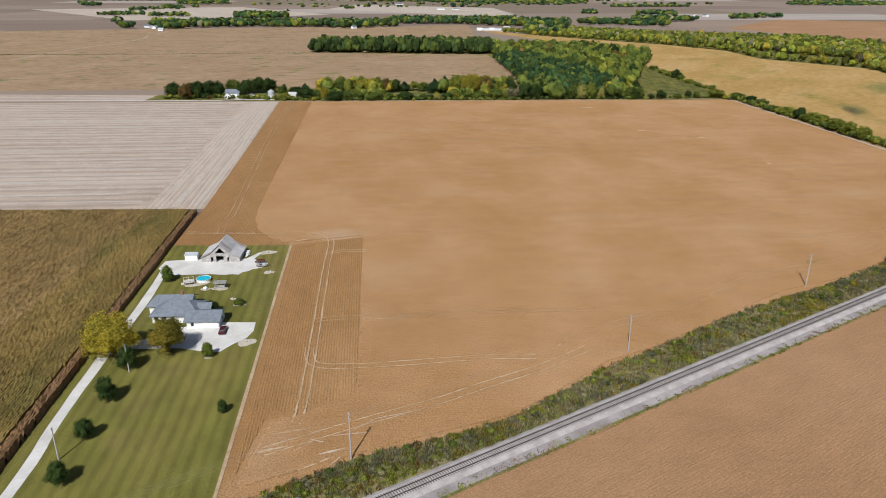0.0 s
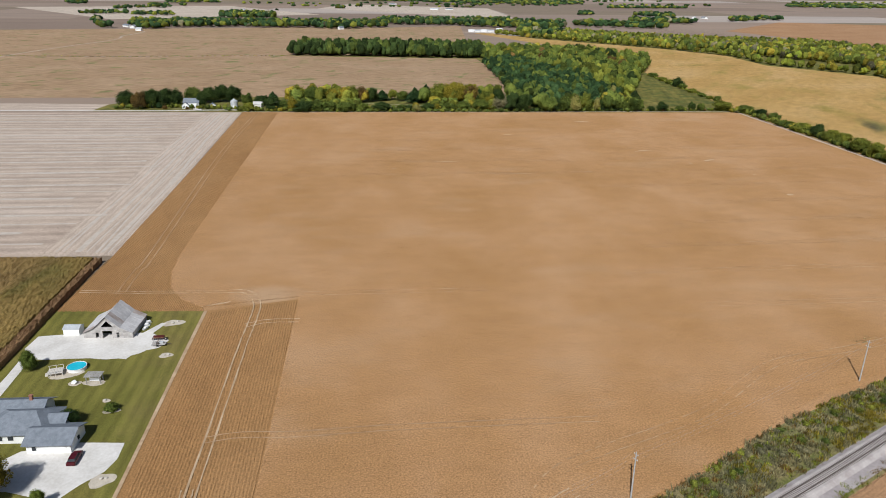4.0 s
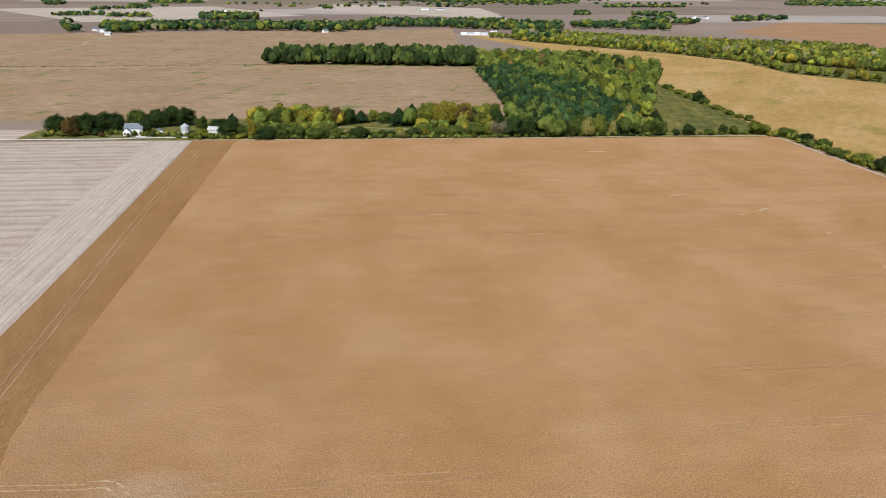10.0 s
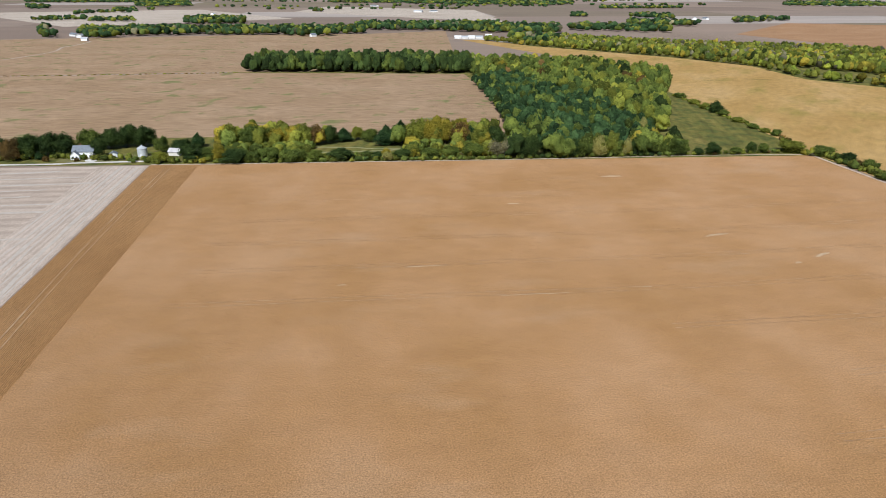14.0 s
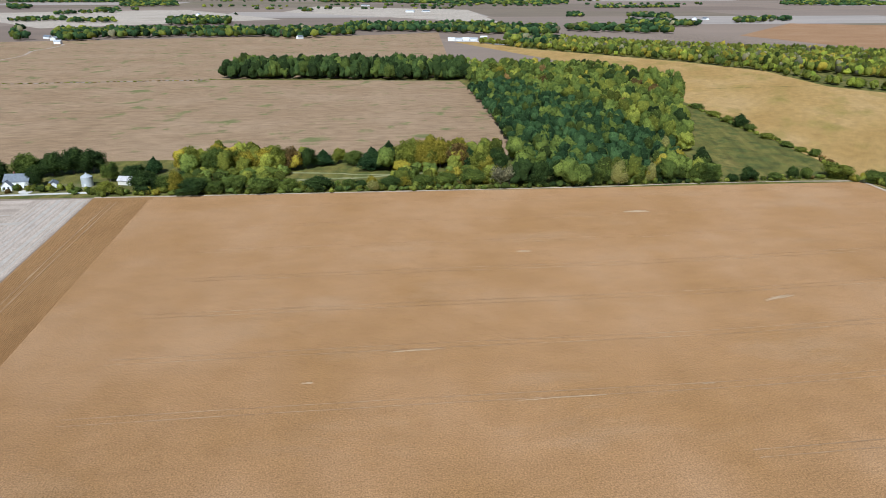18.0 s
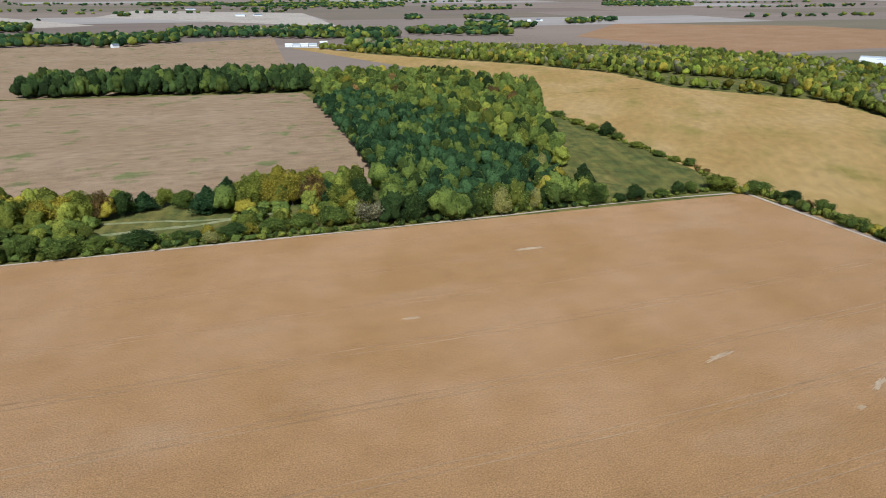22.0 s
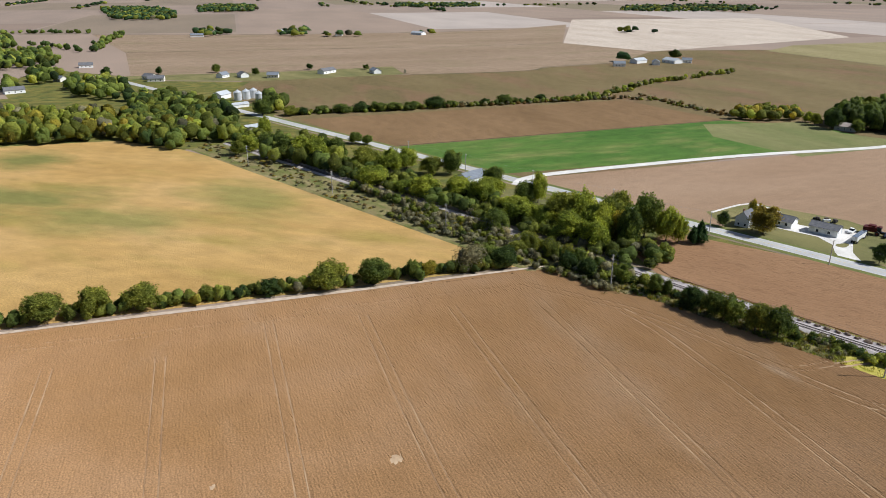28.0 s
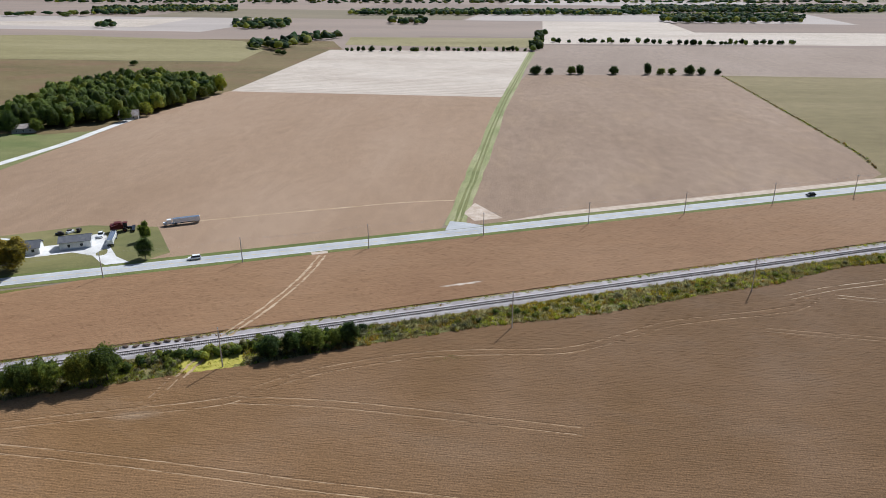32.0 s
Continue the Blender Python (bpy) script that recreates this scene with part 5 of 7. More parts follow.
wood("belt_fill_east", 47, scatter(B_RNG, [(2, 642), (58, 644), (66, 664), (4, 668)], 6.5), 6.5, 4.0, {MID: 2.5, OLV: 3.5, DARK: 1.5, YEL: 2.4, RUST: 1.6}, "young trees and scrub filling the belt", lumps=14, cards=180, card=0.7)
wood("creek_wood_edge", 48, along(B_RNG, [(120, 1545), (200, 1432), (375, 1240), (438, 1130), (446, 1012), (530, 885), (508, 785), (556, 748), (547, 664), (557, 532), (524, 492)], 5.2, 4.0), 10, 4.6, {MID: 2.4, OLV: 4, LIME: 4.4, DARK: 0.8, YEL: 1.4}, "yellow green edge of the creek wood", lumps=16, cards=150, card=0.8)
wood("railside_hedge", 49, [rail_at(B_RNG.uniform(214, 342), B_RNG.uniform(4.2, 9.5)) for _ in range(150)], 2.7, 1.9, {MID: 3, OLV: 3, DARK: 3, GREY: 3}, "dense low hedge beside the track", "bush", 9, 130, 0.42, "undergrowth", 0.3, fine=1, airy=0.8)
weeds = []
for k in range(5200):
    s = B_RNG.uniform(-45, 338)
    x, y = rail_at(s, B_RNG.uniform(3.2, edge_off(s) + 0.3))
    if math.hypot(x - 201, y - 263) > 8.5:
        weeds.append((x, y))
tufts("railside_weeds", 36, weeds[:3400], 0.95, {OLV: 4, RUST: 0.8, GREY: 5, BRONZE: 5, CREAM: 1.5, LIME: 0.8, MID: 1.5}, "tall green and yellow weeds beside the track", 24)
tufts("railside_dry_grass", 37, weeds[3400:], 0.75, {GREY: 5, OLV: 4, RUST: 1.5}, "dry grey grass beside the track")
shrubs = []
for k in range(190):
    s = B_RNG.uniform(-40, 335)
    x, y = rail_at(s, B_RNG.uniform(6.5, max(7.0, edge_off(s) - 1.0)))
    if math.hypot(x - 201, y - 263) > 9:
        shrubs.append((x, y))
wood("railside_shrubs", 42, shrubs, 1.7, 1.5, {GREY: 5, OLV: 2.5, BRONZE: 2, MID: 2, DARK: 2}, "low shrubs beside the track", "bush", 12, 220, 0.26, "shrubs", 0.6, fine=1, airy=0.6)
tufts("goldenrod", 38, scatter(B_RNG, [(209.5, 272.5), (197, 269), (191.5, 262), (199, 256), (208.5, 262)], 1.2), 0.4, {YEL: 2, LIME: 3}, "bright yellow goldenrod patch beside the track", 20)
tufts("ditch_weeds", 39, [rail_at(B_RNG.uniform(-40, 330), -5.4 + B_RNG.normal() * 0.5 - 0.9 * math.sin(k * 0.02)) for k in range(700)], 0.4, {OLV: 4, MID: 2, RUST: 2, GREY: 3}, "low weeds on the field side of the track")
tufts("weed_patch", 46, scatter(B_RNG, [(134, 244), (141, 248), (144, 246), (138, 243)], 0.7), 0.5, {GREY: 3, OLV: 2, YEL: 1}, "small patch of pale weeds in the beans", 14)
tufts("weed_patch", 50, scatter(B_RNG, [(26, 171), (31, 174.5), (35, 172.5), (29, 169.5)], 0.8), 0.35, {GREY: 3, OLV: 2, YEL: 1}, "small patch of pale weeds in the beans", 10)
wood("village_belt", 52, [*scatter(B_RNG, [(538, 523), (512, 490), (540, 486), (527, 454), (571, 454), (654, 469), (743, 525), (709, 543), (626, 540)], 8.5), *scatter(B_RNG, [(471, 434), (434, 394), (464, 388), (506, 403), (522, 431)], 7.5)], 10.5, 4.8, {DARK: 2.4, MID: 4, OLV: 3, LIME: 2, GREY: 0.6}, "trees and scrub between the village and the railway", lumps=14, cards=120, card=0.8, fine=1)
wood("creek_bushes", 53, along(B_RNG, [(656, 169), (664, 144), (738, 62), (763, 10), (814, -90)], 3.6, 3.0), 5.0, 3.4, {OLV: 4, LIME: 4, MID: 3, GREY: 1}, "yellow green bushes along the creek", "bush", 8, 40, 0.8, "undergrowth", fine=1)
wood("creek_bank_scrub", 54, along(B_RNG, [(675, 99), (609, 96), (553, 74), (544, 65)], 2.4, 2.2), 2.0, 2.0, {GREY: 4, OLV: 3, RUST: 1.5}, "grey scrub on the creek bank", "bush", 6, 24, 0.7, "scrub", fine=1)
wood("brown_verge_scrub", 55, [rail_at(B_RNG.uniform(440, 800), B_RNG.uniform(4, 24)) for _ in range(420)], 1.1, 1.6, {GREY: 4, BRONZE: 3, RUST: 1.5, OLV: 2}, "low brown weeds and scrub along the railway", "bush", 6, 60, 0.4, "scrub", 0.4, fine=1, airy=0.7)
wood("railside_thicket", 40, [rail_at(B_RNG.uniform(338, 455), B_RNG.uniform(3.2, 22)) for _ in range(380)], 3.1, 2.2, {GREY: 5, OLV: 2.4, MID: 1.6, DARK: 0.8, BRONZE: 1}, "grey leafless thicket along the railway", "bush", 9, 120, 0.42, "thicket", 0.35, fine=1, airy=0.72)
wood("railside_front_thicket", 51, [rail_at(B_RNG.uniform(332, 500), B_RNG.uniform(3.4, 7.5)) for _ in range(190)], 4.6, 2.6, {GREY: 4, OLV: 3, MID: 2.5, DARK: 1, BRONZE: 1.5, LIME: 0.6}, "grey green thicket leaning over the railway", "bush", 10, 150, 0.45, "thicket", 0.35, fine=1, airy=0.72)
wood("roadside_thicket", 41, [rail_at(B_RNG.uniform(338, 680), B_RNG.uniform(-24, -3.6)) for _ in range(400)], 6.2, 3.4, {DARK: 1.6, MID: 3.4, OLV: 3.4, LIME: 2.6, GREY: 1}, "dense scrub between railway and road", "round", 10, 190, 0.6, "thicket", fine=1)

# ---- building materials ----
SIDING = plain("white_siding", (0.74, 0.74, 0.72), (0.82, 0.82, 0.80), 0.5, 0.6, 0.05)
CREAM = plain("cream_siding", (0.60, 0.57, 0.50), (0.68, 0.65, 0.58), 0.5, 0.7, 0.05)
SHINGLE = plain("grey_shingle", (0.155, 0.175, 0.20), (0.21, 0.23, 0.26), 0.9, 0.85, 0.4, fine=6.0)
SHINGLE_DARK = plain("dark_shingle", (0.11, 0.11, 0.12), (0.17, 0.17, 0.175), 0.9, 0.85, 0.4)
TIN = plain("old_tin_roof", (0.46, 0.44, 0.43), (0.60, 0.58, 0.57), 0.35, 0.6, 0.2, fine=5.0)
TIN_RUST = plain("rusty_tin", (0.30, 0.235, 0.20), (0.44, 0.39, 0.36), 0.5, 0.7, 0.2, fine=5.0)
GALV = plain("galvanised_steel", (0.55, 0.57, 0.58), (0.66, 0.68, 0.69), 0.4, 0.35, 0.05, metal=0.3)
GLASS = plain("dark_glass", (0.03, 0.035, 0.04), (0.05, 0.055, 0.06), 1.0, 0.08, 0.0)
BOARD = plain("old_barn_board", (0.34, 0.32, 0.30), (0.50, 0.475, 0.45), 0.7, 0.9, 0.4, fine=7.0)
# near-black puts the shade of building interiors into the colour
UNLIT = plain("unlit_inside", (0.02, 0.018, 0.016), (0.035, 0.03, 0.026), 1.0, 0.95, 0.0)
BRICK_RED = plain("chimney_brick", (0.26, 0.12, 0.08), (0.34, 0.17, 0.12), 2.0, 0.9, 0.3)
POOLBLUE = plain("pool_water", (0.03, 0.42, 0.56), (0.05, 0.50, 0.62), 0.6, 0.12, 0.1)
DECKWOOD = plain("pale_deck_wood", (0.52, 0.48, 0.43), (0.62, 0.58, 0.52), 0.9, 0.8, 0.2)
MAROON = plain("maroon_paint", (0.06, 0.008, 0.012), (0.075, 0.012, 0.016), 1.0, 0.2, 0.0)
BLACKPAINT = plain("black_paint", (0.012, 0.013, 0.016), (0.02, 0.02, 0.024), 1.0, 0.2, 0.0)
WHITEPAINT = plain("white_paint", (0.76, 0.76, 0.75), (0.82, 0.82, 0.81), 1.0, 0.25, 0.0)
REDPAINT = plain("dark_red_paint", (0.075, 0.012, 0.01), (0.11, 0.018, 0.014), 1.0, 0.4, 0.0)
RUBBER = plain("tyre_rubber", (0.02, 0.02, 0.02), (0.035, 0.034, 0.033), 3.0, 0.9, 0.2)
CHROME = plain("bright_metal", (0.6, 0.6, 0.6), (0.7, 0.7, 0.7), 1.0, 0.2, 0.0, metal=0.9)
LAMP = plain("clear_lamp", (0.7, 0.7, 0.68), (0.8, 0.8, 0.78), 1.0, 0.1, 0.0)
POLE = plain("pale_pole_wood", (0.36, 0.34, 0.32), (0.46, 0.44, 0.42), 1.5, 0.9, 0.2)
WIRE = plain("cable", (0.30, 0.30, 0.30), (0.36, 0.36, 0.36), 1.0, 0.5, 0.0, metal=0.5)
STONE = plain("pale_stone", (0.44, 0.40, 0.34), (0.56, 0.52, 0.46), 1.2, 0.9, 0.5)
RUSTY = plain("rusty_iron", (0.10, 0.045, 0.028), (0.17, 0.085, 0.055), 0.8, 0.8, 0.3)
MULCH = plain("sandy_bed", (0.44, 0.38, 0.30), (0.55, 0.49, 0.40), 0.5, 0.95, 0.4)


def prism(bm, profile, y0, y1):
    """A solid of one outline in x and z, from y0 to y1."""
    a = [bm.verts.new((x, y0, z)) for x, z in profile]
    b = [bm.verts.new((x, y1, z)) for x, z in profile]
    n = len(profile)
    bm.faces.new(a)
    bm.faces.new(b[::-1])
    for i in range(n):
        bm.faces.new((a[i], a[(i + 1) % n], b[(i + 1) % n], b[i]))
    return bm


def slope(bm, x0, z0, x1, z1, y0, y1, thick=0.14):
    """One roof plane with thickness."""
    return prism(bm, [(x0, z0), (x1, z1), (x1, z1 + thick), (x0, z0 + thick)], y0, y1)


def opening(parent, side, at, w, z, h, half_w, half_l, kind):
    """A door or window set 4 cm proud of a wall, with its frame and leaf or pane."""
    out = half_l if side in "sn" else half_w
    turn = {"s": 0, "e": 90, "n": 180, "w": 270}[side]
    m = pose(0, 0, 0, rz=turn)
    y = -out
    name = "window" if kind == "window" else "garage_door" if kind == "garage" else "door"
    bm = bmesh.new()
    f = 0.09
    for a, b, c, d in ((at - w / 2 - f, at - w / 2, z - f, z + h + f), (at + w / 2, at + w / 2 + f, z - f, z + h + f), (at - w / 2, at + w / 2, z + h, z + h + f), (at - w / 2, at + w / 2, z - f, z)):
        box(bm, a, b, y - 0.07, y + 0.02, c, d)
    bmesh.ops.transform(bm, matrix=m, verts=bm.verts)
    frame_ob = part(name, bm, SIDING, parent)
    bm = bm_box(at - w / 2, at + w / 2, y - 0.035, y + 0.01, z, z + h, m)
    if kind == "garage":
        for k in range(1, 4):
            box(bm, at - w / 2, at + w / 2, y - 0.045, y - 0.03, z + h * k / 4 - 0.02, z + h * k / 4 + 0.02, m)
    # for a hole, the leaf is a panel coloured like an unlit doorway
    part("pane" if kind == "window" else "leaf", bm, GLASS if kind == "window" else UNLIT if kind == "hole" else SIDING, frame_ob)


def building(name, m, w, l, eave, ridge, wall, roof, label, category="house", openings=(), chimney=None, over=0.45, group=""):
    """A gabled building whose ridge runs along its own y."""
    top = thing(name, m, label, category, group)
    a, b = w / 2, l / 2
    part("wall", prism(bmesh.new(), [(-a, -0.1), (a, -0.1), (a, eave), (0, ridge), (-a, eave)], -b, b), wall, top)
    k = (ridge - eave) / a
    for s in (-1, 1):
        bm = slope(bmesh.new(), 0, ridge + 0.02, s * (a + over), eave - k * over + 0.02, -b - over, b + over)
        part("roof", bm, roof, top)
    bm = bmesh.new()
    box(bm, -0.12, 0.12, -b - over, b + over, ridge + 0.13, ridge + 0.21)
    part("ridge_cap", bm, roof, top)
    for o in openings:
        opening(top, *o[:5], a, b, o[5])
    if chimney:
        bm = bm_box(chimney[0] - 0.35, chimney[0] + 0.35, chimney[1] - 0.3, chimney[1] + 0.3, eave, ridge + 0.9)
        box(bm, chimney[0] - 0.42, chimney[0] + 0.42, chimney[1] - 0.37, chimney[1] + 0.37, ridge + 0.9, ridge + 1.02)
        part("chimney", bm, BRICK_RED, top, "red brick chimney")
    return top


def windows(side, half, n, z=1.0, w=1.0, h=1.2):
    return [(side, -half + (i + 0.5) * 2 * half / n, w, z, h, "window") for i in range(n)]


# ---- homestead by the drive ----
sheet("barn_yard", [(-103.6, 244), (-91, 246.5), (-74.2, 246.8), (-72.6, 250), (-71, 253.4), (-69.6, 253), (-70.4, 249.5), (-71.2, 246.6), (-69.2, 245), (-66.4, 244.2), (-64.9, 242.2), (-65.4, 239.6), (-66.4, 237.6), (-69.2, 236.3), (-70, 234.8), (-72.2, 233.2), (-72.8, 231.2), (-75, 231.6), (-78.4, 231.0), (-83, 231.6), (-88.6, 231.2), (-94.5, 230.5), (-99, 231), (-103.5, 236.6)], GRAVEL, 0.15, "white gravel yard before the barn", "yard")
sheet("house_yard", [(-79, 190.4), (-68.4, 193.8), (-57.4, 193.8), (-56.6, 188), (-57.5, 183.8), (-60.7, 179.5), (-62.8, 175.5), (-66, 175), (-74.7, 177.3), (-94, 176.5), (-95.5, 180), (-84, 183.5)], GRAVEL, 0.151, "white gravel parking area beside the house", "yard")

house = thing("farmhouse", pose(-81, 198, 0, rz=3), "white single-storey farmhouse with grey-blue shingle roof", "house")


def wing(parent, x0, x1, y0, y1, eave, ridge, hips=(0.0, 0.0), over=0.5):
    """A wing with its ridge along x; hips pull the ridge ends inwards."""
    bm = bmesh.new()
    box(bm, x0, x1, y0, y1, -0.1, eave)
    part("wall", bm, SIDING, parent, "white clapboard wall")
    ym = (y0 + y1) / 2
    X0, X1, Y0, Y1 = x0 - over, x1 + over, y0 - over, y1 + over
    ra, rb = (X0 + hips[0], ym, ridge), (X1 - hips[1], ym, ridge)
    for quad in (((X0, Y0, eave), (X1, Y0, eave), rb, ra), ((X1, Y1, eave), (X0, Y1, eave), ra, rb)):
        bm = bmesh.new()
        lo = [bm.verts.new(Vector(p)) for p in quad]
        hi = [bm.verts.new(Vector(p) + Vector((0, 0, 0.16))) for p in quad]
        bm.faces.new(lo[::-1])
        bm.faces.new(hi)
        for i in range(4):
            bm.faces.new((lo[i], lo[(i + 1) % 4], hi[(i + 1) % 4], hi[i]))
        part("roof", bm, SHINGLE, parent, "grey-blue shingle roof slope")
    for end, rp, X in ((0, ra, X0), (1, rb, X1)):
        bm = bmesh.new()
        tri = [(X, Y0, eave), (X, Y1, eave), rp]
        lo = [bm.verts.new(Vector(p)) for p in tri]
        hi = [bm.verts.new(Vector(p) + Vector((0, 0, 0.155))) for p in tri]
        if hips[end]:
            bm.faces.new(lo)
            bm.faces.new(hi[::-1])
            for i in range(3):
                bm.faces.new((lo[i], lo[(i + 1) % 3], hi[(i + 1) % 3], hi[i]))
            part("roof", bm, SHINGLE, parent, "grey-blue hipped roof end")
        else:
            bm.free()
            xi = x0 if end == 0 else x1
            bm = bmesh.new()
            vs = [bm.verts.new((xi + d, p, z)) for d in (0.0, 0.12 if end == 0 else -0.12) for p, z in ((y0, eave), (y1, eave), (ym, ridge - 0.1))]
            bm.faces.new(vs[:3])
            bm.faces.new(vs[3:][::-1])
            for i in range(3):
                bm.faces.new((vs[i], vs[(i + 1) % 3], vs[3 + (i + 1) % 3], vs[3 + i]))
            part("gable", bm, SIDING, parent, "white gable end")


wing(house, -11.0, 1.5, 2.2, 9.6, 2.6, 4.8, (2.5, 0.0), 0.7)
wing(house, -8.0, 5.5, -4.6, 5.4, 2.5, 5.3, (5.0, 4.0), 0.7)
wing(house, 3.5, 13.0, -8.6, -1.2, 2.45, 4.25, (0.0, 0.0), 0.7)
wing(house, 5.0, 8.6, -1.6, 3.6, 2.6, 4.1)
bm = bm_box(-1.9, -1.2, 5.6, 6.2, 4.0, 6.0)
box(bm, -2.0, -1.1, 5.5, 6.3, 6.0, 6.12)
part("chimney", bm, BRICK_RED, house, "red brick chimney")


def wall_window(parent, x, y, z, w, h, face, kind="window"):
    """A framed window or door on a wall that faces along the given way."""
    m = pose(x, y, 0, rz=face)
    bm = bmesh.new()
    f = 0.08
    for a, b, c, d in ((-w / 2 - f, -w / 2, z - f, z + h + f), (w / 2, w / 2 + f, z - f, z + h + f), (-w / 2, w / 2, z + h, z + h + f), (-w / 2, w / 2, z - f, z)):
        box(bm, a, b, -0.08, 0.02, c, d, m)
    fr = part(kind, bm, SIDING, parent)
    bm = bm_box(-w / 2, w / 2, -0.04, 0.01, z, z + h, m)
    if kind == "garage_door":
        for k in range(1, 4):
            box(bm, -w / 2, w / 2, -0.05, -0.03, z + h * k / 4 - 0.02, z + h * k / 4 + 0.02, m)
    part("pane" if kind == "window" else "leaf", bm, GLASS if kind == "window" else SIDING, fr)


for x in (-6.6, -4.2, -1.8):
    wall_window(house, x, -4.6, 0.9, 1.2, 1.3, 0)
wall_window(house, 0.6, -4.6, 0.05, 1.0, 2.05, 0, "door")
wall_window(house, 9.6, -8.6, 0.05, 4.9, 2.2, 0, "garage_door")
wall_window(house, 5.2, -8.6, 0.9, 0.9, 1.1, 0)
wall_window(house, 13.0, -4.6, 0.9, 1.2, 1.1, 90)
for y in (5.0, 8.0):
    wall_window(house, -11.0, y, 0.9, 1.1, 1.2, 270)
wall_window(house, -8.0, -1.0, 0.9, 1.1, 1.2, 270)
for x in (-9.5, -6.5, -3.5, -0.6):
    wall_window(house, x, 9.6, 0.9, 1.1, 1.2, 180)

barn = thing("old_barn", pose(-83, 249, 0, rz=2), "weathered grey board barn with a patched tin roof", "barn")
BW, BL = 7.0, 5.6
prof = [(-BW, 2.1), (-3.7, 3.6), (0.0, 7.0), (3.7, 3.6), (BW, 2.1)]
for i in range(4):
    (x0, z0), (x1, z1) = prof[i], prof[i + 1]
    n = 6
    for k in range(n):
        ya, yb = -BL - 0.5 + (2 * BL + 1.0) * k / n, -BL - 0.5 + (2 * BL + 1.0) * (k + 1) / n
        e = 0.25 if i in (0, 3) else 0.0
        dx = (x1 - x0)
        xa, za, xb, zb = (x0 - e, z0 - e * 0.7, x1, z1) if i < 2 else (x0, z0, x1 + e, z1 - e * 0.7)
        lift = 0.03 * ((k * 7 + i) % 3)
        part("roof_panel", slope(bmesh.new(), xa, za + lift, xb, zb + lift, ya, yb - 0.015, 0.06), TIN if (k * 3 + i * 2) % 7 else TIN_RUST, barn, "patched tin roof panel")
for side in (-1, 1):
    for k in range(14):
        ya = -BL + 2 * BL * k / 14
        part("board", bm_box(side * BW - 0.03, side * BW + 0.03, ya, ya + 2 * BL / 14 - 0.03, 0, 2.0), BOARD, barn)


def barn_top(x):
    x = abs(x)
    return float(np.interp(x, [0, 3.7, BW], [7.0, 3.6, 2.1])) - 0.12


for yy, back in ((-BL, False), (BL, True)):
    n = 44
    for k in range(n):
        xa = -BW + 2 * BW * k / n
        xc = xa + BW / n
        zt = min(barn_top(xa), barn_top(xa + 2 * BW / n))
        spans = [(0.0, zt)]
        if not back:
            if -1.5 < xc < 1.2:
                spans = [(2.4, zt)]
            if -3.4 < xc < -2.6 or 2.6 < xc < 3.2:
                spans = [(1.9, zt)]
            if abs(xc) < 1.7:
                spans = [(2.4, 3.7), (3.7 + max(0.0, 1.9 - abs(xc) * 1.1), zt)]
        for a, b in spans:
            if b - a > 0.15:
                part("board", bm_box(xa, xa + 2 * BW / n - 0.03, yy - 0.03, yy + 0.03, a + 0.03 * (k % 3), b), BOARD, barn)
part("barn_door", bm_box(-2.6, -1.5, -BL - 0.12, -BL - 0.05, 0.1, 2.35), BOARD, barn, "sliding board door")
part("barn_door", bm_box(1.2, 2.4, -BL - 0.12, -BL - 0.05, 0.1, 2.35), BOARD, barn, "sliding board door")
part("floor", bm_box(-BW + 0.1, BW - 0.1, -BL + 0.1, BL - 0.1, 0.0, 0.06), UNLIT, barn, "earth floor coloured as dark as an unlit inside")
for x in (-3.9, 3.9):
    for y in (-BL + 0.3, 0, BL - 0.3):
        part("post", bm_box(x - 0.12, x + 0.12, y - 0.12, y + 0.12, 0, 3.5), WOOD_GREY, barn)
part("loft", bm_box(-3.9, 3.9, -BL + 0.2, BL - 0.2, 3.2, 3.3), UNLIT, barn, "hay loft floor coloured as dark as an unlit inside")

building("garden_shed", pose(-94.3, 246.4, 0, rz=92), 3.2, 4.6, 2.1, 2.7, SIDING, GALV, "small white metal garden shed", "shed", [("e", 0, 1.6, 0.05, 1.8, "door")], over=0.15)

pool = thing("swimming_pool", pose(-83.6, 226, 0) @ Matrix.Scale(0.84, 4), "round above-ground pool with bright blue cover", "pool")
bm = bmesh.new()
bmesh.ops.create_cone(bm, cap_ends=False, segments=32, radius1=2.9, radius2=2.9, depth=1.2, matrix=Matrix.Translation((0, 0, 0.6)))
part("pool_wall", bm, SIDING, pool, "white pool wall")
bm = bmesh.new()
bmesh.ops.create_cone(bm, cap_ends=True, segments=32, radius1=2.85, radius2=2.85, depth=0.06, matrix=Matrix.Translation((0, 0, 1.08)))
part("water", bm, POOLBLUE, pool, "bright turquoise water")
bm = bmesh.new()
for k in range(32):
    a = k * math.tau / 32
    box(bm, -0.3, 0.3, -0.1, 0.1, 1.2, 1.27, Matrix.Rotation(a, 4, "Z") @ Matrix.Translation((0, 2.92, 0)))
part("rim", bm, SIDING, pool, "white pool rim")
deck = thing("pool_deck", pose(-87.8, 223.3, 0, rz=20), "pale wooden deck with railing posts beside the pool", "deck")
for k in range(10):
    part("plank", bm_box(-1.8 + k * 0.36, -1.8 + k * 0.36 + 0.33, -1.6, 1.6, 1.02, 1.08), DECKWOOD, deck)
for x in (-1.7, 0, 1.7):
    for y in (-1.5, 1.5):
        part("post", bm_box(x - 0.06, x + 0.06, y - 0.06, y + 0.06, 0, 1.95), DECKWOOD, deck)
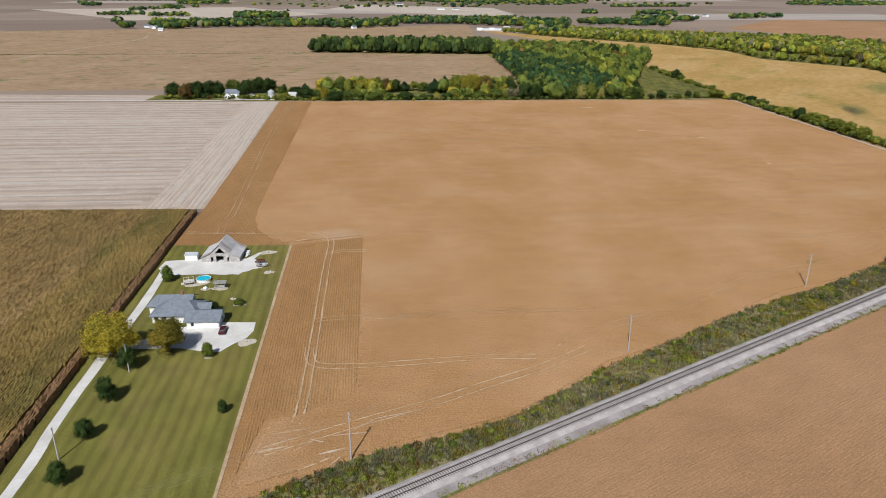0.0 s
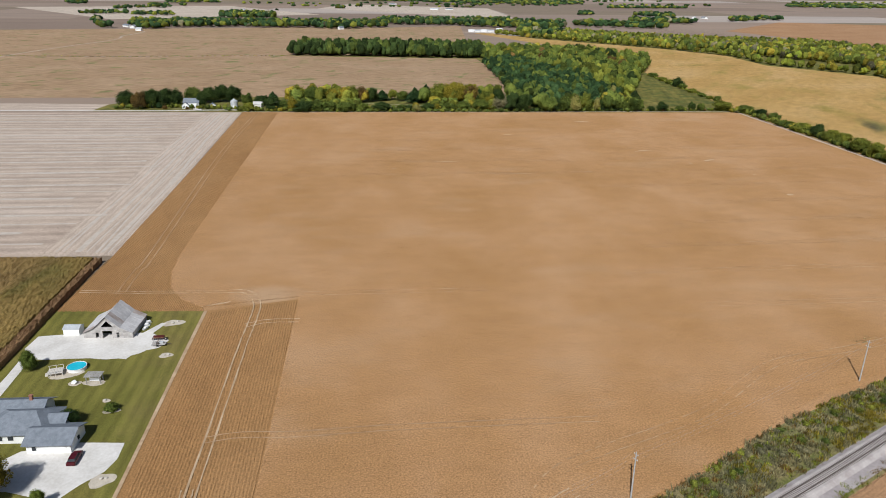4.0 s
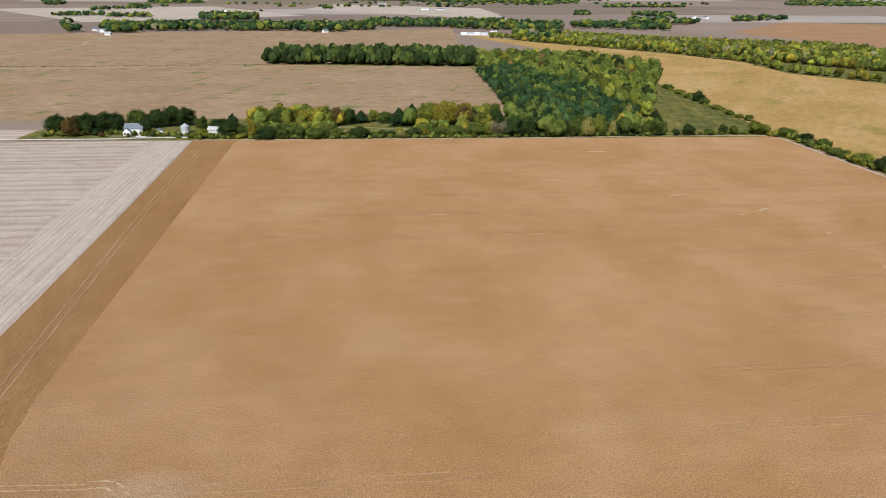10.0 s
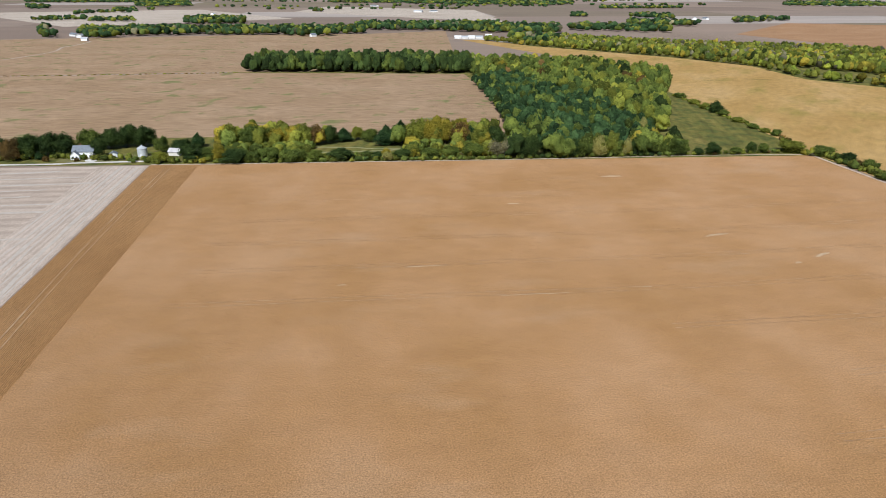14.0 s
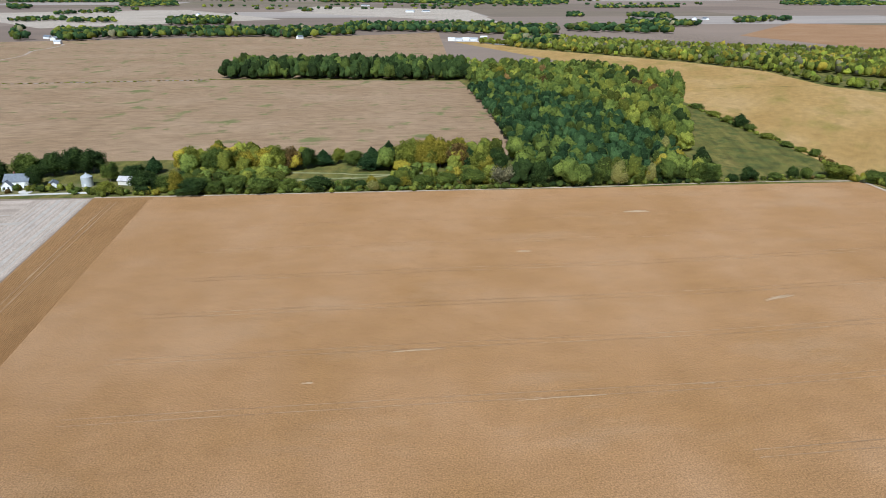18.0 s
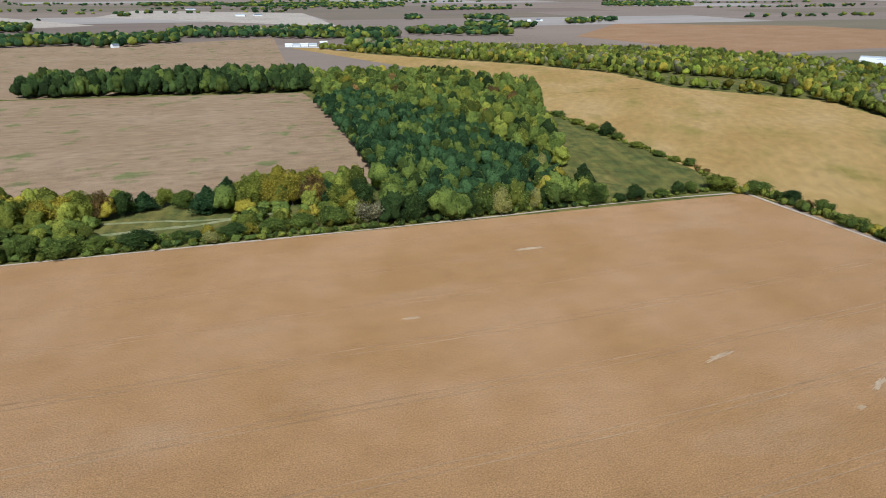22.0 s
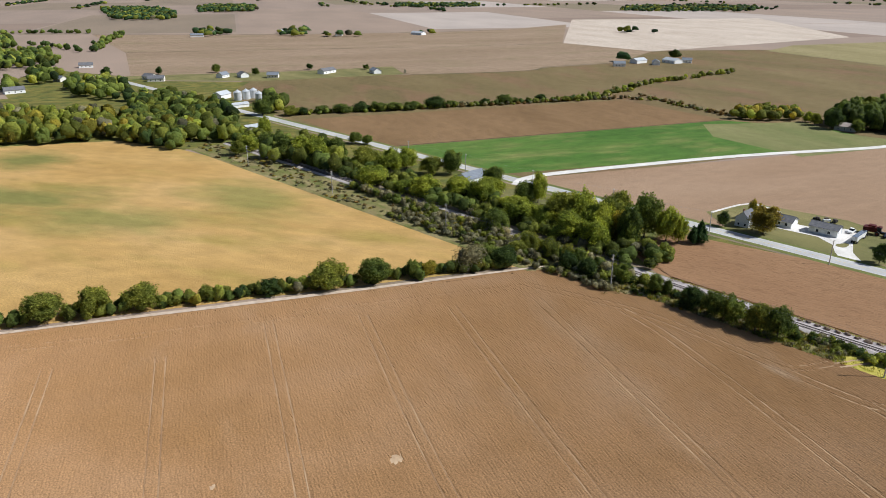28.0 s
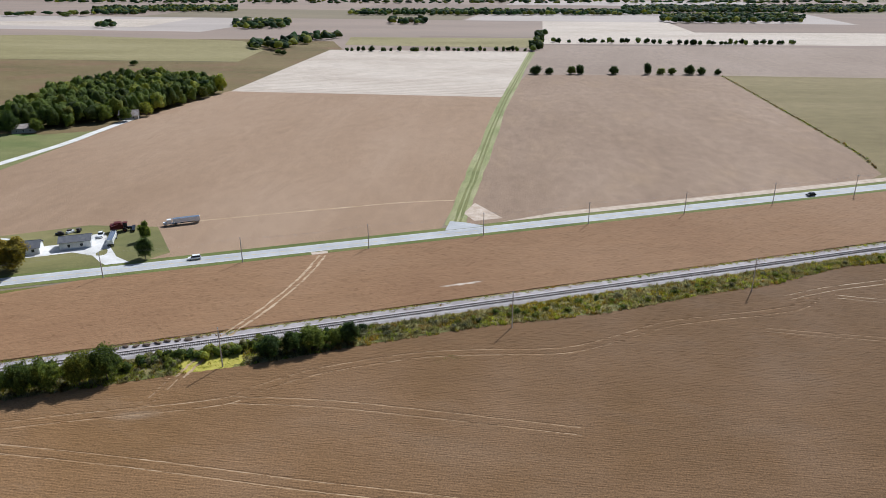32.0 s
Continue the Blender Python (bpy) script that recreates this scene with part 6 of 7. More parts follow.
for y in (-1.5, 1.5):
    part("rail", bm_box(-1.75, 1.75, y - 0.04, y + 0.04, 1.86, 1.94), DECKWOOD, deck)
part("step", bm_box(-2.6, -1.8, -0.6, 0.6, 0.0, 0.5), DECKWOOD, deck)
patch(-85.5, 223.6, 4.6, 2.6, 20, 401, MULCH, 0.13, "pool_bed", "pale gravel bed round the pool")

arbor = thing("garden_arbor", pose(-75.9, 219.6, 0, rz=4), "grey wooden garden arbor with a bench", "arbor")
for x in (-1.7, 1.7):
    for y in (-1.0, 1.0):
        part("post", bm_box(x - 0.09, x + 0.09, y - 0.09, y + 0.09, 0, 2.3), WOOD_GREY, arbor)
for k in range(12):
    part("slat", bm_box(-2.1 + k * 0.36, -2.1 + k * 0.36 + 0.28, -1.5, 1.5, 2.3, 2.36), WOOD_GREY, arbor)
part("bench_seat", bm_box(-1.3, 1.3, -0.1, 0.4, 0.42, 0.5), SIDING, arbor, "white bench seat")
part("bench_back", bm_box(-1.3, 1.3, 0.38, 0.46, 0.5, 1.05), SIDING, arbor, "white bench back")
patch(-75.9, 219.0, 2.6, 1.6, 0, 402, MULCH, 0.13, "arbor_bed", "pale gravel bed under the arbor")
patch(-80.7, 218.6, 1.5, 1.3, 0, 403, MULCH, 0.13, "stone_bed", "pale gravel bed round a white boulder")
for i, (x, y, s) in enumerate([(-80.7, 218.6, 0.75), (-67.6, 253.0, 0.5), (-66.5, 254.2, 0.4), (-62.0, 233.6, 0.5), (-63.3, 233.4, 0.45), (-69.4, 210.8, 0.45), (-57.2, 181.4, 0.5), (-56.2, 181.6, 0.4)]):
    rng = np.random.default_rng(600 + i)
    v = ICO_V * s * (1 + rng.uniform(-0.2, 0.2, (12, 1))) * np.array([1, 1, 0.75])
    st = new("boulder", raw("boulder", v + np.array([0, 0, s * 0.5]), ICO_F, [SIDING if i == 0 else STONE]))
    st.location = (x, y, 0.1)
    tagged(st, "white painted boulder in a gravel bed" if i == 0 else "pale boulder in a planting bed", "boulder")
patch(-67.5, 253.4, 3.0, 2.2, 20, 404, MULCH, 0.13, "planting_bed", "round sandy planting bed in the lawn")
patch(-62.6, 233.6, 2.0, 1.3, 0, 405, MULCH, 0.13, "planting_bed", "sandy planting bed with stones")
patch(-56.9, 181.0, 2.4, 2.4, 0, 406, MULCH, 0.13, "planting_bed", "round sandy planting bed in the lawn")
patch(-66.0, 206.6, 1.9, 1.4, 0, 407, MULCH, 0.13, "planting_bed", "sandy bed under a shrub")
patch(-69.1, 210.8, 1.1, 0.8, 0, 408, MULCH, 0.13, "planting_bed", "small ring of stones")
patch(-65.4, 172.2, 1.0, 0.8, 0, 409, MULCH, 0.13, "planting_bed", "sandy ring round a young tree")


# ---- vehicles ----
def wheel(parent, x, y, r, w, hub=CHROME):
    bm = bmesh.new()
    q = Matrix.Translation((x, y, r)) @ Matrix.Rotation(math.pi / 2, 4, "X")
    bmesh.ops.create_cone(bm, cap_ends=True, segments=16, radius1=r, radius2=r, depth=w, matrix=q)
    bmesh.ops.bevel(bm, geom=[e for e in bm.edges if len(e.link_faces) == 2 and any(len(f.verts) > 4 for f in e.link_faces)], offset=w * 0.15, segments=1, affect="EDGES")
    t = part("wheel", bm, RUBBER, parent, "black rubber tyre")
    bm = bmesh.new()
    bmesh.ops.create_cone(bm, cap_ends=True, segments=12, radius1=r * 0.55, radius2=r * 0.5, depth=w + 0.04, matrix=q)
    part("rim", bm, hub, t, "metal wheel rim")


def car(name, m, paint, label, long=4.7, wide=1.85, high=1.5, cabin=(-1.9, 0.75)):
    """A car that points along its own +x."""
    top = thing(name, m, label, "car")
    h, w = long / 2, wide / 2
    body = bmesh.new()
    prism(body, [(-h, 0.32), (h, 0.32), (h, 0.62), (h - 0.15, 0.82), (cabin[1] + 0.3, 0.95), (-h + 0.15, 0.98), (-h, 0.7)], -w, w)
    bmesh.ops.bevel(body, geom=list(body.edges), offset=0.06, segments=2, affect="EDGES")
    part("body", body, paint, top, "painted car body")
    c0, c1 = cabin
    bm = bmesh.new()
    lo = [(c0, -w + 0.08, 0.93), (c1 + 0.55, -w + 0.08, 0.93), (c1 + 0.55, w - 0.08, 0.93), (c0, w - 0.08, 0.93)]
    hi = [(c0 + 0.35, -w + 0.28, high - 0.06), (c1 - 0.1, -w + 0.28, high - 0.06), (c1 - 0.1, w - 0.28, high - 0.06), (c0 + 0.35, w - 0.28, high - 0.06)]
    a, b = [bm.verts.new(p) for p in lo], [bm.verts.new(p) for p in hi]
    bm.faces.new(a[::-1])
    bm.faces.new(b)
    for i in range(4):
        bm.faces.new((a[i], a[(i + 1) % 4], b[(i + 1) % 4], b[i]))
    part("glasshouse", bm, GLASS, top, "dark car windows")
    bm = bm_box(c0 + 0.3, c1 - 0.05, -w + 0.25, w - 0.25, high - 0.07, high)
    part("car_roof", bm, paint, top)
    for s in (-1, 1):
        part("headlight", bm_box(h - 0.12, h + 0.01, s * (w - 0.3) - 0.16, s * (w - 0.3) + 0.16, 0.58, 0.72), LAMP, top, "clear headlight")
        part("tail_light", bm_box(-h - 0.01, -h + 0.08, s * (w - 0.25) - 0.12, s * (w - 0.25) + 0.12, 0.72, 0.9), REDPAINT, top, "red tail light")
        for x in (-h + 0.85, h - 0.85):
            wheel(top, x, s * (w - 0.1), 0.33, 0.22)
    return top


car("parked_car", pose(-65.6, 187.6, 0.15, rz=96), MAROON, "dark maroon car parked on white gravel", 4.9)
# rusty implement beside the trailer
rusty = thing("farm_implement", pose(-67.6, 242.3, 0.15, rz=4), "rusty old farm implement standing on the gravel", "implement")
part("toolbar", bm_box(-2.0, 2.0, -0.12, 0.12, 0.62, 0.78), RUSTY, rusty)
part("hopper", bm_box(-1.5, 1.5, -0.55, 0.35, 0.78, 1.35, bevel=0.12), RUSTY, rusty, "dented rusty seed hopper")
part("lid", bm_box(-1.55, 1.55, -0.6, 0.4, 1.35, 1.41, bevel=0.02), REDPAINT, rusty, "faded red hopper lid")
part("tongue", bm_box(-0.07, 0.07, -2.0, -0.12, 0.5, 0.62), RUSTY, rusty)
for k in range(6):
    part("tine", bm_box(-1.75 + k * 0.7, -1.67 + k * 0.7, 0.1, 0.5, 0.1, 0.66), STEEL, rusty)
for side in (-1, 1):
    wheel(rusty, side * 1.75, 0.0, 0.45, 0.2)
trailer = thing("flat_trailer", pose(-66.6, 239.2, 0.15, rz=6), "small flat trailer loaded with scrap beside the barn yard", "trailer")
part("bed", bm_box(-1.9, 1.9, -0.9, 0.9, 0.5, 0.6), WOOD_GREY, trailer, "wooden trailer bed")
part("drawbar", bm_box(1.9, 3.3, -0.06, 0.06, 0.45, 0.55), STEEL, trailer)
for x, y, s, mm in ((-1.2, 0.2, 0.5, WOOD_GREY), (-0.2, -0.3, 0.42, STEEL), (0.8, 0.2, 0.55, GALV)):
    part("load", bm_box(x - s, x + s, y - s * 0.8, y + s * 0.8, 0.6, 0.6 + s, bevel=0.05), mm, trailer, "piece of scrap load")
for s in (-1, 1):
    wheel(trailer, -0.3, s * 0.98, 0.34, 0.18)
for i, (x, y, a) in enumerate([(-74.8, 251.5, 10), (-74.4, 249.2, 70), (-75.1, 253.2, 40)]):
    junk = thing("scrap_heap", pose(x, y, 0.12, rz=a), "heap of pale scrap beside the barn", "scrap")
    part("scrap_piece", bm_box(-0.9, 0.9, -0.4, 0.4, 0, 0.5, bevel=0.06), GALV, junk)
    part("scrap_piece", bm_box(-0.5, 0.6, -0.6, 0.2, 0.5, 0.9, bevel=0.06), SIDING, junk)

# ---- poles and wires ----
def pole_model(name, height, label, arms):
    top = thing(name, Matrix.Translation((0, 0, 0)), label, "utility pole")
    bm = bmesh.new()
    tube(bm, (0, 0, -0.2), (0, 0, height), 0.19, 0.12, 10)
    part("shaft", bm, POLE, top)
    for z, half in arms:
        part("crossarm", bm_box(-half, half, -0.06, 0.06, z - 0.06, z + 0.06), WOOD_GREY, top)
        for x in (-half + 0.1, half - 0.1, 0.0):
            bm = bmesh.new()
            tube(bm, (x, 0, z + 0.06), (x, 0, z + 0.26), 0.05, 0.035, 8)
            part("insulator", bm, SIDING, top, "pale porcelain insulator")
    return top


def span(a, b, sag, n=10):
    """A hanging cable between two points."""
    bm = bmesh.new()
    pts = []
    for k in range(n + 1):
        t = k / n
        p = Vector(a).lerp(Vector(b), t)
        p.z -= 4 * sag * t * (1 - t)
        pts.append(p)
    for p, q in zip(pts[:-1], pts[1:]):
        tube(bm, p, q, 0.009, 0.009, 4)
    return bm


def line_of_poles(name, places, height, turn, label, arms, group, cable_label):
    base = pole_model(name, height, label, arms)
    tops = []
    for i, (x, y) in enumerate(places):
        m = pose(x, y, 0, rz=turn)
        ob = base if i == 0 else copy_thing(base, m)
        ob.matrix_basis = m
        tagged(ob, group=group)
        tops.append(m)
    for a, b in zip(tops[:-1], tops[1:]):
        for z, half in arms:
            for x in (-half + 0.1, half - 0.1):
                c = new("cable", from_bm("cable", span(a @ Vector((x, 0, z + 0.28)), b @ Vector((x, 0, z + 0.28)), 1.1), WIRE))
                tagged(c, cable_label, "cable", group + " wires")


along_deg = math.degrees(math.atan2(U.y, U.x))
line_of_poles("rail_pole", [(-165, 32.5), (-92.5, 80), (-20, 127.8), (52.3, 175.4), (125.1, 222.4), (196.8, 265.2), (266.9, 312), (334.5, 356), (399.4, 399.6), (464, 443)], 12.2, along_deg + 90, "tall pale wooden power pole at the field edge", [(11.6, 0.55), (10.4, 0.55)], "railway power poles", "thin power cable strung between field poles")
line_of_poles("road_pole", [road_at(1 + 47.3 * k, 6.6) for k in range(-7, 9)], 10.0, along_deg + 90, "wooden power pole on the road verge", [(9.5, 0.7)], "roadside power poles", "thin power cable along the road")
line_of_poles("drive_pole", [(-92.2, 48), (-83.8, 127.2), (-83.9, 164.3)], 8.5, 92, "grey wooden power pole beside the driveway", [(8.1, 0.4)], "driveway power poles", "thin power cable along the driveway")

# ---- roadside farmyard ----
sheet("farmyard_lawn", [(338, 233), (345, 203), (314, 178), (285, 172), (262, 196), road_at(131, -6), road_at(188, -6)], GRASS_ROUGH, 0.115, "mown grass of the farmyard", "lawn")
sheet("farmyard_gravel", [(311, 215.5), (298, 206), (288.5, 206.5), (281, 211.5), (277.5, 213), (270.5, 208.5), (279, 205), (286, 199), (292, 194), (297, 188), (302, 184), (306, 190), (303, 196), (318, 206.5)], GRAVEL, 0.15, "white gravel drive looping through the farmyard", "yard")
patch(287, 203, 3.2, 2.0, 120, 410, GRASS_ROUGH, 0.155, "grass_island", "grass island in the gravel drive")
ribbon("house_path", [(336.5, 231), (345, 206), (330, 200)], 1.6, GRAVEL, 0.14, "white gravel path behind the house", "path")
building("roadside_house", pose(317.5, 226.5, 0, rz=32.6) @ Matrix.Scale(0.8, 4), 7.5, 9.5, 5.2, 8.6, SIDING, SHINGLE_DARK, "white two-storey farmhouse with steep dark roof", "house", windows("s", 3.5, 2) + windows("s", 3.5, 2, 3.6) + windows("e", 4.2, 3) + windows("e", 4.2, 3, 3.6) + windows("n", 3.5, 2) + windows("w", 4.2, 3) + [("n", 0, 1.0, 0.05, 2.05, "door")], (1.0, 2.0))
building("white_garage", pose(315.2, 210.2, 0, rz=122.6), 7.0, 10.5, 2.8, 4.6, SIDING, SHINGLE_DARK, "white garage with dark shingle roof", "garage", [("s", 0, 3.6, 0.05, 2.2, "garage")] + windows("e", 4.5, 3))
building("machine_shop", pose(301.5, 199.6, 0, rz=125), 7.0, 11.0, 3.2, 4.6, GALV, SHINGLE_DARK, "pale metal machine shop with grey roof", "shed", [("n", 0, 3.6, 0.05, 2.8, "garage")] + windows("e", 4.5, 2))


def truck(name, m, paint, label):
    """A tractor unit with a hopper trailer, pointing along its own +x."""
    top = thing(name, m, label, "truck")
    bm = bm_box(4.6, 6.6, -1.15, 1.15, 0.9, 3.1, bevel=0.12)
    part("cab", bm, paint, top, "painted truck cab")
    part("hood", bm_box(6.5, 8.4, -0.85, 0.85, 0.8, 1.9, bevel=0.12), paint, top)
    part("windscreen", bm_box(6.58, 6.64, -0.95, 0.95, 2.05, 2.85), GLASS, top, "dark windscreen")
    part("chassis", bm_box(-8.2, 8.0, -0.4, 0.4, 0.65, 0.9), BLACKPAINT, top)
    for s in (-1, 1):
        bm = bmesh.new()
        tube(bm, (4.4, s * 0.95, 0.9), (4.4, s * 0.95, 3.7), 0.09, 0.09)
        part("exhaust", bm, CHROME, top, "chrome exhaust stack")
        part("tank", bm_box(3.6, 5.0, s * 1.0 - 0.25, s * 1.0 + 0.25, 0.5, 1.05, bevel=0.1), CHROME, top)
        part("headlight", bm_box(8.3, 8.42, s * 0.65 - 0.15, s * 0.65 + 0.15, 0.95, 1.2), LAMP, top)
    hop = bmesh.new()
    prism(hop, [(-8.4, 1.5), (-7.0, 0.95), (-5.6, 1.5), (0.2, 1.5), (1.4, 0.95), (2.6, 1.5), (4.0, 1.9), (4.0, 3.2), (-8.4, 3.2)], -1.25, 1.25)
    tr = part("trailer", hop, WHITEPAINT, top, "white hopper trailer")
    part("tarp", bm_box(-8.3, 3.9, -1.2, 1.2, 3.2, 3.34, bevel=0.05), CHROME, tr, "pale tarpaulin cover")
    for k in range(9):
        part("rib", bm_box(-8.2 + k * 1.45, -8.1 + k * 1.45, -1.3, 1.3, 1.55, 3.15), WHITEPAINT, tr)
    for x in (-7.4, -6.2, 2.6, 3.9, 7.4):
        for s in (-1, 1):
            wheel(top, x, s * 1.05, 0.5, 0.45 if x < 7 else 0.3)
    return top


truck("grain_truck", pose(277.2, 166.3, 0.08, rz=217.5 - 180) @ Matrix.Scale(0.88, 4), WHITEPAINT, "white grain truck with silver hopper trailer on the field edge")
truck("dark_grain_truck", pose(291.6, 191.2, 0.15, rz=121.5 + 180) @ Matrix.Scale(0.88, 4), BLACKPAINT, "dark grain truck with silver hopper trailer parked in the yard")
car("pickup", pose(299.9, 188.2, 0.15, rz=300), WHITEPAINT, "white pickup truck parked on gravel", 5.6, 2.0, 1.85, (-0.6, 1.2))

combine = thing("combine_harvester", pose(296.5, 180.8, 0.08, rz=215), "dark red combine harvester parked beside the yard", "combine")
part("body", bm_box(-3.6, 1.6, -1.5, 1.5, 1.2, 3.3, bevel=0.15), REDPAINT, combine, "dark red harvester body")
part("grain_tank", bm_box(-2.0, 0.8, -1.4, 1.4, 3.3, 4.0, bevel=0.1), REDPAINT, combine)
part("cab", bm_box(1.6, 3.0, -0.95, 0.95, 1.9, 3.6, bevel=0.12), GLASS, combine, "dark glazed cab")
part("cab_roof", bm_box(1.5, 3.2, -1.05, 1.05, 3.6, 3.78, bevel=0.06), REDPAINT, combine)
part("feeder", bm_box(3.0, 4.6, -0.6, 0.6, 0.8, 1.7), BLACKPAINT, combine)
part("header", bm_box(4.5, 5.8, -3.4, 3.4, 0.35, 1.15, bevel=0.1), BLACKPAINT, combine, "dark cutting header")
bm = bmesh.new()
tube(bm, (-0.5, -1.5, 3.4), (-2.5, -5.6, 4.1), 0.17, 0.15)
part("unloading_auger", bm, REDPAINT, combine)
for s in (-1, 1):
    wheel(combine, 2.0, s * 1.75, 0.95, 0.7, REDPAINT)
    wheel(combine, -2.8, s * 1.5, 0.6, 0.45, REDPAINT)
for i, (x, y, a) in enumerate([(317.2, 191.2, 30), (315.0, 188.0, 80), (312.6, 185.6, 120)]):
    junk = thing("scrap_heap", pose(x, y, 0.12, rz=a), "dark heap of old machinery behind the yard", "scrap")
    part("scrap_piece", bm_box(-1.6, 1.6, -0.7, 0.7, 0, 0.9, bevel=0.1), BLACKPAINT if i != 1 else WHITEPAINT, junk)
    part("scrap_piece", bm_box(-0.9, 0.7, -1.0, 0.3, 0.9, 1.5, bevel=0.1), STEEL, junk)
car("white_suv", pose(248.9, 199.6, 0.14, rz=along_deg), WHITEPAINT, "white estate car on the country road", 4.8, 1.9, 1.7, (-2.2, 0.75))
car("dark_car", pose(*road_at(-167, 1.8), 0.14, rz=along_deg), BLACKPAINT, "black car on the country road", 4.8, 1.9, 1.6)
HEAP = plain("heaped_soil", (0.10, 0.07, 0.05), (0.2, 0.145, 0.105), 1.2, 0.95, 0.8)
for i in range(12):
    x, y = rail_at(262 + i * 1.9 + 0.7 * (i % 3), -4.6 + 0.6 * (i % 2))
    rng = np.random.default_rng(700 + i)
    v = ICO_V * (0.55 + 0.35 * (i % 3 == 1) + 0.15 * (i % 2)) * (1 + rng.uniform(-0.25, 0.25, (12, 1))) * np.array([1.3, 0.9, 0.5])
    st = new("sleeper_heap", raw("sleeper_heap", v + np.array([0, 0, 0.4]), ICO_F, [HEAP]))
    st.location = (x, y, 0.0)
    tagged(st, "dark heap of old sleepers and soil by the track", "heap", "trackside heaps")

# ---- white farmstead by the tree belt ----
building("white_farmhouse", pose(-189.0, 640.5, 0, rz=95), 8.0, 12.0, 4.6, 7.4, SIDING, SHINGLE, "white farmhouse with grey roof by the tree belt", "house", windows("s", 3.6, 2) + windows("e", 5.4, 4) + windows("w", 5.4, 4) + [("w", 0, 1.0, 0.05, 2.05, "door")], (0.6, 2.0))
building("farmhouse_porch", pose(-192.6, 636.2, 0, rz=5), 5.0, 5.0, 2.9, 5.2, SIDING, SHINGLE, "white gabled wing of the farmhouse", "house", windows("s", 2.0, 2))


def grain_bin(x, y, r, h, label, group=""):
    top = thing("grain_bin", pose(x, y, 0), label, "grain bin", group)
    bm = bmesh.new()
    for k in range(6):
        bmesh.ops.create_cone(bm, cap_ends=False, segments=28, radius1=r * (1.0 if k % 2 else 1.008), radius2=r * (1.0 if k % 2 else 1.008), depth=h / 6, matrix=Matrix.Translation((0, 0, h * (k + 0.5) / 6)))
    part("shell", bm, GALV, top, "ribbed steel bin wall")
    bm = bmesh.new()
    bmesh.ops.create_cone(bm, cap_ends=True, segments=28, radius1=r * 1.06, radius2=0.4, depth=r * 0.55, matrix=Matrix.Translation((0, 0, h + r * 0.275)))
    part("bin_roof", bm, GALV, top, "conical steel roof")
    bm = bmesh.new()
    bmesh.ops.create_cone(bm, cap_ends=True, segments=12, radius1=0.45, radius2=0.3, depth=0.5, matrix=Matrix.Translation((0, 0, h + r * 0.55 + 0.2)))
    part("vent_cap", bm, GALV, top)
    part("hatch", bm_box(-0.5, 0.5, -r - 0.06, -r + 0.1, 0.4, 2.0), SIDING, top, "white bin door")
    return top


grain_bin(-155.4, 642.5, 2.9, 5.2, "white grain bin beside the farmhouse")
building("small_white_shed", pose(-172.5, 641.5, 0, rz=20), 4.0, 5.0, 2.2, 3.4, SIDING, SHINGLE, "small white shed by the farmhouse", "shed", [("s", 0, 1.4, 0.05, 1.9, "door")])
building("belt_cabin", pose(-136.5, 646, 0, rz=80), 5.0, 7.0, 2.6, 4.2, CREAM, TIN, "grey cabin half hidden by trees", "cabin", windows("e", 3.0, 2))
car("pickup", pose(-174.5, 636.6, 0.05, rz=200), BLACKPAINT, "dark pickup parked by the farmhouse", 5.0, 1.9, 1.8, (-0.6, 1.2))
sheet("farmhouse_lawn", [(-202, 628), (-146, 630), (-146, 648), (-202, 646)], GRASS_ROUGH, 0.11, "mown grass round the white farmhouse", "lawn")
ribbon("belt_lane", [(-700, 606), (-250, 621), (-190, 626), (-146, 630)], 3.0, GRAVEL, 0.12, "pale gravel lane along the tree belt", "lane", 0.1)
patch(-182, 633, 3.5, 5.0, 20, 411, GRAVEL, 0.13, "farm_apron", "pale gravel apron by the farmhouse")

# ---- farms and sheds farther off ----
for i, (x, y) in enumerate([(707.3, 463.4), (712.4, 456.5), (717.8, 450.4), (697.6, 444.8)]):
    grain_bin(x, y, 3.4, 7.0, "shining galvanised grain bin beside the village", "village grain bins")
building("bin_shed", pose(720, 478, 0, rz=60), 9, 15, 4.0, 6.5, SIDING, GALV, "white metal shed beside the grain bins", "shed", [("s", 0, 3.6, 0.05, 3.0, "garage")])
building("low_white_shed", pose(671, 460, 0, rz=30), 7, 14, 2.6, 3.8, SIDING, GALV, "low white shed by the village road", "shed", windows("e", 5, 3))
building("white_workshop", pose(566, 443, 0, rz=32), 9, 16, 3.6, 5.0, SIDING, GALV, "white workshop beside the road", "shed", [("s", 0, 3.4, 0.05, 2.8, "garage")] + windows("e", 6, 3))
building("grey_outbuilding", pose(463, 380, 0, rz=80), 6, 8, 2.6, 4.6, CREAM, TIN, "grey shed among roadside trees", "shed", [("s", 0, 2.0, 0.05, 2.0, "door")])
building("blue_roof_house", pose(411, 326, 0, rz=32.6), 10, 15, 2.8, 5.2, SIDING, SHINGLE, "house with blue-grey roof by the lane junction", "house", windows("e", 6, 4) + windows("s", 4, 2))
FARMS = [(850, 554, 10, 16), (868, 489, 8, 12), (868, 468, 9, 12), (858, 436, 7, 12), (887, 377, 9, 22), (878, 323, 9, 14), (774, 591, 8, 12), (1204, 867, 8, 11), (1505, 1021, 9, 13), (1148, 813, 10, 15), (786, 668, 8, 17), (794, 611, 9, 11), (867, 563, 10, 13), (702, 521, 9, 17), (1262, 871, 10, 11), (865, 650, 8, 13), (991, 656, 9, 15), (1326, 966, 10, 17), (1453, 914, 8, 11)]
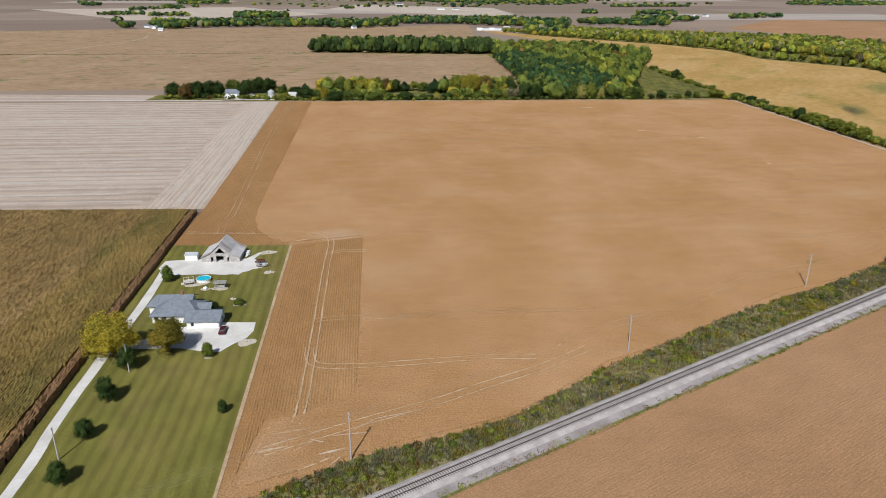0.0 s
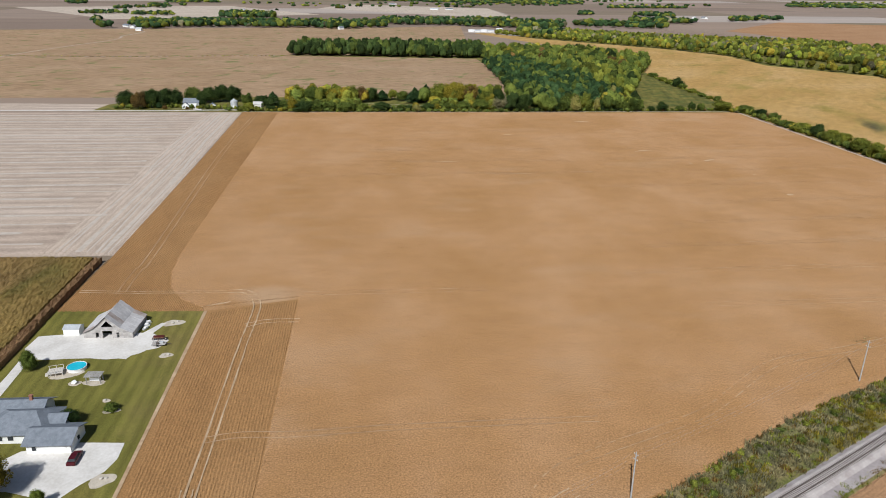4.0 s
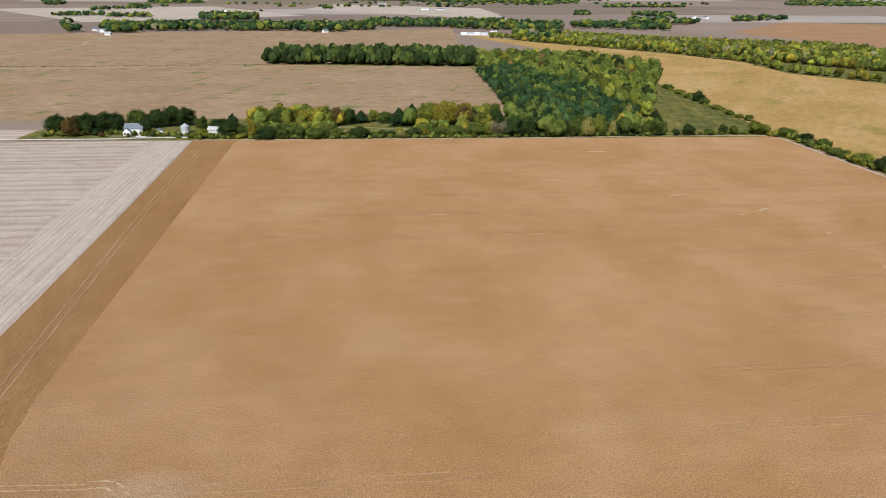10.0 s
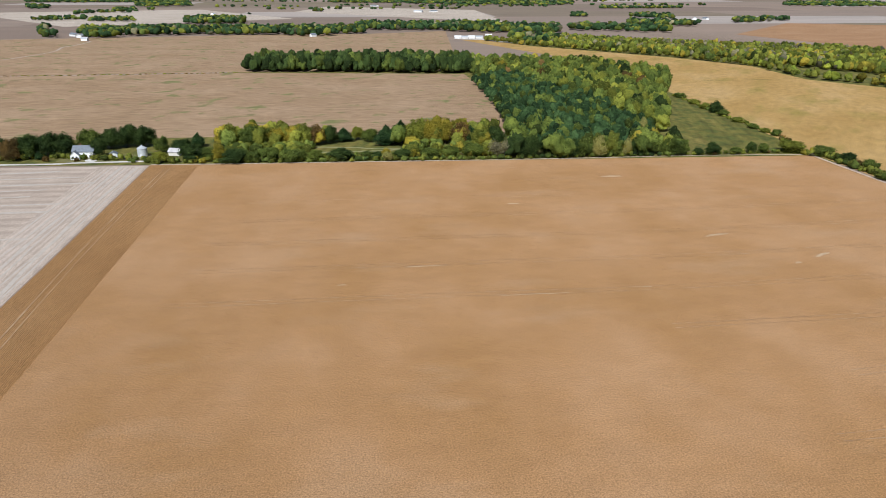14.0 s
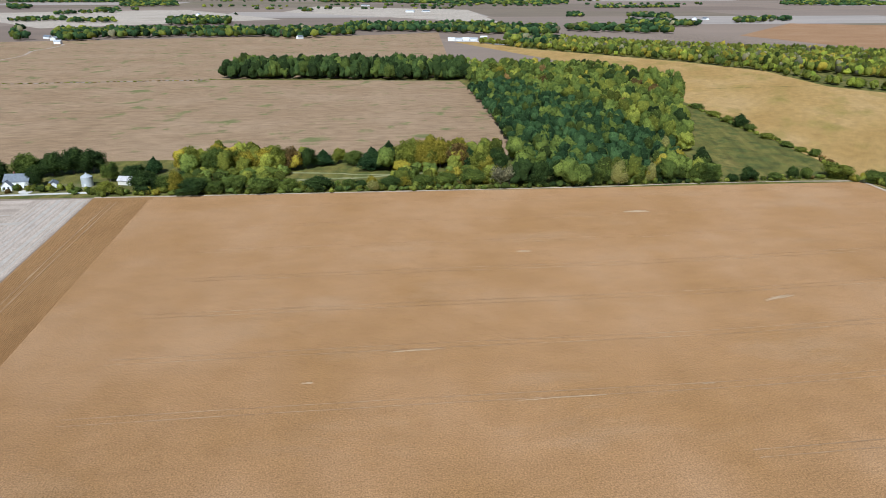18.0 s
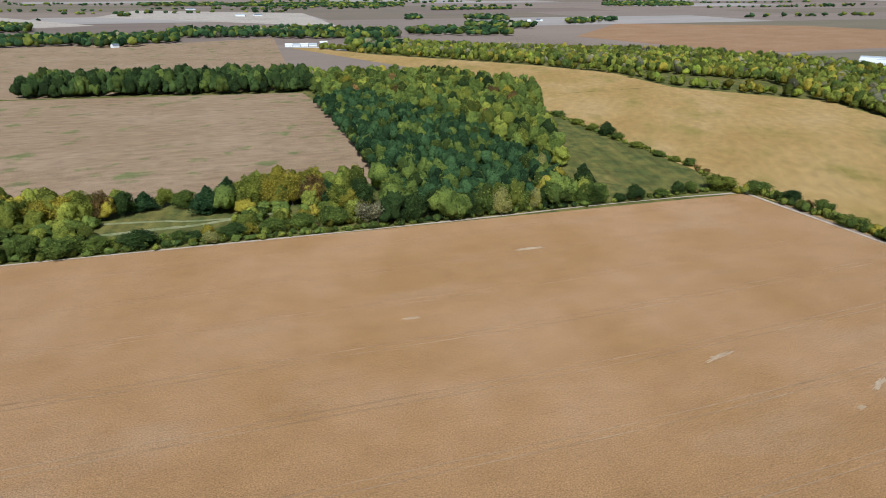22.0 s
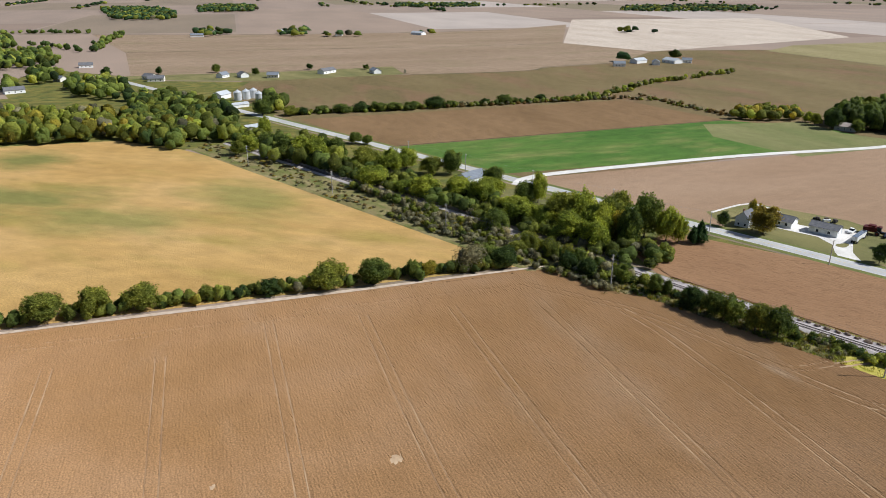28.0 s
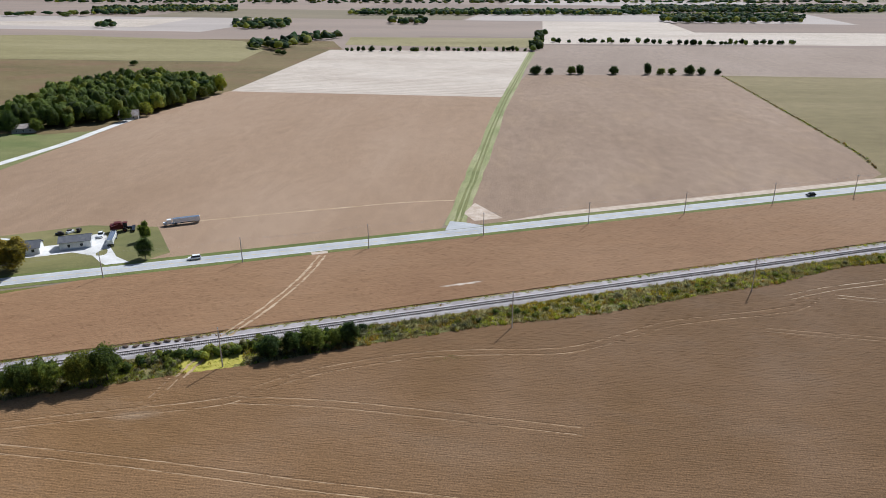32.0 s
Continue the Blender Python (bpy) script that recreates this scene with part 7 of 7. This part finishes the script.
for i, (x, y, w, l) in enumerate(FARMS):
    building("village_house", pose(x, y, 0, rz=(i * 57) % 180), w, l, 3.4, 6.0, SIDING if i % 3 else CREAM, SHINGLE if i % 2 else SHINGLE_DARK, "white house with grey roof in the village" if i % 3 else "cream house with dark roof in the village", "house", windows("e", l / 2 - 1, 3) + windows("w", l / 2 - 1, 3) + windows("s", w / 2 - 1, 2), group="village houses")
FARMS2 = [(1467, 582, 12, 22), (1564, 430, 10, 14), (1456, 325, 12, 24), (1462, 172, 12, 30), (894, 18, 9, 14), (925, -23, 12, 20), (903, -36, 9, 16), (918, -67, 14, 22), (915, -86, 9, 12), (-636, 1622, 9, 26), (-662, 1652, 9, 24), (-592, 1540, 8, 11), (-200, 1640, 8, 11), (-652, 2567, 10, 16), (-201, 3389, 14, 50), (-8, 2782, 12, 30), (45, 2800, 12, 26), (777, 2286, 11, 20), (807, 2284, 11, 18)]
for i, (x, y, w, l) in enumerate(FARMS2):
    building("distant_farm_building", pose(x, y, 0, rz=(i * 41) % 180), w, l, 3.8, 6.4, SIDING, GALV if i % 2 else SHINGLE, "white farm building with pale roof among far fields", "farm building", windows("e", l / 2 - 1, 3) + [("s", 0, 3.0, 0.05, 2.8, "garage")], group="distant farm buildings")
for i, (x, w, l, h) in enumerate([(78, 10, 12, 3.2), (91, 9, 12, 2.8), (104, 10, 12, 3.4), (118, 9, 13, 3.0), (136, 9, 12, 6.0)]):
    building("white_barns", pose(x, 1592, 0, rz=90), w, l, h, h + 2.0, SIDING, GALV if i % 2 else SIDING, "long white barn on a far farm", "barn", [("e", 0, 4, 0.05, 3.6, "hole")], group="white far barns")
sheet("far_farm_apron", [(60, 1575), (150, 1575), (170, 1500), (150, 1498), (120, 1560)], GRAVEL, 0.12, "pale gravel apron of a far farm", "yard")
for i, (x, y, r, h) in enumerate([(820, 1071, 8, 13), (836, 1068, 8, 13), (828, 1086, 7, 12), (850, 1075, 7, 11)]):
    grain_bin(x, y, r, h, "large grey grain silo of a depot", "depot silos")
elev = thing("grain_elevator", pose(826, 1078, 0), "slim grey elevator leg above the silos", "elevator")
part("tower", bm_box(-1.0, 1.0, -1.0, 1.0, 0, 27), GALV, elev, "lattice elevator tower")
bm = bmesh.new()
tube(bm, (0, 0, 26), (9, -6, 15), 0.4, 0.4)
part("spout", bm, GALV, elev)
for i, (x, y, w, l, a) in enumerate([(834, 1140, 20, 40, 40), (796, 1103, 16, 30, 30), (815, 1098, 18, 34, 35), (812, 1125, 14, 30, 30), (985, 1166, 8, 10, 30), (1038, 1179, 10, 16, 30)]):
    building("depot_hall", pose(x, y, 0, rz=a), w, l, 5.5 if i != 4 else 12, 8.5 if i != 4 else 13, SIDING, SIDING if i % 2 else GALV, "white metal hall of a grain depot", "hall", [("s", 0, 5, 0.05, 4.0, "hole")], group="depot halls")
building("wood_house", pose(453.5, -27, 0, rz=120), 9, 13, 3.0, 6.2, BOARD, TIN_RUST, "brown house at the edge of the wood", "house", windows("e", 5, 3) + windows("s", 3.6, 2))
building("wood_barn", pose(491, 31, 0, rz=125), 9, 14, 3.2, 5.4, WOOD_GREY, TIN_RUST, "grey shed at the edge of the dark wood", "shed", [("s", 0, 2.4, 0.05, 2.4, "hole")] + windows("e", 6, 3))

# ---- far fields and far trees ----
sheet("far_stubble_north", [(-825, 1950), (-356, 2328), (-823, 3008), (-1500, 2700)], STUBBLE_S, 0.05, "pale cut field far to the north", "field")
sheet("far_stubble_lone", [(-440, 2807), (229, 2150), (200, 2994), (-400, 3357)], STUBBLE_S, 0.05, "pale cut field round a lone clump", "field")
sheet("far_red_field", [(650, 1700), (760, 1300), (1180, 1350), (1553, 1403), (1374, 1919), (954, 2109)], BEAN_EAST, 0.045, "reddish ripe field beyond the creek", "field")
sheet("far_grey_field", [(300, 1580), (500, 1480), (690, 1360), (728, 1300), (640, 1700), (560, 1760)], GREYBROWN, 0.05, "grey brown field beyond the creek", "field")
sheet("far_brown_field", [(909, 1097), (740, 760), (854, 644), (1262, 785), (1328, 1022), (1205, 1131)], GREYBROWN, 0.055, "grey brown field by the grain depot", "field")
sheet("far_stubble_south", [(240, -679), (-700, -860), (-700, -1090), (10, -956), (52, -1224), (312, -1196)], STUBBLE_S, 0.055, "very pale cut field far to the south", "field")
sheet("far_yellow_strip", [(519, -588), (248, -616), (262, -772), (563, -717)], OLIVE_PALE, 0.06, "yellow green strip beyond the stubble", "field")
sheet("far_white_strip", [(1365, -801), (1053, -831), (1115, -1119), (1470, -902)], STUBBLE_S, 0.06, "very pale far strip", "field")
sheet("village_ground", [(505, 462), (535, 440), (640, 430), (740, 466), (826, 452), (848, 545), (900, 600), (980, 700), (840, 700), (700, 640), (600, 560), (520, 492)], MEADOW, 0.058, "rough grass round the village", "grass")

ribbon("far_track", [(-570, 960), (-562, 1150), (-544, 1314), (-567, 1402), (-565, 1447), (-572, 1516), (-590, 1535)], 3.5, STUBBLE, 0.09, "pale farm track across the tan field", "track", 0.3)
sheet("far_farm_lawn", [(892, 624), (852, 540), (832, 449), (861, 292), (939, 295), (914, 391), (906, 451), (902, 545)], GRASS_ROUGH, 0.075, "pale grass strip round far farmhouses", "lawn")

def stands(name, quads, seed, mix, label, step, height, spread, fine=1):
    """Distant stands of trees over four-cornered plots."""
    rng = np.random.default_rng(seed)
    spots = []
    for q in quads:
        p = [(q[0], q[1]), (q[2], q[3]), (q[4], q[5]), (q[6], q[7])]
        got = scatter(rng, p, step)
        mid = np.mean(np.array(p), 0)
        e1, e2 = (np.array(p[1]) - p[0] + np.array(p[2]) - p[3]) / 4, (np.array(p[3]) - p[0] + np.array(p[2]) - p[1]) / 4
        if len(got) > 6:
            uv = np.linalg.solve(np.stack([e1, e2], 1), (got - mid).T).T
            lump = np.array([noise.noise(Vector((x / 45.0, y / 45.0, 7.0))) for x, y in got])
            got = got[(np.abs(uv) ** 2.6).sum(1) + lump * 0.55 < 1.35]
        spots += [tuple(s) for s in got] if len(got) else [(sum(a[0] for a in p) / 4, sum(a[1] for a in p) / 4)]
    wood(name, seed + 1, spots, height, spread, mix, label, "round", 8, 14, 1.3, "far woodland", fine=fine)


# distance haze put into the leaf colours: extra grey and blue-green shares
HAZE_MIX = {DARK: 1.5, PINE: 4, MID: 3, OLV: 1.2, GREY: 2.6}
stands("far_woods_north", [(-598, 1572, -562, 1618, -648, 1818, -732, 1789), (-573, 1643, -434, 1677, -488, 1845, -648, 1818), (-434, 1677, -268, 1671, -302, 1838, -488, 1845), (-265, 1657, -162, 1628, -185, 1834, -302, 1838), (-180, 1709, -106, 1692, -121, 1866, -202, 1869), (-139, 1832, 53, 1808, 57, 1972, -158, 2022), (53, 1792, 186, 1710, 221, 2008, 58, 2014), (169, 1566, 234, 1417, 272, 1539, 174, 1654), (179, 1696, 292, 1720, 326, 1904, 208, 1947), (-576, 2038, -430, 2076, -487, 2277, -650, 2283), (-697, 1599, -674, 1610, -722, 1701, -753, 1703), (-810, 1808, -790, 1823, -836, 1910, -866, 1912)], 900, HAZE_MIX, "far woods beyond the tan fields", 13, 15, 8.0)
stands("far_woods_skyline", [(-1439, 2975, -1413, 3076, -1600, 3442, -1693, 3446), (-1007, 2694, -952, 2732, -1093, 3064, -1165, 3067), (-1150, 3235, -961, 3352, -1104, 3803, -1379, 3814), (-1902, 3833, -1146, 3892, -1312, 4410, -2231, 4445), (-449, 3866, -71, 3764, -83, 4250, -500, 4266), (-69, 3681, 651, 3426, 789, 4110, -81, 4142), (1592, 3463, 1961, 3308, 2371, 3948, 1841, 3968)], 910, HAZE_MIX, "far woods near the skyline", 27, 14, 14, fine=0)
stands("far_copses_north", [(-1095, 2583, -1025, 2735, -1061, 2821, -1131, 2659), (-1017, 2192, -913, 2266, -953, 2351, -1074, 2299), (-864, 2162, -739, 2157, -792, 2288, -911, 2293), (-372, 2795, -336, 2794, -356, 2934, -393, 2936), (-1002, 2958, -926, 2816, -1017, 3061, -1042, 3062), (-535, 2527, -522, 2526, -539, 2599, -553, 2600), (695, 3106, 1037, 3152, 1080, 3275, 723, 3225)], 915, HAZE_MIX, "far copses and hedges among pale fields", 17, 12, 8)
stands("far_woods_east", [(327, 1814, 526, 1727, 585, 1894, 361, 1981), (509, 1997, 663, 1950, 719, 2078, 562, 2183), (795, 2076, 1008, 2220, 1067, 2335, 860, 2226), (449, 2422, 502, 2453, 534, 2596, 477, 2561), (628, 2415, 715, 2288, 769, 2443, 678, 2591), (1110, 1286, 1164, 1214, 1254, 1277, 1214, 1369), (1207, 1245, 1321, 997, 1418, 1040, 1330, 1331), (1727, 1504, 1761, 1270, 1966, 1388, 1934, 1603), (2044, 848, 2066, 703, 2508, 767, 2483, 944), (2480, 688, 2547, 514, 3081, 539, 2998, 749), (965, 1165, 1060, 1240, 1090, 1300, 960, 1210)], 920, HAZE_MIX, "far woods beyond the creek and depot", 17, 13, 9)
stands("yellow_thicket", [(540, 92, 528, 40, 556, 20, 572, 66)], 925, {OLV: 3, LIME: 3, YEL: 2, MID: 1}, "yellowing thicket at the end of the hay field", 5.5, 8, 4)
stands("village_trees", [(1260, 971, 1192, 870, 1445, 967, 1466, 1050), (1192, 870, 1258, 816, 1488, 902, 1445, 967), (982, 772, 967, 722, 1182, 794, 1155, 836), (967, 722, 1002, 684, 1209, 760, 1182, 794), (835, 671, 849, 644, 960, 679, 943, 703), (784, 684, 811, 660, 849, 683, 826, 699), (754, 613, 734, 582, 849, 612, 835, 634), (727, 581, 708, 551, 842, 584, 839, 610), (674, 548, 647, 520, 733, 535, 737, 560), (636, 517, 645, 491, 715, 504, 733, 535), (612, 488, 586, 458, 667, 466, 675, 497), (630, 441, 633, 418, 705, 428, 690, 443)], 930, {DARK: 4, MID: 4, OLV: 3, YEL: 1}, "dense village trees turning yellow green", 10, 11.5, 5.6)
stands("far_farm_trees", [(2150, 878, 2128, 712, 2900, 843, 2900, 1082), (2548, 684, 2530, 525, 3050, 546, 3068, 738), (1468, 587, 1458, 521, 1613, 532, 1624, 604), (1444, 435, 1437, 384, 1600, 377, 1600, 437), (1437, 384, 1422, 286, 1449, 280, 1464, 382), (1466, 196, 1458, 140, 1512, 122, 1521, 182), (1434, -225, 1428, -265, 1504, -312, 1510, -270), (1423, -300, 1420, -317, 1453, -350, 1455, -332), (930, 2, 928, -9, 953, -21, 955, -10), (930, -74, 926, -96, 966, -119, 970, -96), (2879, 15, 2847, -311, 3245, -414, 3275, -42), (2395, -687, 2341, -1164, 2860, -1519, 2914, -930)], 940, HAZE_MIX, "clumps of trees round far farms", 24, 12, 9)
stands("far_woods_south", [(634, -497, 560, -492, 574, -560, 670, -570), (620, -560, 574, -560, 575, -735, 640, -720), (842, -824, 739, -851, 827, -1027, 945, -997), (1442, -1159, 1316, -1190, 1527, -1471, 1675, -1434), (1118, -783, 1081, -793, 1146, -874, 1186, -864), (599, -1013, 526, -1032, 556, -1134, 634, -1114), (64, -1184, -217, -1256, -263, -1512, 61, -1431), (801, -1294, 60, -1479, 58, -1641, 861, -1441), (1404, -1307, 1158, -1368, 1295, -1600, 1573, -1532), (158, -1560, -497, -1723, -587, -2062, 169, -1876)], 950, HAZE_MIX, "far woods to the south", 15, 12, 8)
stands("far_woods_horizon", [(2071, -1700, -609, -2300, -712, -2527, 2378, -1900), (1612, -1041, 1396, -1095, 1467, -1178, 1695, -1122), (2600, -2400, -900, -3200, -900, -3500, 2600, -2700)], 960, HAZE_MIX, "thin far tree lines to the south", 45, 13, 14, fine=0)
H_RNG = np.random.default_rng(88)
wood("village_hedges", 981, [*along(H_RNG, [(1585, 980), (1613, 919), (1592, 798)], 9, 5), *along(H_RNG, [(1196, 695), (1311, 708), (1547, 730)], 9, 5), *along(H_RNG, [(1345, 832), (1277, 770), (1194, 708)], 16, 4)], 8.5, 5.5, {DARK: 4, MID: 4, OLV: 2}, "hedges between the fields behind the village", "bush", 9, 20, 1.1, "hedge", fine=1)
rows = []
for k in range(70):
    a, r = H_RNG.uniform(-0.75, 3.7), H_RNG.uniform(2700, 4800)
    x, y = 40 + math.sin(a) * r, 300 + math.cos(a) * r
    turn, half = radians(4 + 90 * (H_RNG.uniform() < 0.25)), H_RNG.uniform(120, 480)
    n = int(half / 13)
    for t in H_RNG.uniform(-half, half, n):
        rows.append((x + math.cos(turn) * t + H_RNG.normal() * 7, y + math.sin(turn) * t + H_RNG.normal() * 7))
wood("far_hedgerows", 965, rows, 13, 13, HAZE_MIX, "far hedgerows and tree lines", "bush", 7, 4, 1.2, "far woodland", fine=0)
F_RNG = np.random.default_rng(91)
wood("stubble_tree_row", 971, along(F_RNG, [(486, -510), (245, -572)], 7.5, 2.0), 6.5, 3.6, {DARK: 5, MID: 4, OLV: 1}, "row of trees behind the stubble", "bush", 14, 60, 1.0, "tree row", fine=1)
wood("lane_hedge", 972, along(F_RNG, [(235, -566), (268, -860)], 8, 3.0), 9, 5, {DARK: 5, MID: 4, OLV: 1}, "hedge along the far lane", "bush", 14, 60, 1.0, "tree row", fine=1)
wood("far_stubble_row", 973, along(F_RNG, [(240, -700), (110, -732), (40, -720), (-120, -765)], 8, 3.0), 7.5, 4.5, {DARK: 5, MID: 3}, "row of trees before a pale field", "bush", 14, 60, 1.0, "tree row", fine=1)
wood("ditch_scrub", 974, along(F_RNG, [(630, 405), (636, 300), (645, 220), (655, 130), (633, 94), (561, 84)], 3, 2.5), 3.2, 2.6, {GREY: 3, OLV: 3, RUST: 2}, "grey scrub along the creek ditch", "bush", 5, 16, 0.9, "scrub", fine=1)
wood("corn_ditch", 975, along(F_RNG, [(-900, 1008), (-415, 1037), (-200, 1064)], 5, 1.0), 0.8, 2.4, {OLV: 3, RUST: 2}, "low scrub along a field ditch", "bush", 4, 12, 0.9, "scrub", fine=1)
wood("west_ditch", 976, along(F_RNG, [(14, -378), (-33, -52), (-34, -10)], 2.6, 0.5), 0.6, 0.9, {OLV: 3, RUST: 2, GREY: 2}, "low scrub along a ditch", "bush", 4, 12, 0.8, "scrub", fine=1)
grow([(202, -343, 9, 7, DARK), (188, -346, 7, 5, DARK), (165, -352, 9, 5, MID), (156, -354, 10, 5, DARK), (122, -362, 9, 6, DARK), (88, -371, 12, 4.5, DARK), (75, -374, 7, 5, MID), (64, -377, 7, 5, MID), (46, -381, 10, 6, DARK), (34, -384, 8, 5, DARK), (18, -388, 6, 4, DARK)], "in a row between brown fields", "field tree row", "bush")
grow([(497, 38, 15, 7, DARK), (482, 30, 9, 4.5, MID), (500, 25, 10, 5, MID), (449, -17, 10, 5, MID), (447, -38, 11, 5, OLV), (461, -10, 12, 6, MID), (512, 40, 9, 5, OLV), (522, 38, 8, 5, LIME), (660, -300, 6, 5, DARK), (545, -445, 6, 5, DARK), (555, -452, 6, 5, MID)], "at the edge of a far field", "far field trees")
for m in list(MODELS.values()):
    for o in list(m.children_recursive) + [m]:
        bpy.data.objects.remove(o)
